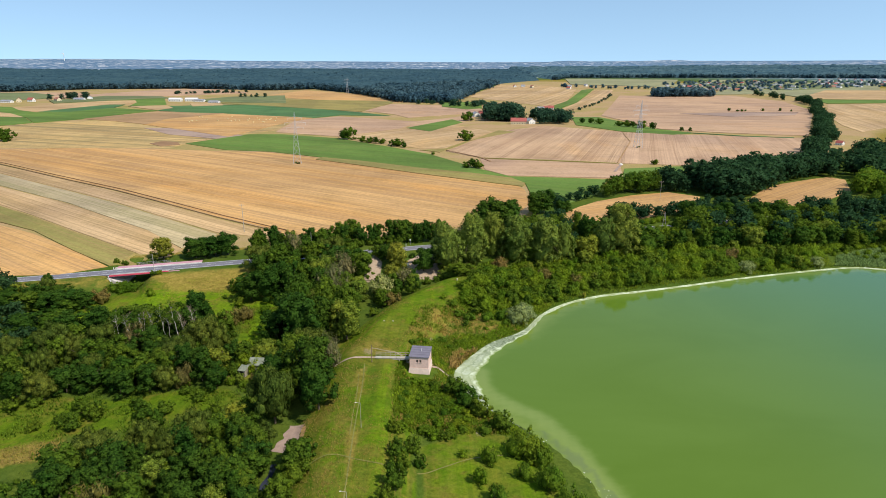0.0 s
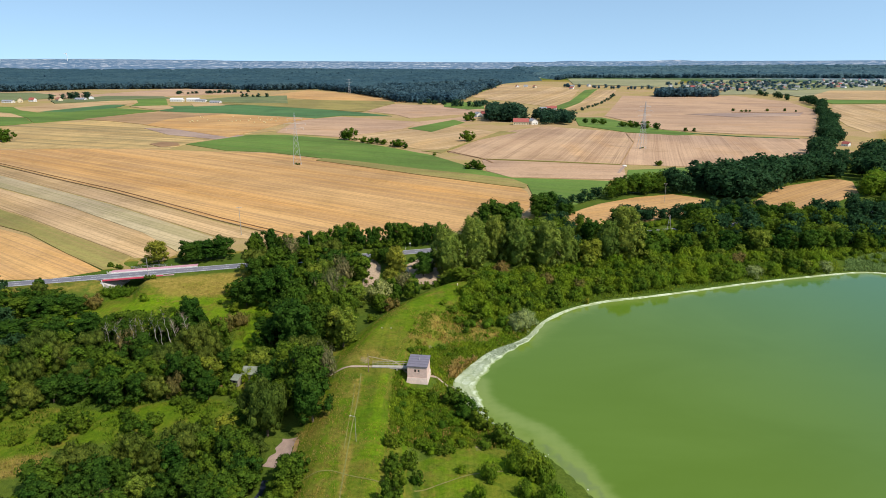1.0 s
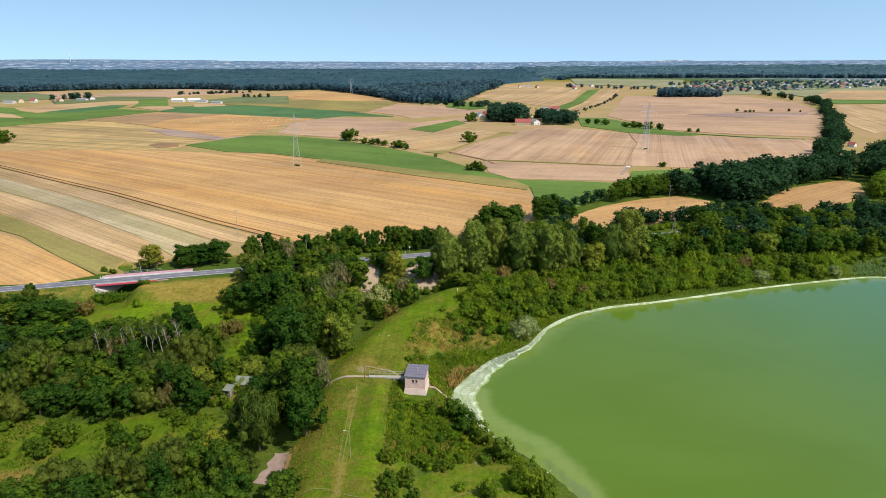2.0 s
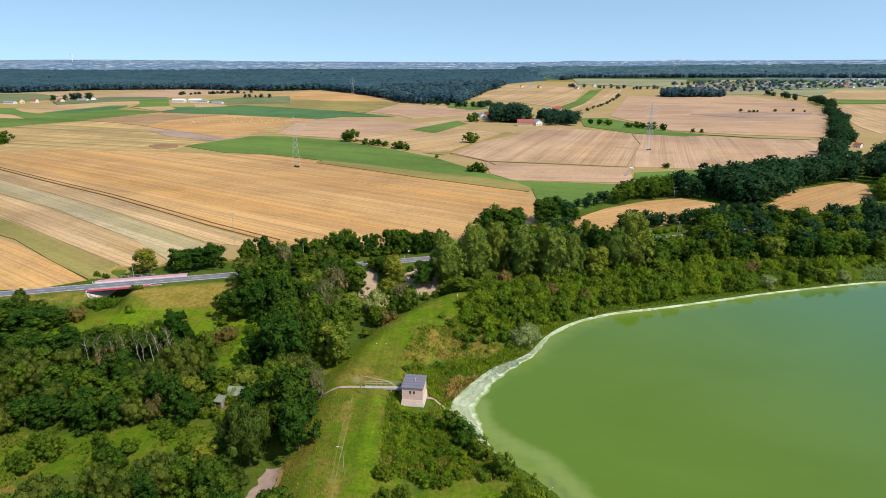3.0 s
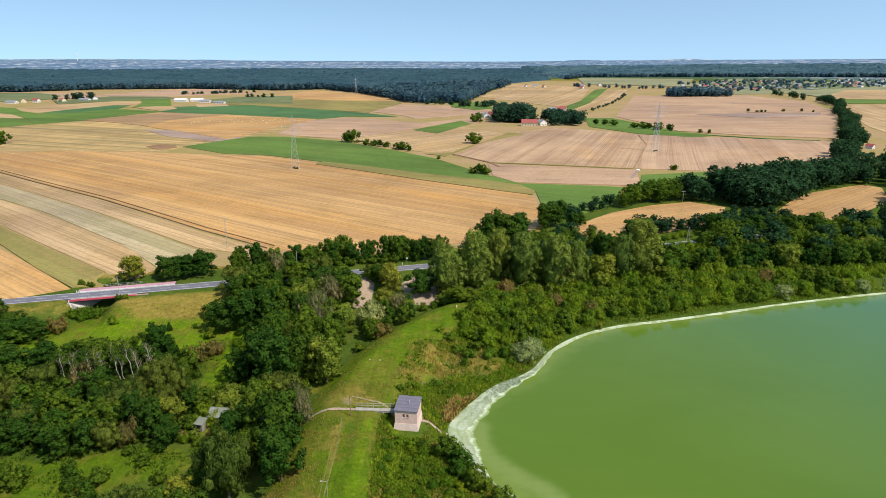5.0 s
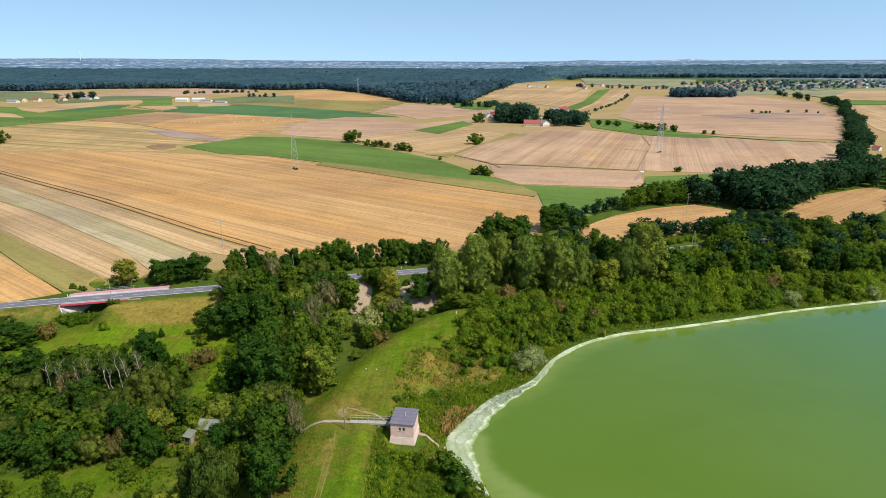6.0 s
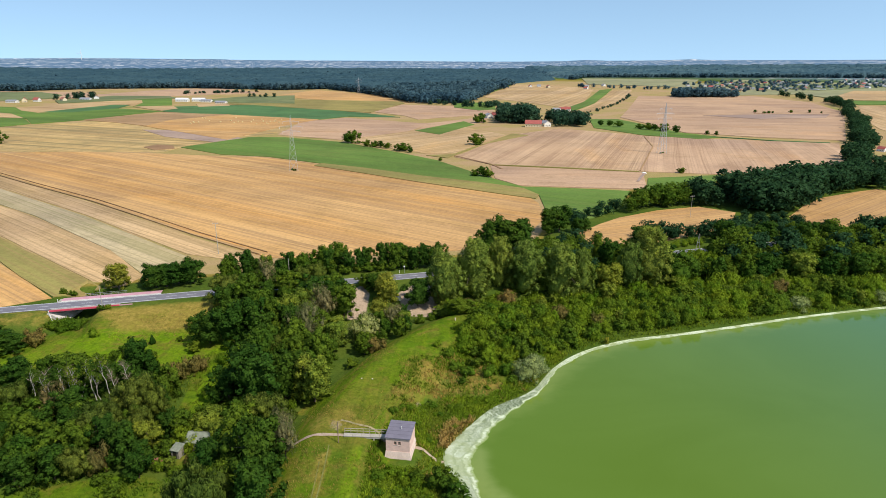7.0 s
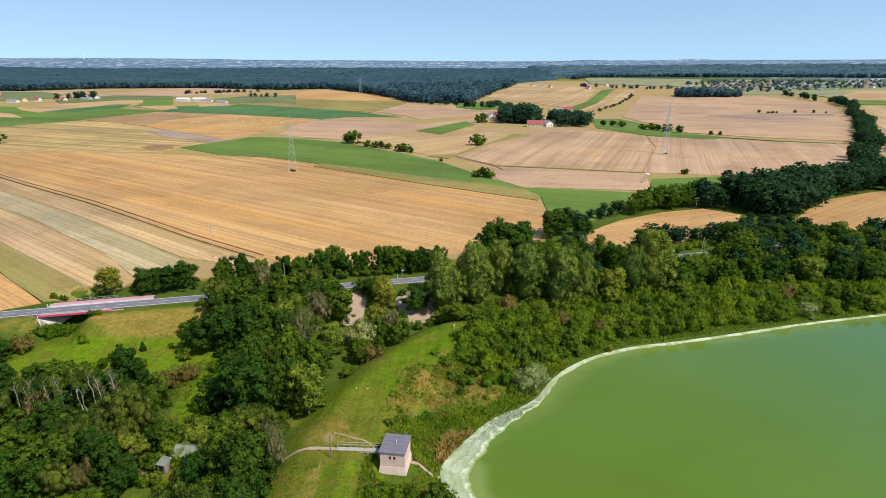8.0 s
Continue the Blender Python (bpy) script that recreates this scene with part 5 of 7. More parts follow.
grow([("dark", -34.8, 134.5, 16, 11.5), ("dark", -31.4, 125.6, 12, 8.0), ("withered", -31.0, 141.0, 11, 5.0), ("willow", -41.0, 123.4, 14, 11.0), ("broad", -40.0, 140.0, 13, 9.5),
      ("light", -51.2, 154.2, 6, 8.0), ("russet", -68.2, 177.5, 5, 8.7), ("broad", -42.5, 149.5, 10, 8.5), ("withered", -33.6, 146.5, 9, 5.5)], "trees at the foot of the dam")
grow([("dark", -128.3, 189.2, 7, 11.4), ("broad", -137.5, 186.6, 7.5, 10.9), ("dark", -122.1, 191.3, 6, 8.6), ("russet", -119.5, 197.0, 4.6, 8.5), ("dark", -143.1, 186.8, 8, 9.0),
      ("dark", -134.8, 189.5, 6, 9.2), ("broad", -126.2, 188.3, 5, 9.3), ("dark", -139, 193, 6, 8), ("dark", -131, 195, 5, 8)], "trees below the road")
LOW = [("broad", 3), ("dark", 4.2), ("thorn", 2), ("willow", 2.0), ("russet", 0.3), ("light", 0.8), ("withered", 0.2)]
stand([(-118, 136), (-118, 162), (-94, 160), (-76, 158), (-56, 160), (-40, 156), (-42, 136), (-58, 136), (-84, 135)], 5.2, 5.0, 9.0, LOW, "low wood below the dam")
stand([(-112, 82), (-96, 91), (-82, 94), (-76, 99), (-73, 105), (-63, 109), (-56, 115), (-44, 119), (-37, 112), (-36, 84)], 5.4, 5.5, 8.5, LOW, "wood by the creek")
stand([(-150, 186), (-146, 202), (-134, 200), (-133, 187)], 4.6, 4.2, 6.4, LOW, "trees below the road")
stand([(-78, 158), (-76, 170), (-56, 180), (-46, 176), (-46, 158)], 5.2, 4.5, 8, LOW, "low wood below the dam")
stand([(-118, 158), (-120, 176), (-104, 182), (-84, 176), (-96, 166), (-96, 160)], 5.2, 4, 7, LOW, "low wood below the dam")
outer = [("far_dark", x, y, rng.uniform(5, 8.5), 1.1) for x, y in scatter([(-190, 110), (-230, 196), (-150, 203), (-146, 184), (-128, 178), (-118, 172), (-118, 140), (-116, 132), (-112, 108), (-112, 96)], 6.4, rng)]
grown_together("woodland", "low green woodland of mixed broadleaf trees", "woodland", outer, seed=3)
under = []
for ring, gap in (([(-116, 82), (-106, 99), (-88, 104), (-79, 107), (-70, 117), (-58, 120), (-70, 90)], 5.0),
                  ([(-140, 132), (-142, 180), (-104, 182), (-78, 172), (-46, 180), (-36, 160), (-38, 136), (-84, 134)], 5.0),
                  ([(-76, 82), (-78, 98), (-62, 112), (-56, 119), (-40, 120), (-34, 108), (-34, 84)], 5.0),
                  ([(-60, 168), (-34, 160), (-29, 190), (-38, 226), (-72, 216), (-62, 200)], 4.4)):
    under += [(choose([("under", 3), ("under_light", 2)]), x, y, rng.uniform(1.0, 2.4), 1.2) for x, y in scatter(ring, gap, rng) if not in_yard(x, y)]
grown_together("undergrowth", "dense green undergrowth between the trees", "undergrowth", under, seed=4)
TALL = [("dark", 5), ("broad", 2.2), ("light", 0.4), ("willow", 0.3)]
stand([(-72, 213), (-68, 222), (-38, 230), (-34, 218), (-40, 206), (-60, 206)], 5.6, 6, 9.5, [("broad", 4), ("willow", 1), ("dark", 1)], "trees below the road")
stand([(-45, 128), (-36, 124), (-35, 128), (-34.5, 146), (-36, 160), (-44, 158)], 5.4, 8, 12, TALL, "tall trees at the foot of the dam")
stand([(-56, 168), (-36, 162), (-34, 176), (-30, 190), (-36, 206), (-58, 206)], 6.4, 8, 12, TALL, "tall trees at the foot of the dam")
for x, y, h, key in ((-40, 104, 6.5, "broad"), (-31.5, 103, 5, "thorn"), (-31, 108, 4.5, "thorn"), (-40.5, 110, 6, "broad"), (-33.5, 97, 6, "broad"), (-40.5, 98, 7, "broad")):
    plant(key, x, y, h, rng, 1.0, "wood by the creek")
for x, y, h, key in ((-54.5, 141, 3.0, "light"), (-50, 142.5, 3.0, "lush"), (-56, 150, 4, "shrub"), (-47, 144, 4.5, "shrub"), (-48, 139, 3.0, "thorn"), (-57, 141, 2.6, "shrub"), (-53, 139.5, 2, "shrub"), (-53.2, 148.5, 3.4, "shrub"), (-49, 145.2, 3.2, "shrub"), (-51.5, 143, 2.0, "russet"), (-51.5, 152, 5, "light"), (-47.5, 150, 5.5, "light"), (-58, 146, 3.2, "thorn")):
    plant(key, x, y, h, rng, 1.0, "bushes round the shed")
for x, y in along([(-99, 168), (-86, 169.5), (-75, 170)], 3.6, rng, 0.7):
    plant("dark", x, y, rng.uniform(6.5, 8.5), rng, 1.0, "dark trees behind the birches")
# bushes round the clearings
for x, y, h in ((-94, 120.7, 2.6), (-86, 121, 3.4), (-88, 128.5, 3.8), (-85, 126, 3.6), (-83, 125, 3.8), (-67.5, 127, 3.4), (-76, 131, 2.2), (-63, 134, 2.6), (-104, 128.5, 3.4), (-100, 131, 3), (-90, 124, 2.6), (-87, 123, 3.2), (-72, 126, 3.6), (-68, 122, 4), (-75, 130, 3), (-56, 128, 3.2), (-50, 131, 2.4), (-47, 127, 3.5), (-84, 128, 3), (-62, 133, 2.6), (-44, 133, 3)):
    plant("thorn", x, y, h, rng, 1.0, "bushes in the clearing")
for x, y, h, key in ((-76, 178, 8.5, "fir"), (-71, 192, 3.2, "thorn"), (-66, 181, 4.5, "russet"), (-60, 186, 3.2, "shrub"), (-84, 182, 3, "thorn"), (-92, 184, 2.6, "shrub")):
    plant(key, x, y, h, rng, 1.0, "bushes in the meadow")
for x, y, h, key in ((-98, 183, 3.4, "thorn"), (-94, 184, 3, "thorn"), (-90, 186, 3.4, "broad"), (-85, 184, 4.2, "broad"), (-103, 187, 2, "shrub"), (-78, 199, 1.6, "thorn"), (-77, 205, 1.8, "thorn"), (-85, 197, 3.2, "fir"), (-91, 192, 1.8, "thorn"), (-70, 203, 2.2, "thorn"), (-66, 207, 2, "thorn"), (-121, 204.5, 1.5, "lush"), (-119.5, 206, 3.4, "lush"), (-117.5, 206.5, 4.0, "lush"), (-115.5, 206.6, 4.0, "lush"), (-113.5, 207.5, 3.4, "lush"), (-116.5, 204.5, 2.2, "lush"), (-112, 209.5, 2.0, "lush"), (-107.5, 211.5, 2.0, "thorn"), (-105.5, 212, 1.7, "shrub"), (-88, 179, 4, "broad"), (-104, 200, 2.6, "shrub"), (-62, 196, 2.2, "shrub"), (-80, 187, 2.5, "thorn")):
    plant(key, x, y, h, rng, 1.0, "bushes in the meadow")
# the clump between the car park and the dam
stand([(-28, 194), (-26, 212), (-22, 217), (-14, 217), (-9, 206), (-16, 196), (-22, 190)], 4.8, 3.5, 6.2, [("broad", 3), ("thorn", 3), ("dark", 1.4), ("willow", 0.5)], "clump by the car park")
for x, y, h, key in ((-21.5, 214, 7.5, "yellow"), (-17, 210.5, 7, "withered"), (-13.5, 211, 5.5, "light"), (-16.5, 216.5, 4, "withered"), (-24, 204, 7, "silver"), (-33, 202, 7.5, "light"), (-20, 192, 4.5, "russet"), (-25, 231, 6.5, "dark"), (-28, 233, 5, "thorn"), (-18.5, 218, 4.5, "light"), (-5, 216.5, 2.4, "lush"), (-9, 214, 2.8, "thorn"), (2, 217, 5, "shrub"), (-0.5, 220, 5, "light"), (6, 219, 4.5, "russet"), (-36, 226, 7, "dark")):
    plant(key, x, y, h, rng, 1.1, "clump by the car park")
plant("yellow", -20.5, 225, 10.5, rng, 1.15, "trees by the car park")
plant("dark", -10, 225.5, 9.5, rng, 1.3, "trees by the car park")
plant("thorn", -25, 184, 2.6, rng, 1.0, label="small round bush on the mown grass")
# the row along the far side of the road
ROW = [("dark", 3), ("broad", 2), ("thorn", 1)]
for x, y in along([(-100, 231), (-92, 234), (-84, 236)], 4.4, rng, 0.8):
    plant("dark", x, y, rng.uniform(7.5, 9.5), rng, 1.35, "trees along the road")
for x, y in along([(-79, 238), (-60, 243), (-44, 247), (-30, 251), (-10, 257)], 3.7, rng, 1.2):
    plant(choose(ROW), x, y, rng.uniform(6.5, 10.5), rng, 0.85, "trees along the road")
for x, y in along([(-79, 236), (-44, 245), (-10, 255)], 3.0, rng, 0.8):
    plant("thorn", x, y, rng.uniform(2.5, 4.5), rng, 1.0, "bushes along the road")
for x, y in along([(-62, 226), (-44, 230)], 4.5, rng, 1.0):
    plant(choose([("broad", 3), ("willow", 1)]), x, y, rng.uniform(8, 11), rng, 0.9, "trees along the road")
for x, y, h in ((-12.8, 252.7, 8.5), (-9.4, 253.8, 9.5), (-6.2, 253.4, 7.5), (-3.6, 256.5, 9)):
    plant("dark", x, y, h, rng, 0.85, "trees along the road")
plant("yellow", -112, 230.5, 9.0, rng, 1.25, "trees along the road")
plant("thorn", -118, 226, 3.0, rng, 1.3)
for x, y in along([(-126, 224), (-122, 225)], 2.2, rng, 0.4):
    plant("thorn", x, y, 2.2, rng, 1.0)
# the poplars
grow([("poplar", 8.6, 233.8, 20, 16.0), ("poplar", -1.3, 227.0, 18, 12.5), ("poplar", -3.4, 233.5, 16, 7.5), ("poplar", 26.7, 237.6, 19, 12.5), ("poplar", 37.9, 237.6, 19, 14.0),
      ("poplar", 45.9, 238.0, 17, 9.0), ("poplar", 72.5, 249.7, 21, 17.0), ("poplar", 64.7, 245.4, 17, 9.2), ("poplar", 17.5, 240, 18, 11)], "poplars behind the shore")
grow([("light", 56.5, 242.6, 10, 11.0), ("dark", 59.7, 257.0, 11, 9.7), ("russet", 18.9, 228.5, 6, 9.0), ("light", -1.0, 218.0, 4.5, 7.0), ("broad", 4.0, 214.5, 5, 8.5), ("light", 54, 233, 7, 7)], "trees behind the shore")
for x, y, h in ((20, 270, 15.5), (27, 272, 14), (14, 266, 12), (45, 302, 11.5), (49, 306, 12), (57, 304, 7), (61, 306, 6)):
    plant("dark", x, y, h, rng, 1.2, "dark trees at the field corner")
# the belt of shrubs along the north shore
belt = [("under_light", x, y, rng.uniform(1.5, 2.6), 1.3) for x, y in scatter(ROAD_GAP, 3.2, rng) if abs(y - road_y(x)) > 4.5]
SHRUBS = [("shrub", 7), ("lush", 2.5), ("thorn", 1.2), ("broad", 1.2), ("light", 0.8), ("silver", 0.12), ("russet", 0.15)]
DARK_SHRUBS = [("thorn", 1.5), ("lush", 5), ("broad", 1.8), ("light", 1), ("willow", 0.5), ("russet", 0.2)]


def shrub_mix(x, y):
    """Bright feathery shrubs and darker bushes grow in patches of their own."""
    return SHRUBS if noise.noise((x / 11, y / 7, 3.3)) > -0.1 else DARK_SHRUBS


belt += stand([(1, 196), (10, 192), (22, 186), (27, 192), (38, 203), (52, 210), (66, 214), (66, 236), (30, 230), (14, 216)], 4.1, 2.2, 5.2, shrub_mix, "shrubs along the shore", 110)
belt += stand([(66, 214), (86, 220), (108, 227), (130, 233), (152, 239), (160, 250), (120, 254), (66, 244)], 4.3, 2.4, 5.8, shrub_mix, "shrubs along the shore", 90)
belt += stand([(70, 244), (120, 254), (170, 258), (230, 268), (240, 290), (170, 290), (110, 276), (80, 264)], 5.6, 6, 11, [("broad", 3), ("thorn", 1), ("dark", 4.5), ("light", 0.3)], "trees behind the shore", 40)
belt += stand([(80, 268), (110, 278), (170, 290), (250, 300), (250, 326), (180, 306), (110, 290), (72, 280)], 6.0, 6.5, 10.5, [("dark", 5), ("broad", 1)], "trees behind the shore", 30)
belt += stand([(160, 250), (240, 262), (240, 240), (200, 240), (172, 242)], 4.5, 1.4, 3.2, [("shrub", 5), ("thorn", 1)], "shrubs along the shore", 5)
belt += stand([(10, 238), (64, 250), (70, 270), (60, 286), (40, 276), (20, 262), (4, 252)], 5.0, 5, 8.5, [("broad", 3), ("dark", 2), ("thorn", 2)], "trees behind the shore", 20)
belt += [("dark", x, y, rng.uniform(6, 9), 1.2) for x, y in along([(82, 293), (100, 295), (118, 300), (134, 306)], 4.5, rng, 1.5)]
belt += [("dark", x, y, rng.uniform(4, 6.5), 1.2) for x, y in scatter([(48, 316), (62, 318), (90, 352), (84, 356)], 6, rng)]
floor_ = []
for ring in ([(1, 196), (10, 192), (22, 185), (27, 191), (38, 202), (52, 209), (66, 213), (86, 219), (108, 226), (130, 232), (152, 238), (160, 252), (230, 268), (230, 290), (110, 276), (60, 262), (14, 232), (6, 212)],):
    floor_ += [(choose([("under", 1), ("under_light", 4)] if shrub_mix(x, y) is SHRUBS else [("under", 1), ("under_light", 1)]), x, y, rng.uniform(1.8, 3.4), 1.4) for x, y in scatter(ring, 3.4, rng)]
belt = [({"broad": "far_broad", "dark": "far_dark", "shrub": "under_light", "lush": "under_light", "thorn": "under"}.get(k, k), *rest) for k, *rest in belt]
belt += floor_
grown_together("thicket", "dense green thicket of shrubs and trees behind the shore", "thicket", belt, seed=7)
for x, y, h, key in ((22.1, 181.4, 6.2, "silver"), (19.6, 180.4, 3.6, "silver"), (24.6, 185, 4.6, "silver"), (116.9, 229.8, 4.6, "silver"), (140.5, 236, 5.0, "light"), (149.6, 237.6, 4.4, "silver"), (144, 239, 4, "shrub")):
    plant(key, x, y, h, rng, 1.1, "pale bushes by the water")
plant("yellow", 47, 203, 2.2, rng)
plant("russet", 46, 213, 4.5, rng, 1.0)
# rough bushes between the dam and the lake
grow([("thorn", 0.2, 137.6, 4.6, 7.2), ("thorn", 6.2, 127.2, 5.0, 8.6), ("thorn", 10.4, 121.4, 4.8, 7.6), ("thorn", 2.8, 132.6, 4.8, 7.2), ("lush", 14.4, 111.9, 6.0, 9.8),
      ("lush", 17.4, 109.1, 4.8, 6.6), ("lush", 17.6, 100.9, 5, 7.2), ("lush", 6.7, 109.2, 3.8, 4.9), ("shrub", 4.3, 102.5, 3.5, 4.2), ("thorn", -9.2, 111.5, 4, 4.5),
      ("thorn", -11.3, 102.6, 5, 5.2), ("thorn", -11.8, 96.8, 5.5, 4.9), ("thorn", -13.5, 115.5, 3, 3.9), ("thorn", -7.4, 107.3, 3, 3.3), ("shrub", 1.2, 111.1, 1.6, 2.5)], "bushes between dam and lake")
grow([("lush", 20.5, 95, 5, 7), ("lush", 21.5, 88.5, 5, 6.5), ("lush", 12.8, 104, 3.2, 4.2), ("lush", 7, 97, 4, 5), ("thorn", -12.5, 108, 4, 4.6), ("thorn", -13, 92, 4, 4.6),
      ("shrub", 12.4, 116.6, 1.8, 3.2), ("shrub", -33, 98, 4, 5), ("broad", -32, 92, 5, 4.6)], "bushes between dam and lake")
for x, y in scatter([(-13, 120), (-14, 141), (-5, 142), (-1, 134), (5, 124), (8, 119), (-2, 117), (-12, 117)], 2.9, rng):
    plant(choose([("shrub", 6), ("lush", 2), ("thorn", 0.6), ("russet", 0.2)]), x, y, rng.uniform(1.0, 2.1), rng, 1.3, "bushes between dam and lake")
for x, y in scatter([(-4, 152), (-6, 158), (4, 170), (14, 178), (18, 176), (10, 168), (3, 160), (0, 152)], 5.0, rng):
    plant(choose([("shrub", 4), ("lush", 2), ("thorn", 0.4)]), x, y, rng.uniform(0.6, 1.5), rng, 1.3, "bushes between dam and lake")
grow([("lush", 0.1, 186.6, 2.2, 4.0), ("shrub", 5.2, 191.1, 3.0, 4.6), ("lush", 2.4, 183.4, 2.4, 4.4), ("thorn", 7.9, 185.6, 2.8, 4.8), ("lush", 5.6, 180.6, 2.6, 4.6), ("lush", 11.0, 181.2, 3.0, 5.0),
      ("thorn", 4.0, 176.8, 1.8, 3.2), ("lush", 15.5, 182.5, 3.4, 5.0), ("shrub", 11.5, 187, 3.2, 5.4), ("shrub", -2.4, 190.4, 1.6, 3.4), ("lush", 17.5, 178.5, 2.0, 3.6)], "bushes between dam and lake")
for x, y in scatter([(4, 190), (8, 199), (18, 197), (22, 190), (14, 187)], 3.4, rng):
    plant(choose([("shrub", 5), ("thorn", 1.5), ("lush", 2)]), x, y, rng.uniform(1.8, 3.4), rng, 1.2, "bushes between dam and lake")
for x, y in scatter([(-14, 155), (-9, 162), (1, 168), (10, 169), (6, 161), (-1, 154), (-6, 151)], 3.6, rng):
    plant(choose([("lush", 4), ("shrub", 2)]), x, y, rng.uniform(0.6, 1.5), rng, 1.35, "bushes between dam and lake")
# hedges and lone bushes out in the fields
for x, y, h in ((-94, 607, 12), (-78, 584, 6), (-70, 580, 5.5), (-64, 576, 6), (-58, 573, 5), (-42, 555, 7), (-46, 558, 6), (-36, 547, 4.5), (20, 597, 10), (22, 595, 5), (20, 441, 7),
                (15, 443, 5), (24, 439, 5), (31, 813, 12), (157, 459, 4), (-426, 601, 12), (-109.5, 458.5, 1.6), (-112.5, 461.5, 1.4), (-111, 459, 1.2), (171, 547.5, 1.6), (173.5, 550, 1.4), (-10, 507, 2.5)):
    plant(choose([("dark", 1), ("thorn", 1)]), x, y, h, rng, 1.2, "lone bushes in the fields")
for x, y, h in ((174, 783, 6.5), (183, 775, 7), (191, 767, 7), (207, 737, 6.5), (215, 730, 8),
                (220, 724, 7), (228, 717, 9), (236, 703, 8), (262, 685, 4.5), (270, 681, 4.5), (461, 1009, 5), (469, 997, 3.5), (476, 997, 4), (482, 998, 3.5), (514, 1006, 4.5), (541, 1005, 5), (551, 990, 3.5)):
    plant(choose([("dark", 1), ("thorn", 1)]), x, y, h, rng, 1.2, "lone bushes in the fields")
# the dark wood on the rise and the tree line beyond it
dark_wood = []
for ring, gap, lo, hi in (([(151, 349), (158, 342), (170, 343), (192, 368), (212, 388), (216, 404), (190, 392), (162, 380), (149, 372)], 5.6, 14.5, 17.5),
                          ([(84, 336), (104, 351), (126, 360), (140, 356), (142, 370), (118, 372), (96, 358)], 6.0, 10, 15),
                          ([(212, 388), (245, 404), (260, 410), (276, 446), (232, 426)], 7.0, 11, 15),
                          ([(262, 404), (281, 478), (318, 545), (345, 520), (400, 495), (520, 500), (600, 470), (420, 360), (300, 350)], 11, 12, 16),
                          ([(302, 496), (384, 640), (420, 704), (488, 814), (502, 811), (434, 700), (398, 632), (335, 520)], 8, 10, 14)):
    dark_wood += [("far_broad" if x < 128 else "far_dark", x, y, rng.uniform(lo, hi) * (0.78 if x < 128 else 1), 1.15) for x, y in scatter(ring, gap, rng) if not (330 < x < 382 and 515 < y < 590)]
dark_wood += [("far_dark", x, y, rng.uniform(2.5, 4.5), 1.3) for x, y in scatter([(132, 308), (146, 338), (166, 338), (170, 318), (160, 304), (145, 300)], 5, rng)]
dark_wood += [("far_dark", x, y, rng.uniform(9, 15), 1.1) for x, y in along([(496, 822), (568, 960), (648, 1080), (696, 1230)], 11, rng, 3)]
dark_wood += [("far_dark", x, y, rng.uniform(9, 14), 1.2) for x, y in along([(690, 1230), (700, 1330), (720, 1480)], 28, rng, 5)]

grove_light = [("far_light", x, y, rng.uniform(9, 13), 1.0) for x, y in scatter([(238, 348), (244, 362), (258, 378), (300, 372), (300, 352), (262, 338)], 6.5, rng)]
grown_together("wood", "light green young wood beside the stubble", "wood", grove_light, seed=19)
# the trees stay low in front of the house at the wood
dark_wood = [(k, x, y, h * (0.35 if abs(x - 0.64 * y) < 13 and 430 < y < 580 else 1.0), w) for k, x, y, h, w in dark_wood]
grown_together("wood", "dark green broadleaf wood on a rise beyond the fields", "wood", dark_wood, seed=9)


def canopy(name, label, ring, h, cell, leaf):
    """The closed roof of a large forest, lumpy with crowns, with its edges down to the ground."""
    ring = np.array(ring, float)
    lo, hi = ring.min(0), ring.max(0)
    cx, cy, f = grid_sheet(np.arange(lo[0], hi[0] + cell, cell), np.arange(lo[1], hi[1] + cell, cell))
    r = np.random.default_rng(len(cx))
    cx, cy = cx + r.uniform(-0.4, 0.4, cx.shape) * cell, cy + r.uniform(-0.4, 0.4, cy.shape) * cell
    d = line_distance(cx, cy, np.vstack([ring, ring[:1]]))
    within = inside(cx, cy, ring)
    lump = h * (0.66 + 0.40 * r.uniform(-1, 1, cx.shape))
    z = height(cx, cy) + np.where(within, lump * step(0, cell, d), -1.0)
    f = f[within[f].any(1)]
    ob = new(name, mesh_of(name, np.stack([cx, cy, z], -1), f, [leaf]))
    tagged(ob, label, "forest", kind="stuff")


WEST = [(-1650, 1750), (-1059, 1530), (-940, 1700), (-717, 1785), (-447, 1665), (-344, 1735), (-186, 1465), (-67, 1195), (12, 1210), (62, 1470), (155, 1950), (350, 2300), (420, 3300), (-521, 3250), (-1303, 3080), (-2500, 2820)]
EAST = [(420, 2350), (505, 2610), (937, 2525), (1355, 2470), (1660, 2380), (2300, 2250), (2900, 3000), (2374, 3420), (1426, 3850), (372, 3560)]
# the haze over both forests is painted into their leaf colour
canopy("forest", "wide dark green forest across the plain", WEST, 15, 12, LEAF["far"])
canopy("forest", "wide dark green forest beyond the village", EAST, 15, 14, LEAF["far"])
edge = [(x, y, rng.uniform(13, 20), rng.uniform(0.8, 1.1)) for x, y in along([(-1650, 1740), (-1059, 1520), (-940, 1690), (-717, 1775), (-447, 1655), (-344, 1725), (-186, 1455), (-67, 1185), (12, 1200), (62, 1462), (155, 1940)], 6.5, rng, 5)]
edge += [(x, y, rng.uniform(12, 18), rng.uniform(0.8, 1.1)) for x, y in along([(420, 2340), (505, 2600), (937, 2515), (1355, 2460), (1660, 2370), (2300, 2240)], 7, rng, 6)]
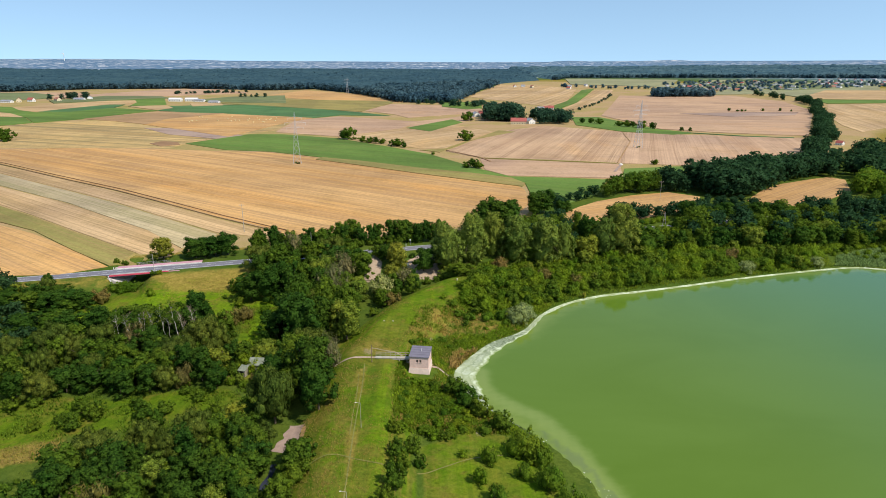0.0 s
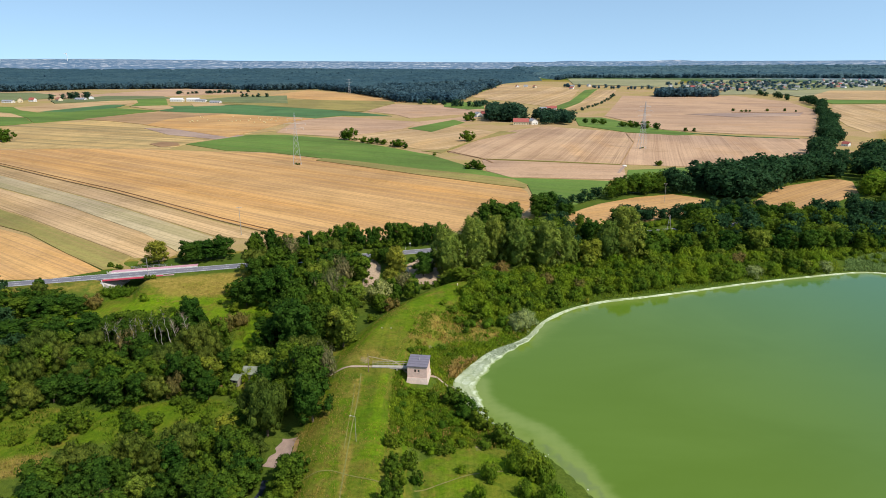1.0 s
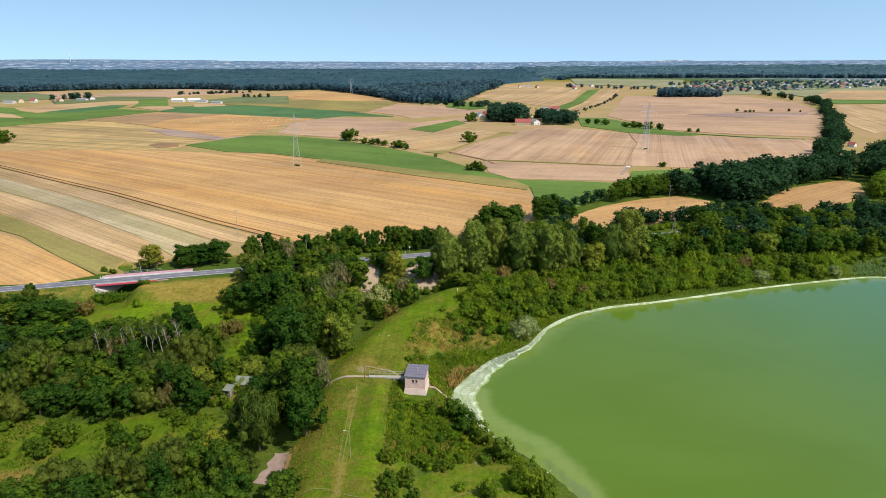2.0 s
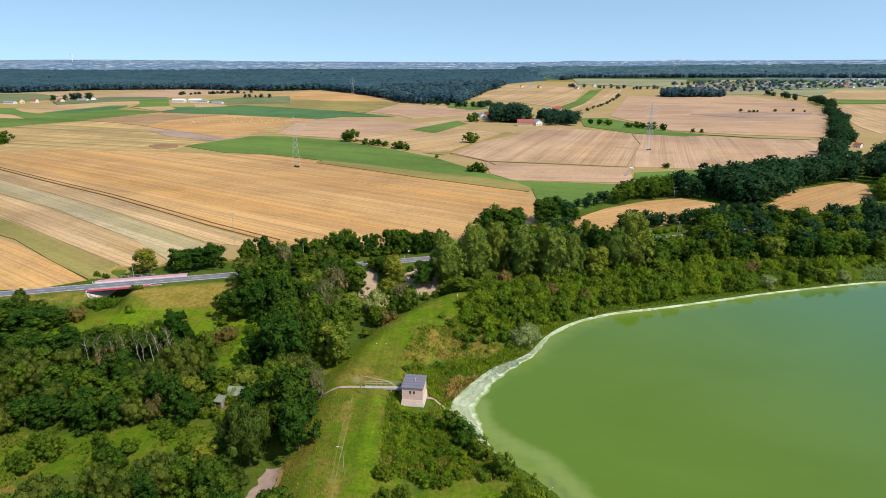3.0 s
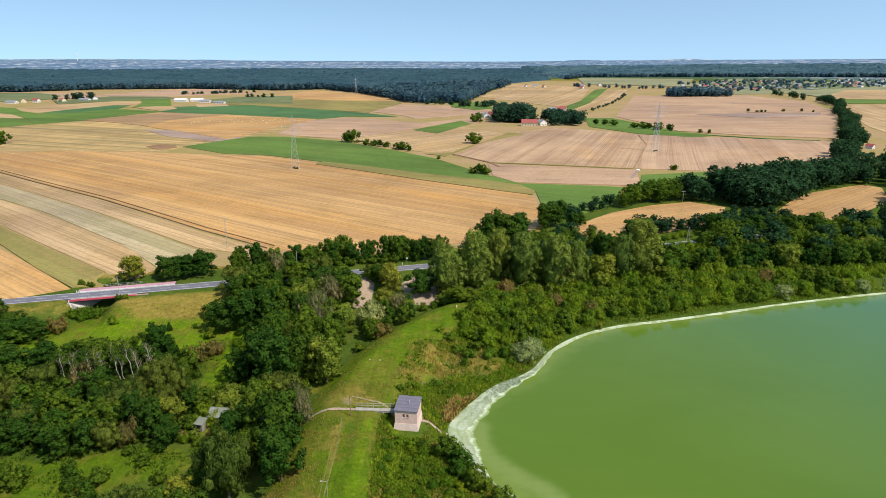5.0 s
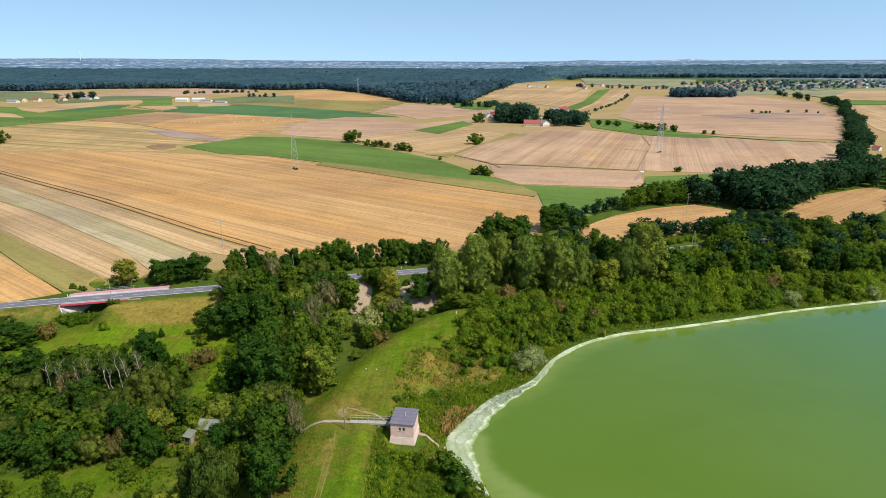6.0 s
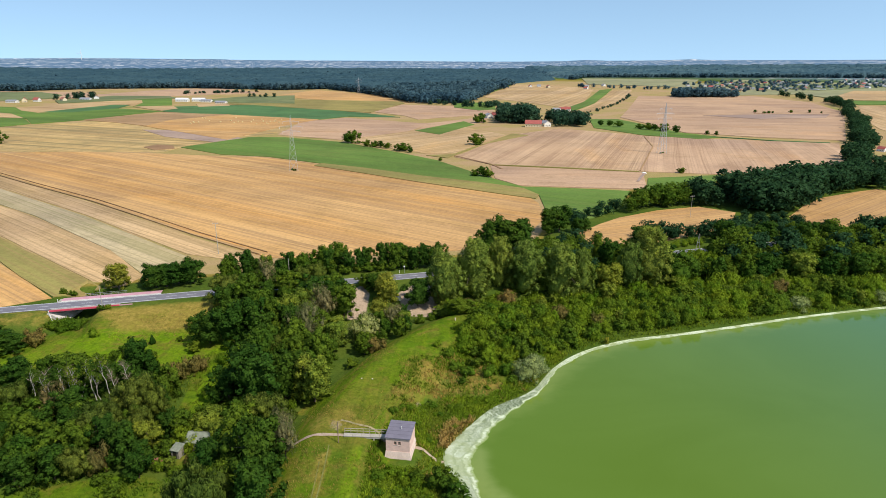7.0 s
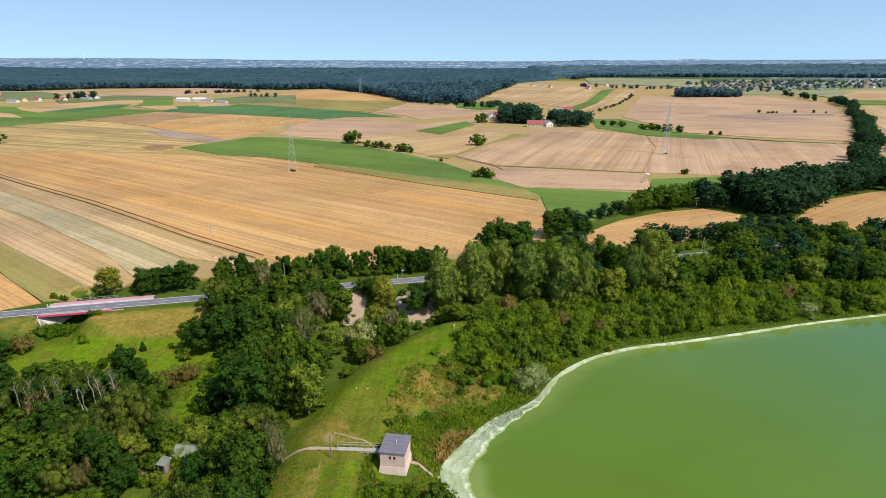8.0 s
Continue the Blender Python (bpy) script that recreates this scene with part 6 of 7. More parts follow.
edge += [(x, y, rng.uniform(13, 20), 1.0) for x, y in scatter([(-60, 1200), (10, 1212), (60, 1470), (150, 1940), (-200, 1700), (-180, 1470)], 19, rng)]
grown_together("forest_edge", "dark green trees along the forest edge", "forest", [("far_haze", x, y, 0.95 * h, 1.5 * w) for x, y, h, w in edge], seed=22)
grove = [(x, y, rng.uniform(14, 20), 1.1) for x, y in scatter([(463, 1395), (605, 1392), (600, 1450), (480, 1460)], 10, rng)]
farm = [(x, y, rng.uniform(16, 22), 1.0) for x, y in scatter([(58, 808), (98, 792), (108, 850), (96, 890), (62, 890)], 8.5, rng)]
farm += [(x, y, rng.uniform(11, 16), 1.0) for x, y in scatter([(120, 762), (156, 762), (165, 850), (118, 860)], 10, rng)]
farm += [(x, y, rng.uniform(8, 13), 1.1) for x, y in along([(14, 1090), (50, 1092), (72, 1150)], 9, rng, 5)]
farm += [(x, y, rng.uniform(9, 15), 1.1) for x, y in along([(-716, 1156), (-700, 1180), (-670, 1210)], 8, rng, 7)]
farm += [(x, y, rng.uniform(4, 8), 1.7) for x, y in along([(-590, 1390), (-470, 1500)], 8, rng, 8)]
farm += [(x, y, rng.uniform(5, 9), 1.1) for x, y in along([(-410, 1285), (-370, 1290)], 8, rng, 4)]
farm += [(x, y, rng.uniform(6, 11), 1.1) for x, y in along([(-40, 1150), (30, 1140)], 9, rng, 6)]
farm += [(x, y, rng.uniform(2, 4.5), 1.3) for x, y in along([(215, 1020), (265, 1130), (352, 1345), (400, 1500)], 11, rng, 2)]
grove += [(x, y, rng.uniform(7, 12), 1.1) for x, y in along([(330, 1800), (480, 1700), (600, 1720)], 16, rng, 12)]
grove += [(x, y, rng.uniform(5, 11), 1.3) for x, y in scatter([(640, 1600), (760, 1560), (1100, 1800), (1500, 1920), (1560, 2200), (900, 2250), (680, 1980)], 36, rng)]
grown_together("farm_trees", "dark green trees and hedges round the farms", "trees", [("far_farm", x, y, h, 1.1 * w) for x, y, h, w in farm], seed=21)
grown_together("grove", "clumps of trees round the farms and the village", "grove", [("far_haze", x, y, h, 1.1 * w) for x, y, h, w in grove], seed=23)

# ---- weeds and tall grass ----
def weeds(name, label, ring, per, lo, hi, leaf, seed, keep_off=None):
    """Tufts of standing blades over an area, each of crossed leaves."""
    r = np.random.default_rng(seed)
    pts = np.array(scatter(ring, per, r, 0.6))
    if keep_off is not None:
        pts = pts[keep_off(pts[:, 0], pts[:, 1])]
    k = len(pts)
    z = height(pts[:, 0], pts[:, 1])
    base = np.column_stack([pts, z - 0.05])
    vs, n_blades = [], 6
    for b in range(n_blades):
        a = r.uniform(0, 6.28, k)
        h = r.uniform(lo, hi, k)
        w = h * r.uniform(0.14, 0.32, k)
        side = np.column_stack([np.cos(a), np.sin(a), np.zeros(k)])
        out = np.column_stack([-np.sin(a), np.cos(a), np.zeros(k)]) * (h * r.uniform(0.2, 0.9, k))[:, None]
        foot = base + r.normal(size=(k, 3)) * [0.22, 0.22, 0]
        up = np.column_stack([np.zeros(k), np.zeros(k), h])
        vs.append(np.stack([foot - side * (w / 2)[:, None], foot + side * (w / 2)[:, None], foot + up + out + side * (w * 0.3)[:, None], foot + up * 0.9 + out - side * (w * 0.4)[:, None]], 1))
    v = np.concatenate(vs).reshape(-1, 3)
    f = np.arange(len(v)).reshape(-1, 4)
    q = v.reshape(-1, 4, 3)
    down = np.cross(q[:, 1] - q[:, 0], q[:, 3] - q[:, 0])[:, 2] < 0
    f[down] = f[down][:, ::-1]
    up = np.tile([0.0, 0.0, 1.0], (len(v), 1)) + np.repeat(r.normal(size=(len(v) // 4, 3)) * 0.35, 4, axis=0)
    ob = new(name, mesh_of(name, v, f, [leaf], normals=up / np.linalg.norm(up, axis=1)[:, None]))
    tagged(ob, label, "weeds", kind="stuff")


def bank_green(x, y):
    ring = np.array([(-9, 181), (-12, 167), (-8, 163), (1, 170), (11, 172), (17, 180), (8, 186), (-2, 180)], float)
    return (shore_distance(x, y) > 0.8) & ~inside(x, y, ring)


def dry_land(x, y):
    return shore_distance(x, y) > 0.8


BANK = [(-14, 118), (-15, 143), (-8, 170), (0, 190), (10, 204), (28, 200), (34, 196), (24, 176), (10, 163), (2, 152), (0, 146), (4, 138), (12, 126), (16, 120)]
DRY_BANK = [(-9.5, 183), (-12.5, 169), (-12, 162.5), (-8, 164), (-6, 170), (1, 170.5), (11, 172.5), (16, 177), (14, 180), (2, 178), (-2, 185)]


SILL_PATH = np.array([(-6.3, 147.8), (-4.2, 147.0), (-2, 146.6), (1.0, 146.2)])


def patchy(size, lo, hi, seed, also=None):
    """Keeps what grows in loose patches of a size, on dry land."""
    def keep_(x, y):
        k = np.array([0.5 + 0.5 * noise.noise((a / size, b / size, seed)) + 0.18 * noise.noise((3 * a / size, 3 * b / size, seed)) for a, b in zip(x, y)])
        ok = (k > lo) & (k < hi) & (shore_distance(x, y) > 0.8) & (line_distance(x, y, SILL_PATH) > 0.8) & (np.hypot(x + 8.7, y - 145.6) > 4.6)
        return ok & also(x, y) if also else ok
    return keep_


weeds("tall_weeds", "tall green weeds between the dam and the lake", BANK, 0.5, 0.35, 0.9, LEAF["shrub"], 1, patchy(6, 0.54, 0.90, 1.5, bank_green))
weeds("tall_weeds", "yellow-green weeds between the dam and the lake", BANK, 0.45, 0.3, 0.7, LEAF["weed"], 21, patchy(6, 0.10, 0.60, 1.5, bank_green))
weeds("dry_weeds", "dry brown weeds on the lake bank", DRY_BANK, 0.7, 0.2, 0.55, LEAF["straw"], 2, patchy(3, 0.52, 0.9, 4.1))
weeds("dry_weeds", "scattered dry weeds between the dam and the lake", BANK, 0.6, 0.3, 0.7, LEAF["straw"], 22, patchy(5, 0.55, 0.70, 6.5))
weeds("tall_weeds", "green weeds growing through the dry bank", DRY_BANK, 0.55, 0.25, 0.7, LEAF["weed"], 23, patchy(3, 0.10, 0.52, 4.1))
weeds("reeds", "tuft of dry reeds at the water edge", [(-1, 150.5), (-0.5, 156), (1.2, 160), (6.5, 163), (6.4, 158), (3, 154), (1, 151)], 0.4, 0.6, 1.3, LEAF["straw"], 11, patchy(4, 0.35, 0.75, 2.5))
DAM_SLOPE = [(-34, 86), (-34, 146), (-30, 170), (-18, 192), (0, 208), (12, 212), (10, 202), (-4, 186), (-13, 150), (-13, 86)]
weeds("grass", "rough grass along the dam", DAM_SLOPE, 0.55, 0.10, 0.28, LEAF["weed"], 3, patchy(5, 0.30, 0.62, 4.5))
weeds("grass", "yellowed grass tufts along the dam", DAM_SLOPE, 0.8, 0.12, 0.30, LEAF["straw"], 31, patchy(9, 0.52, 0.9, 8.5))
weeds("grass", "dry grass tufts on the slope of the dam", [(-35, 88), (-35, 146), (-24, 146), (-22.5, 120), (-22.5, 88)], 0.7, 0.15, 0.42, LEAF["straw"], 8, patchy(3, 0.48, 0.9, 5.5))
MEADOW = [(-127, 180), (-118, 205), (-70, 220), (-48, 216), (-50, 180), (-80, 176)]
weeds("meadow_grass", "tall meadow grass below the road", MEADOW, 0.7, 0.12, 0.30, LEAF["weed"], 4, patchy(8, 0.25, 0.60, 7.5))
weeds("meadow_grass", "dry meadow grass below the road", [(-110, 203), (-70, 217), (-55, 215), (-58, 200), (-90, 196)], 0.7, 0.15, 0.40, LEAF["straw"], 9, patchy(6, 0.40, 0.9, 9.5))
weeds("meadow_grass", "rank grass in the glade", [(-66, 153), (-70, 178), (-66, 192), (-56, 192), (-54, 176), (-52, 152)], 0.7, 0.25, 0.6, LEAF["weed"], 43, patchy(5, 0.30, 0.66, 6.1))
weeds("meadow_grass", "tall meadow grass in the clearing", [(-120, 98), (-118, 134), (-40, 140), (-38, 118), (-60, 112), (-76, 98)], 0.75, 0.12, 0.32, LEAF["weed"], 5, patchy(6, 0.30, 0.70, 3.3))
weeds("meadow_weeds", "rank green weeds in the clearing", [(-112, 106), (-112, 134), (-44, 139), (-42, 120), (-60, 114), (-80, 108)], 0.8, 0.35, 0.8, LEAF["lush"], 42, patchy(5, 0.58, 0.9, 5.2))
weeds("dry_grass", "straw-coloured dry grass in the clearing", [(-108, 108), (-97, 113.5), (-85.4, 117), (-83, 113), (-86.5, 109), (-104, 105)], 0.6, 0.2, 0.5, LEAF["straw"], 6)
weeds("shore_weeds", "green weeds along the lake shore", [(20, 178), (30, 190), (40, 200), (54, 207), (70, 212), (110, 225), (156, 237), (160, 248), (66, 236), (24, 204)], 0.8, 0.3, 0.9, LEAF["weed"], 7, dry_land)
weeds("reed_bed", "pale green bed of reeds at the end of the lake", [(158, 238), (180, 236), (225, 228), (262, 240), (240, 264), (185, 258), (164, 248)], 0.62, 0.5, 1.1, LEAF["reed"], 12, dry_land)

# ---- sluice house, footbridge, poles ----
def sluice_house():
    hut = thing("sluice_house", -8.7, 146.6, 2.0, -7, "small pinkish plastered sluice house with a flat grey roof", "hut")
    w, d, h = 2.45, 2.75, 5.3
    for name, a, b in (("wall", (-w, -d, 1.6), (-0.75, -d + 0.3, h)), ("wall", (-0.25, -d, 1.6), (0.1, -d + 0.3, h)), ("wall", (0.6, -d, 1.6), (w, -d + 0.3, h)),
                       ("wall", (-0.75, -d, 1.6), (-0.25, -d + 0.3, 3.75)), ("wall", (0.1, -d, 1.6), (0.6, -d + 0.3, 3.75)),
                       ("lintel", (-0.75, -d, 4.55), (-0.25, -d + 0.3, h)), ("lintel", (0.1, -d, 4.55), (0.6, -d + 0.3, h)),
                       ("wall", (-w, d - 0.3, 1.6), (w, d, h)), ("wall", (w - 0.3, -d + 0.3, 1.6), (w, d - 0.3, h)),
                       ("wall", (-w, -d + 0.3, 1.6), (-w + 0.3, 0.3, h)), ("wall", (-w, 1.3, 1.6), (-w + 0.3, d - 0.3, h)), ("lintel", (-w, 0.3, 4.9), (-w + 0.3, 1.3, h))):
        part(name, boxed(a, b), PLASTER, hut)
    for x in (-0.5, 0.35):
        frame_ = part("window", boxed((x - 0.24, -d + 0.16, 3.76), (x + 0.24, -d + 0.22, 4.54)), BLACK, hut, "small dark window")
        part("glazing_bar", boxed((x - 0.02, -d + 0.12, 3.77), (x + 0.02, -d + 0.155, 4.53)), WOOD, frame_)
        part("sill", boxed((x - 0.32, -d - 0.06, 3.66), (x + 0.32, -d - 0.003, 3.75)), CONCRETE, frame_)
    door = part("door", boxed((-w + 0.1, 0.31, 2.95), (-w + 0.16, 1.29, 4.89)), WOOD, hut, "weathered wooden door")
    part("handle", barred((-w + 0.04, 1.15, 3.9), (-w + 0.1, 1.15, 3.9), 0.03), STEEL, door)
    bm = bmesh.new()
    lo = [(-w - 0.6, -d - 0.7, -1.2), (w + 0.6, -d - 0.7, -1.2), (w + 0.6, d + 0.4, -1.2), (-w - 0.6, d + 0.4, -1.2)]
    hi = [(-w - 0.06, -d - 0.06, 2.25), (w + 0.06, -d - 0.06, 2.25), (w + 0.06, d + 0.06, 2.25), (-w - 0.06, d + 0.06, 2.25)]
    a, b = [bm.verts.new(v) for v in lo], [bm.verts.new(v) for v in hi]
    bm.faces.new(a[::-1]), bm.faces.new(b)
    for i in range(4):
        bm.faces.new((a[i], a[(i + 1) % 4], b[(i + 1) % 4], b[i]))
    part("plinth", bm, PLINTH, hut, "flared concrete plinth")
    roof = part("roof", shell(bmesh.new(), [(-w - 0.18, -d - 0.22, h + 0.22), (w + 0.18, -d - 0.22, h + 0.22), (w + 0.18, d + 0.2, h + 0.5), (-w - 0.18, d + 0.2, h + 0.5)], 0.2), ROOF_FELT, hut, "grey felted slab roof")
    part("vent", barred((0.2, 0.2, h + 0.3), (0.2, 0.2, h + 1.0), 0.09), PALE_CONCRETE, roof)
    for y in (-1.7, -0.5, 0.7, 1.9):
        part("seam", boxed((-w - 0.18, y - 0.03, h + 0.36 + 0.0445 * y), (w + 0.18, y + 0.03, h + 0.395 + 0.0445 * y)), ROOF_FELT, roof)


sluice_house()


def footbridge():
    """A concrete plank bridge from the dam's crest to the sluice house, railed on one side."""
    deck = thing("footbridge", -25.3, 148.0, 5.45, -2.0, "narrow concrete footbridge with a wooden railing", "footbridge")
    for k in range(5):
        part("deck_slab", boxed((4.62 + 1.88 * k, -0.55, -0.18), (4.62 + 1.88 * k + 1.84, 0.55, 0.0), 0.02), CONCRETE, deck)
    for y in (-0.4, 0.4):
        part("beam", boxed((4.7, y - 0.1, -0.5), (14, y + 0.1, -0.185)), CONCRETE, deck)
    for k in range(8):
        part("post", boxed((4.7 + 1.3 * k, 0.44, 0.003), (4.79 + 1.3 * k, 0.52, 1.1)), WOOD, deck)
    for z in (0.55, 1.1):
        part("rail", boxed((4.65, 0.42, z), (13.95, 0.54, z + 0.08)), WOOD, deck)
    for x in (7.5, 11):
        part("pier", boxed((x - 0.15, -0.5, -4.2), (x + 0.15, 0.5, -0.51)), CONCRETE, deck)


footbridge()


def pole(name, label, category, x, y, h, r, material, head=""):
    ob = thing(name, x, y, ground_at(x, y), 10, label, category, "poles")
    part("shaft", barred((0, 0, -0.5), (0, 0, h), r, r * 0.6, 8), material, ob)
    if head == "lamp":
        arm = part("arm", barred((0, 0, h - 0.1), (-0.9, 0.1, h + 0.15), 0.04), material, ob)
        part("lamp_head", boxed((-1.15, 0.02, h + 0.08), (-0.75, 0.18, h + 0.17), 0.03), PALE_CONCRETE, arm)
    if head == "bar":
        arm = part("crossarm", boxed((-1.1, -0.06, h - 0.5), (1.1, 0.06, h - 0.36)), material, ob)
        for k in (-1, 0, 1):
            part("insulator", barred((k, 0, h - 0.36), (k, 0, h - 0.1), 0.06, 0.04), PALE_CONCRETE, arm)
    return ob


pole("lamp_post", "slim pale lamp post on the grassy dam", "lamp post", -20.4, 115.6, 6.0, 0.055, CONCRETE, "lamp")
pole("lamp_post", "slim pale lamp post on the grassy dam", "lamp post", -19.2, 87.6, 6.2, 0.06, CONCRETE, "lamp")
pole("wooden_pole", "bare wooden pole beside the footbridge", "pole", -21.3, 145.2, 5.0, 0.11, TWIGS)
pole("utility_pole", "tall grey utility pole standing in stubble", "pole", -92, 268, 13, 0.16, CONCRETE, "bar")
pole("utility_pole", "tall grey utility pole beside the bridge", "pole", -107, 211.5, 8, 0.12, CONCRETE)
pole("utility_pole", "tall grey utility pole among trees", "pole", -55, 236, 9, 0.12, CONCRETE)
pole("utility_pole", "tall grey utility pole in the wheat", "pole", 118, 334, 11, 0.10, CONCRETE, "bar")
mast = thing("pole_frame", 100, 276, ground_at(100, 276), 10, "grey A-shaped utility pole by the road", "pole", "poles")
for dx in (-1.0, 1.0):
    part("leg", barred((dx, 0, -0.5), (0.1 * dx, 0, 7.6), 0.12, 0.08, 8), CONCRETE, mast)
part("brace", barred((-0.56, 0, 4.0), (0.56, 0, 4.0), 0.05), STEEL, mast)


def pylon(x, y, h, turn, k=1.0, group="pylons"):
    """A lattice mast: four legs, cross bracing by panels, three pairs of arms."""
    top = thing("pylon", x, y, ground_at(x, y), turn, "grey steel lattice power pylon standing in a field", "pylon", group)
    half = lambda z: 2.9 - 2.45 * min(1, z / (h * 0.8))
    for sx in (-1, 1):
        for sy in (-1, 1):
            bm = bmesh.new()
            strut(bm, (sx * half(0), sy * half(0), -0.5), (sx * half(h * 0.8), sy * half(h * 0.8), h * 0.8), 0.13 * k, 0.09 * k, 4)
            strut(bm, (sx * half(h * 0.8), sy * half(h * 0.8), h * 0.8), (sx * 0.12, sy * 0.12, h), 0.09 * k, 0.06 * k, 4)
            part("leg", bm, STEEL, top)
    z = 0.0
    while z < h * 0.92:
        n = z + max(1.5, 2.2 * half(z))
        bm = bmesh.new()
        a, b = half(z), half(n)
        for p, q in (((-1, -1), (1, -1)), ((1, -1), (1, 1)), ((1, 1), (-1, 1)), ((-1, 1), (-1, -1))):
            strut(bm, (p[0] * a, p[1] * a, z), (q[0] * b, q[1] * b, n), 0.05 * k, None, 4)
            strut(bm, (q[0] * a, q[1] * a, z), (p[0] * b, p[1] * b, n), 0.05 * k, None, 4)
        part("bracing", bm, STEEL, top)
        z = n
    for z, reach in ((h * 0.70, 6.0), (h * 0.79, 7.6), (h * 0.88, 5.2)):
        for s in (-1, 1):
            bm = bmesh.new()
            strut(bm, (0.4 * s, 0.3, z), (reach * s, 0, z + 0.2), 0.06 * k, None, 4)
            strut(bm, (0.4 * s, -0.3, z), (reach * s, 0, z + 0.2), 0.06 * k, None, 4)
            strut(bm, (0.3 * s, 0, z + 1.3), (reach * s, 0, z + 0.25), 0.05 * k, None, 4)
            arm = part("crossarm", bm, STEEL, top)
            part("insulator", barred((reach * s, 0, z + 0.15), (reach * s, 0, z - 1.3), 0.08, 0.08), PALE_CONCRETE, arm)


pylon(-111, 460, 38, 15, 0.8)
pylon(172, 549, 41, 12, 1.0)
pylon(-221, 1472, 36, 5)


# ---- road and bridge ----
def ribbon(x0, x1, lo, hi, z, n=120):
    """A strip that follows the road between two offsets from its middle."""
    bm = bmesh.new()
    xs = np.linspace(x0, x1, n)
    rows = [[bm.verts.new((x - 0.27 * o, float(road_y(x)) + o, zz)) for o, zz in ((lo, z - 0.5), (lo, z), (hi, z), (hi, z - 0.5))] for x in xs]
    for a, b in zip(rows, rows[1:]):
        for j in range(3):
            bm.faces.new((a[j], b[j], b[j + 1], a[j + 1]))
    return bm


road = tagged(part("road", ribbon(-330, 330, -2.6, 2.6, 6.12), ASPHALT), "grey two-lane asphalt road on a low embankment", "road", kind="structure")
for lo, hi in ((-2.45, -2.25), (2.25, 2.45)):
    part("edge_line", ribbon(-330, 330, lo, hi, 6.128), ROAD_PAINT, road)
for k in range(60):
    x = -200 + 6.0 * k
    part("centre_dash", ribbon(x, x + 3, -0.06, 0.06, 6.128, 4), ROAD_PAINT, road)


def road_bridge():
    """A short girder bridge with red side beams and rails, and a brick-red footway on its far side."""
    x0, x1 = -123.5, -104.5
    mid = thing("road_bridge", -112, float(road_y(-112)), 0, 0, "low road bridge with red side girders and pale abutments", "bridge")

    def span(name, bm, material, label="", parent=None):
        ob = part(name, bm, material, None, label)
        ob.data.transform(Matrix.Translation(-mid.location))
        ob.parent = parent or mid
        return ob

    span("deck", ribbon(x0, x1, -4.0, 5.75, 6.05, 20), CONCRETE)
    span("footway", ribbon(x0 + 1, x1 + 10.5, 3.1, 5.6, 6.3, 34), PINK_PAVING, "brick-red footway")
    span("kerb", ribbon(x0 + 1, x1 + 10.5, 2.9, 3.08, 6.32, 34), PALE_CONCRETE)
    span("girder", ribbon(x0, x1, -4.4, -4.02, 6.3, 20), RED_PAINT, "red side girder")
    span("parapet", ribbon(x1, x1 + 3.6, -4.35, -4.02, 6.2, 8), PINK_PAVING, "faded pink parapet")
    span("bearing_block", boxed((x1 - 1.0, float(road_y(x1)) - 5.0, 3.4), (x1 + 0.8, float(road_y(x1)) - 4.42, 5.4)), PALE_CONCRETE)
    for off in (5.9,):
        for k in range(7):
            x = x0 + 7 + 2 * k
            y = float(road_y(x)) + off
            span("rail_post", boxed((x - 0.025, y - 0.025, 6.05), (x + 0.025, y + 0.025, 7.1)), STEEL)
        for z in (6.6, 7.1):
            bm = ribbon(x0 + 7, x1 + 0.1, off - 0.025, off + 0.025, z + 0.05, 12)
            for v in bm.verts:
                v.co.z = z if v.co.z < z else v.co.z
            span("handrail", bm, STEEL)
    for x, lean in ((x0 + 0.6, 1), (x1 - 0.6, -1)):
        y = float(road_y(x))
        bm = bmesh.new()
        ring = [(x, y - 4.4, 5.5), (x, y + 5.6, 5.5), (x + (5 if lean > 0 else 2.2) * lean, y + 5.6, 2.6), (x + (5 if lean > 0 else 2.2) * lean, y - 4.4, 2.6)]
        top = [bm.verts.new(c) for c in ring]
        low = [bm.verts.new((c[0] - 1.2 * lean, c[1], c[2] - 1.2)) for c in ring]
        bm.faces.new(top), bm.faces.new(low[::-1])
        for i in range(4):
            bm.faces.new((top[i], top[(i + 1) % 4], low[(i + 1) % 4], low[i]))
        bmesh.ops.recalc_face_normals(bm, faces=bm.faces)
        span("abutment", bm, WING_CONCRETE, "pale sloping concrete abutment")
    span("wing_wall", barred((-123.2, 210.0, 5.75), (-121.0, 207.6, 3.6), 0.2, 0.2, 4), PALE_CONCRETE, "pale concrete wing wall")


road_bridge()
for x, off, h in ((-125, 4.5, 1.0), (-18, 4.4, 1.0), (-60, 4.4, 1.0)):
    y = float(road_y(x)) + off
    post = thing("marker_post", x, y, ground_at(x, y), 0, "white roadside marker post in grass", "marker post", "marker posts")
    part("shaft", boxed((-0.1, -0.1, -0.2), (0.1, 0.1, h), 0.02), WHITE_WALL, post)
    part("band", boxed((-0.105, -0.105, h - 0.3), (0.105, 0.105, h - 0.15)), BLACK, post)


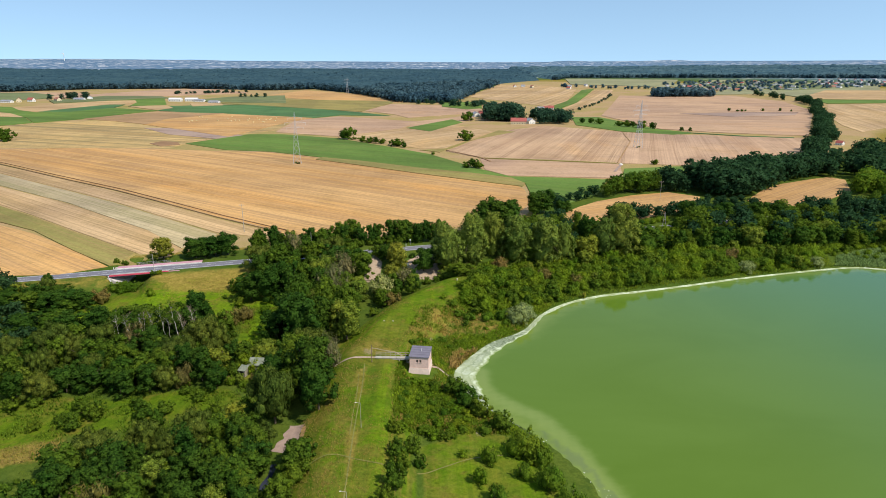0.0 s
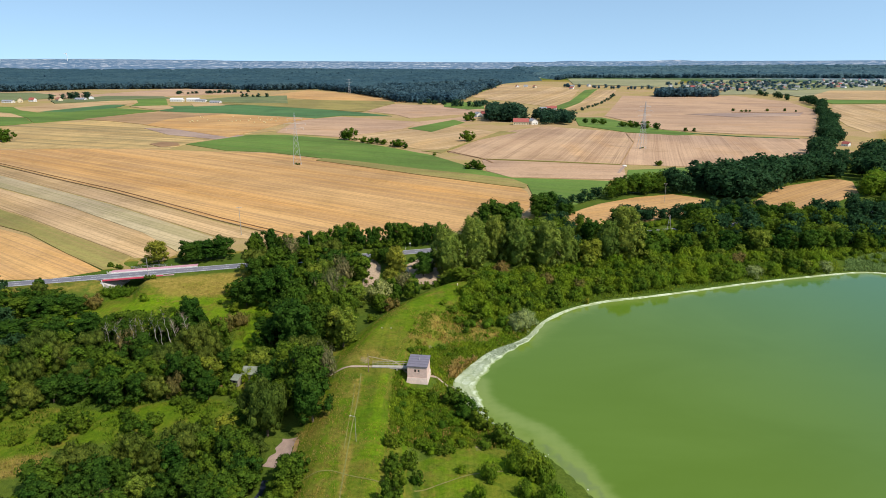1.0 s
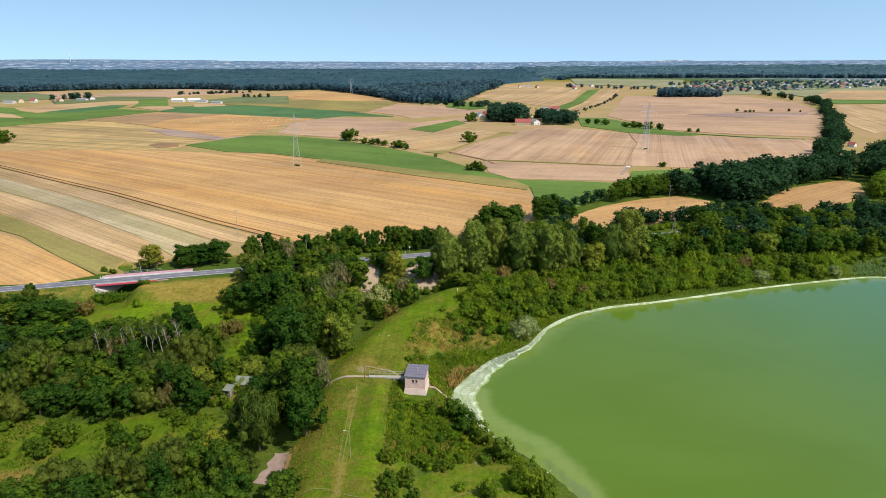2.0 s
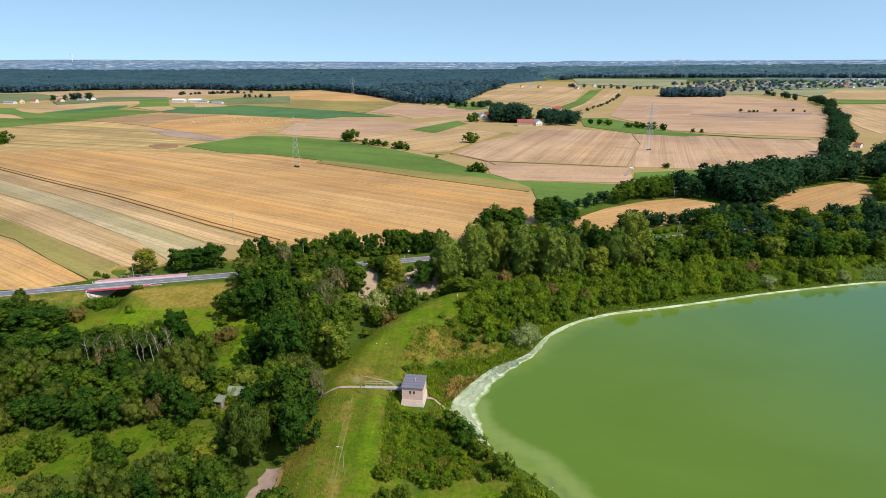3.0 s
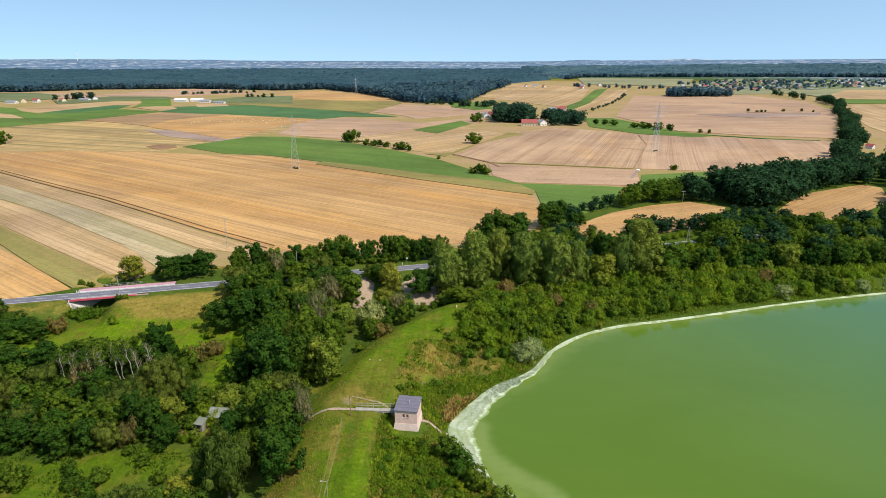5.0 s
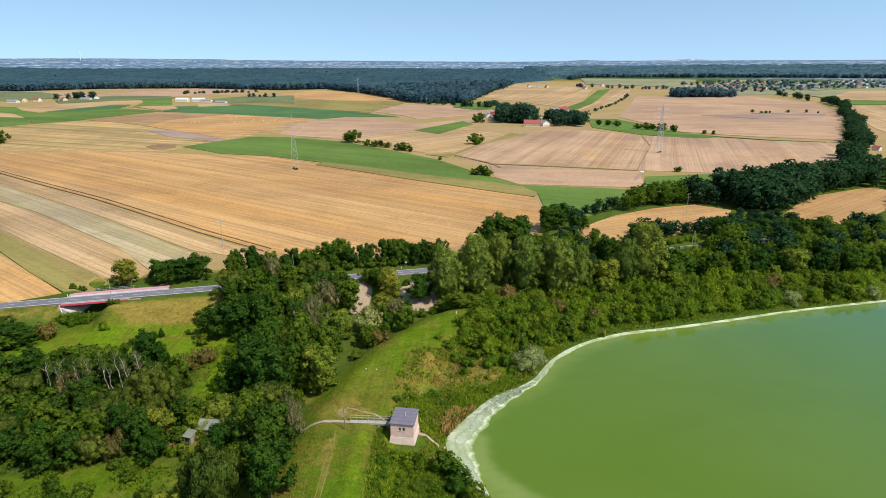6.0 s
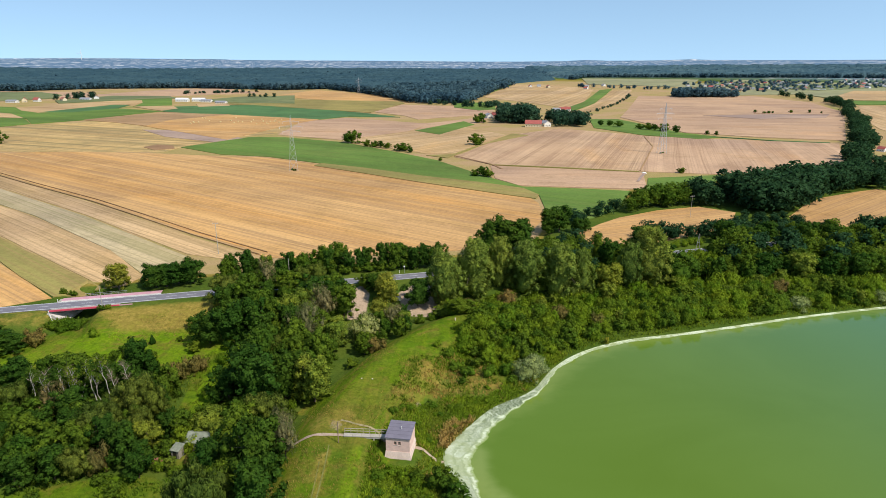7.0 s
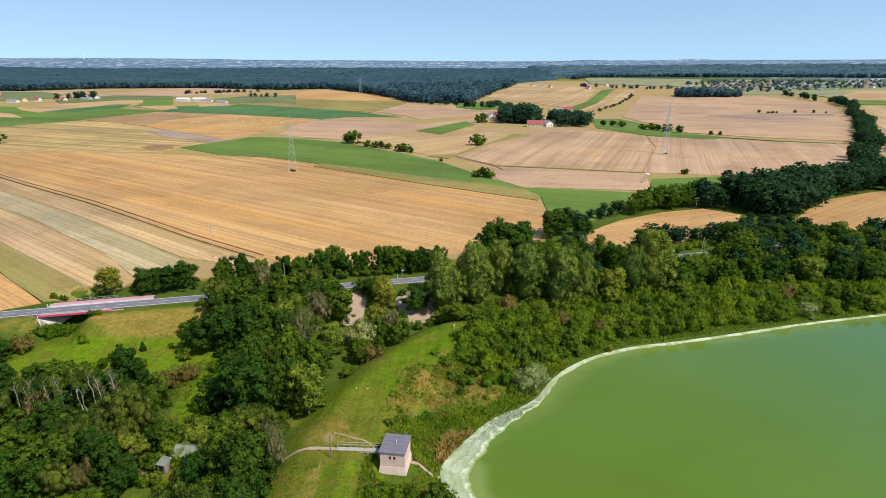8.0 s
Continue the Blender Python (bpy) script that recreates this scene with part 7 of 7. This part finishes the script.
def shed():
    ob = thing("shed", -51.3, 149.2, ground_at(-51.3, 149.2), 84, "weathered grey shed with a pale pitched roof among bushes", "shed")
    part("wall", boxed((-2.0, -2.55, -0.3), (2.0, 2.55, 2.15)), THATCH, ob)
    for s in (-1, 1):
        part("roof_slope", shell(bmesh.new(), [(s * 2.3, -2.9, 2.1), (s * 2.3, 2.9, 2.1), (0.005 * s, 2.9, 3.3), (0.005 * s, -2.9, 3.3)], 0.12), PALE_ROOF, ob, "pale grey sheet roof")
    part("gable", shell(bmesh.new(), [(-2.0, -2.58, 2.31), (2.0, -2.58, 2.31), (0, -2.58, 3.15)], 0.05), THATCH, ob)
    part("door", boxed((-0.5, -2.68, 0), (0.5, -2.61, 1.9)), BLACK, ob)
    low = thing("shed", -55.0, 145.6, ground_at(-55.0, 145.6), -15, "tiny weathered hut with a pale roof among bushes", "shed")
    part("wall", boxed((-0.9, -0.9, -0.3), (0.9, 0.9, 1.85)), THATCH, low)
    part("roof_slope", shell(bmesh.new(), [(-1.1, -1.1, 1.9), (1.1, -1.1, 1.9), (1.1, 1.1, 2.5), (-1.1, 1.1, 2.5)], 0.12), PALE_ROOF, low, "pale grey sheet roof")
    part("door", boxed((-0.4, -0.97, 0), (0.4, -0.905, 1.7)), BLACK, low)


shed()


def birch(x, y, h, seed, alive):
    """A pale, crooked, leaning trunk with thin limbs, bare below; a small crown of leaves or of dry twigs on top."""
    r = np.random.default_rng(seed)
    label = "thin birch with a bare white trunk and small green crown" if alive else "dead birch with a pale trunk and dry brown twigs"
    ob = thing("birch", x, y, ground_at(x, y), 0, label, "birch", "birches in the low wood")
    lean, line = r.normal(size=2) * 0.12, [Vector((0, 0, -0.4))]
    for k in range(1, 7):
        q = h * k / 6
        line.append(Vector((lean[0] * q + r.normal() * 0.16, lean[1] * q + r.normal() * 0.16, q)))
    rings = np.array([[(p.x + (0.15 - 0.02 * k) * math.cos(a), p.y + (0.15 - 0.02 * k) * math.sin(a), p.z) for a in np.linspace(0, 6.283, 6, endpoint=False)] for k, p in enumerate(line)])
    skin = [(6 * k + i, 6 * k + (i + 1) % 6, 6 * k + 6 + (i + 1) % 6, 6 * k + 6 + i) for k in range(6) for i in range(6)]
    new("trunk", mesh_of("trunk", rings.reshape(-1, 3), np.array(skin), [BIRCH_BARK], smooth=True)).parent = ob
    twigs, tips = bmesh.new(), []
    for k in range(7):
        a, i = r.uniform(0, 6.28), r.integers(3, 6)
        root = line[i].lerp(line[i + 1], r.uniform(0, 1))
        end = root + Vector((math.cos(a) * r.uniform(0.4, 1.3), math.sin(a) * r.uniform(0.4, 1.3), r.uniform(0.7, 1.9)))
        tips.append(end)
        part("branch", barred(root, end, 0.04, 0.018, 4), BIRCH_BARK, ob)
        for q in range(3 if alive else 16):
            a0 = root.lerp(end, r.uniform(0.2, 1))
            strut(twigs, a0, a0 + Vector((r.normal() * 0.5, r.normal() * 0.5, r.uniform(0.0, 0.9))), 0.026, 0.012, 3)
    part("twigs", twigs, TWIGS, ob, "bare dry brown twigs")
    if alive:
        lobes = [(p.x, p.y, p.z, r.uniform(0.45, 0.85)) for p in tips] + [(line[6].x, line[6].y, h, 0.8)]
        v, f, q = leaf_cards(r, lobes, 420, 0.17, 0.0, 0.7)
        new("crown", mesh_of("crown", v, f, [LEAF["broad"]], normals=q)).parent = ob


for k, (x, y, h) in enumerate(((-96, 162.5, 10), (-93, 164, 8.5), (-88, 162, 11), (-86.5, 164, 10), (-85, 162.5, 11), (-82, 165, 9.5), (-80.5, 166, 10.5), (-90, 166, 9), (-78, 165, 9), (-98, 165, 8), (-74.5, 166, 10), (-84, 166.5, 10), (-91.5, 162.5, 9.5), (-87.2, 166, 9))):
    birch(x, y, h, k + 50, k not in (1, 7, 8, 10))
for x, y in ((-20.5, 171.5), (-17.8, 171.3)):
    bm = bmesh.new()
    bmesh.ops.create_icosphere(bm, subdivisions=2, radius=0.16, matrix=Matrix.Diagonal((1.2, 0.9, 0.7, 1)))
    for v in bm.verts:
        v.co *= 1 + 0.2 * noise.noise(v.co * 3 + Vector((x, y, 0)))
    stone = part("stone", bm, WHITE_WALL)
    stone.location = (x, y, ground_at(x, y) + 0.14)
    tagged(stone, "small white stone lying in mown grass", "stone", "white stones")


def hay_bale(x, y, turn, first=[]):
    """A round straw bale with soft edges, lying on its side."""
    where_ = pose(x, y, ground_at(x, y) + 1.0, 0, 0, turn)
    if first:
        copy_thing(first[0], where_)
        return
    bm = bmesh.new()
    bmesh.ops.create_cone(bm, cap_ends=True, segments=12, radius1=0.8, radius2=0.8, depth=1.3, matrix=Matrix.Rotation(math.pi / 2, 4, "X"))
    bmesh.ops.bevel(bm, geom=bm.edges[:], offset=0.12, segments=1, affect="EDGES")
    ob = part("hay_bale", bm, STRAW_BALE)
    ob.matrix_world = where_
    first.append(tagged(ob, "round straw bale lying on cut stubble", "hay bale", "hay bales"))


bales = np.random.default_rng(6)
for k in range(26):
    hay_bale(-330 + 120 * bales.uniform(), 770 + 75 * bales.uniform(), bales.uniform(0, 180))
heap = bmesh.new()
bmesh.ops.create_icosphere(heap, subdivisions=3, radius=1.0, matrix=Matrix.Diagonal((1.7, 1.3, 0.9, 1)))
for v in heap.verts:
    v.co *= 1 + 0.25 * noise.noise(v.co * 0.9)
heap = part("lime_heap", heap, LIME)
heap.location = (131, 456, ground_at(131, 456) + 0.25)
tagged(heap, "pale heap of lime at the field corner", "heap")
path("short dirt track below the lime heap", [(131, 455), (124, 440), (118, 425)], 2.0, TRACK, 0.5)


# ---- small things by the car park and the road ----
bench = thing("bench", -33, 233.5, ground_at(-33, 233.5), 8, "low yellow wooden bench at the edge of the sand", "bench")
part("seat", boxed((-1.3, -0.25, 0.42), (1.3, 0.25, 0.5), 0.02), YELLOW_PAINT, bench)
for dx in (-1.0, 1.0):
    part("leg", boxed((dx - 0.08, -0.2, -0.1), (dx + 0.08, 0.2, 0.417)), WOOD, bench)


def notice(x, y, turn, w, h, up, label):
    """A board on two posts."""
    ob = thing("notice_board", x, y, ground_at(x, y), turn, label, "notice board", "notice boards")
    part("board", boxed((-w / 2, -0.05, up), (w / 2, 0.0, up + h), 0.01), WHITE_WALL, ob)
    for dx in (-w / 2 + 0.1, w / 2 - 0.1):
        part("post", boxed((dx - 0.05, 0.003, -0.3), (dx + 0.05, 0.1, up + h)), WOOD, ob)


notice(-16.6, 226.5, 0, 2.0, 1.6, 0.5, "white notice board on two posts by the car park")
notice(92, 266, 5, 1.6, 1.0, 0.8, "white notice board on posts below the road")
sign = thing("road_sign", -16.2, 247.6, ground_at(-16.2, 247.6), 0, "small white round sign on a grey post", "road sign")
part("post", barred((0, 0, -0.3), (0, 0, 2.3), 0.04), STEEL, sign)
part("plate", barred((0, -0.07, 2.5), (0, -0.045, 2.5), 0.32, 0.32, 16), WHITE_WALL, sign)
stake = thing("stake", 2.4, 207.4, ground_at(2.4, 207.4), 0, "short white stake at the end of the dam", "stake")
part("shaft", boxed((-0.12, -0.12, -0.2), (0.12, 0.12, 0.8), 0.02), WHITE_WALL, stake)
pile = thing("brick_pile", -58.8, 143.2, ground_at(-58.8, 143.2), 12, "low stack of reddish bricks beside the shed", "brick pile")
for k in range(3):
    part("brick_course", boxed((-1.4 + 0.12 * k, -0.45, 0.3 * k - 0.02), (1.4 - 0.2 * k, 0.45, 0.3 * k + 0.27), 0.02), BRICK, pile)

# ---- farms and village ----
HOUSES = {}


def house(kind, x, y, turn, group, scale=1.0):
    """A house: walls, a pitched roof in two slopes, gables, windows, a door and a chimney."""
    name, label, wall, roof, w, d, h, rise = kind
    where = pose(x, y, ground_at(x, y), 0, 0, turn)
    if name + label in HOUSES:
        ob = copy_thing(HOUSES[name + label], where)
        ob.scale = (scale, scale, scale)
        return
    ob = thing(name, 0, 0, 0, 0, label, name.replace("_", " "), group)
    bm = bmesh.new()
    prof = [(-w / 2, -1), (w / 2, -1), (w / 2, h), (0, h + rise), (-w / 2, h)]
    a, b = [bm.verts.new((px, -d / 2, pz)) for px, pz in prof], [bm.verts.new((px, d / 2, pz)) for px, pz in prof]
    bm.faces.new(a), bm.faces.new(b[::-1])
    for i in range(5):
        bm.faces.new((a[(i + 1) % 5], a[i], b[i], b[(i + 1) % 5]))
    bmesh.ops.recalc_face_normals(bm, faces=bm.faces)
    part("wall", bm, wall, ob)
    for s in (-1, 1):
        over = 0.5
        k = rise / (w / 2)
        slope = part("roof_slope", shell(bmesh.new(), [(s * (w / 2 + over), -d / 2 - over, h - k * over + 0.3), (s * (w / 2 + over), d / 2 + over, h - k * over + 0.3),
                                                       (0.01 * s, d / 2 + over, h + rise + 0.3), (0.01 * s, -d / 2 - over, h + rise + 0.3)], 0.22), roof, ob)
    n = max(2, int(d // 3.5))
    for i in range(n):
        y0 = -d / 2 + d * (i + 0.5) / n
        for s in (-1, 1):
            part("window", boxed((s * (w / 2 - 0.02), y0 - 0.6, 1.0), (s * (w / 2 + 0.05), y0 + 0.6, 2.3)), BLACK, ob)
    for x0 in (-w / 4, w / 4):
        part("window", boxed((x0 - 0.6, -d / 2 - 0.05, 1.0), (x0 + 0.6, -d / 2 + 0.02, 2.3)), BLACK, ob)
    part("door", boxed((-0.5, -d / 2 - 0.06, -0.2), (0.5, -d / 2 + 0.02, 2.1)), WOOD, ob)
    part("chimney", boxed((0.6, d * 0.2, h + rise * 0.4), (1.3, d * 0.2 + 0.7, h + rise + 1.0)), RED_TILE, ob)
    ob.matrix_world = where
    ob.scale = (scale, scale, scale)
    HOUSES[name + label] = ob


COTTAGE = ("house", "white rendered house with a red tiled roof", WHITE_WALL, RED_TILE, 9, 12, 4.2, 3.8)
CREAM = ("house", "cream rendered house with an orange tiled roof", CREAM_WALL, ORANGE_TILE, 9, 11, 5.0, 3.4)
GREY = ("house", "white rendered house with a grey roof", WHITE_WALL, GREY_TILE, 10, 13, 4.6, 3.2)
BARN = ("barn", "long white barn with a pale sheet roof", WHITE_WALL, WHITE_SHEET, 12, 26, 4.4, 2.6)
RED_BARN = ("barn", "long farm barn with a red tiled roof", CREAM_WALL, RED_TILE, 11, 22, 4.5, 4.2)
SHEET_BARN = ("barn", "low white shed with a grey sheet roof", WHITE_WALL, GREY_TILE, 10, 22, 3.4, 2.0)
for kind, x, y, turn in ((RED_BARN, 92, 766, 82), (RED_BARN, 60, 893, 76), (GREY, 46, 886, 20), (GREY, 157, 1010, 70), (COTTAGE, 168, 1022, 80), (COTTAGE, 178, 1036, 75), (GREY, 107, 772, 20),
                         (BARN, -482, 1138, 86), (BARN, -455, 1144, 88), (SHEET_BARN, -436, 1130, 84), (SHEET_BARN, -399, 1099, 80), 
                         (SHEET_BARN, -752, 1088, 84), (CREAM, -739, 1100, 30), (COTTAGE, -726, 1113, 80), (CREAM, -680, 1114, 60), (SHEET_BARN, -662, 1150, 84), (GREY, -655, 1172, 30),
                         (GREY, 420, 1850, 20), (COTTAGE, 340, 1700, 50), (GREY, 360, 1790, 70), (CREAM, 250, 1760, 30), (GREY, 230, 1800, 80), (COTTAGE, 205, 1790, 10)):
    house(kind, x, y, turn, "farm buildings", 0.85)
house(COTTAGE, 366, 571, 30, "farm buildings", 0.5)
village = np.random.default_rng(12)
for k in range(130):
    x = village.uniform(640, 1560)
    y = 1560 + (x - 640) * 0.42 + village.uniform(0, 430) * (1 if x > 800 else 0.7)
    house((COTTAGE, CREAM, GREY, GREY, SHEET_BARN, GREY, GREY)[village.integers(7)], x, y, village.uniform(0, 180), "village houses", village.uniform(0.6, 1.0))


def wind_turbine(x, y, h):
    """A far turbine: a tapered mast, a nacelle and three blades at rest."""
    ob = thing("wind_turbine", x, y, ground_at(x, y), 0, "distant white wind turbine on the horizon", "wind turbine")
    part("mast", barred((0, 0, -2), (0, 0, h), 2.2, 1.3, 10), WHITE_WALL, ob)
    part("nacelle", boxed((-1.8, -6.5, h - 0.5), (1.8, 4, h + 3), 0.4), WHITE_WALL, ob)
    for k in range(3):
        a = radians(20 + 120 * k)
        part("blade", barred((0, -7, h + 1.2), (26 * math.sin(a), -7, h + 1.2 + 26 * math.cos(a)), 1.3, 0.4, 5), WHITE_WALL, ob)


wind_turbine(-2490, 4240, 46)
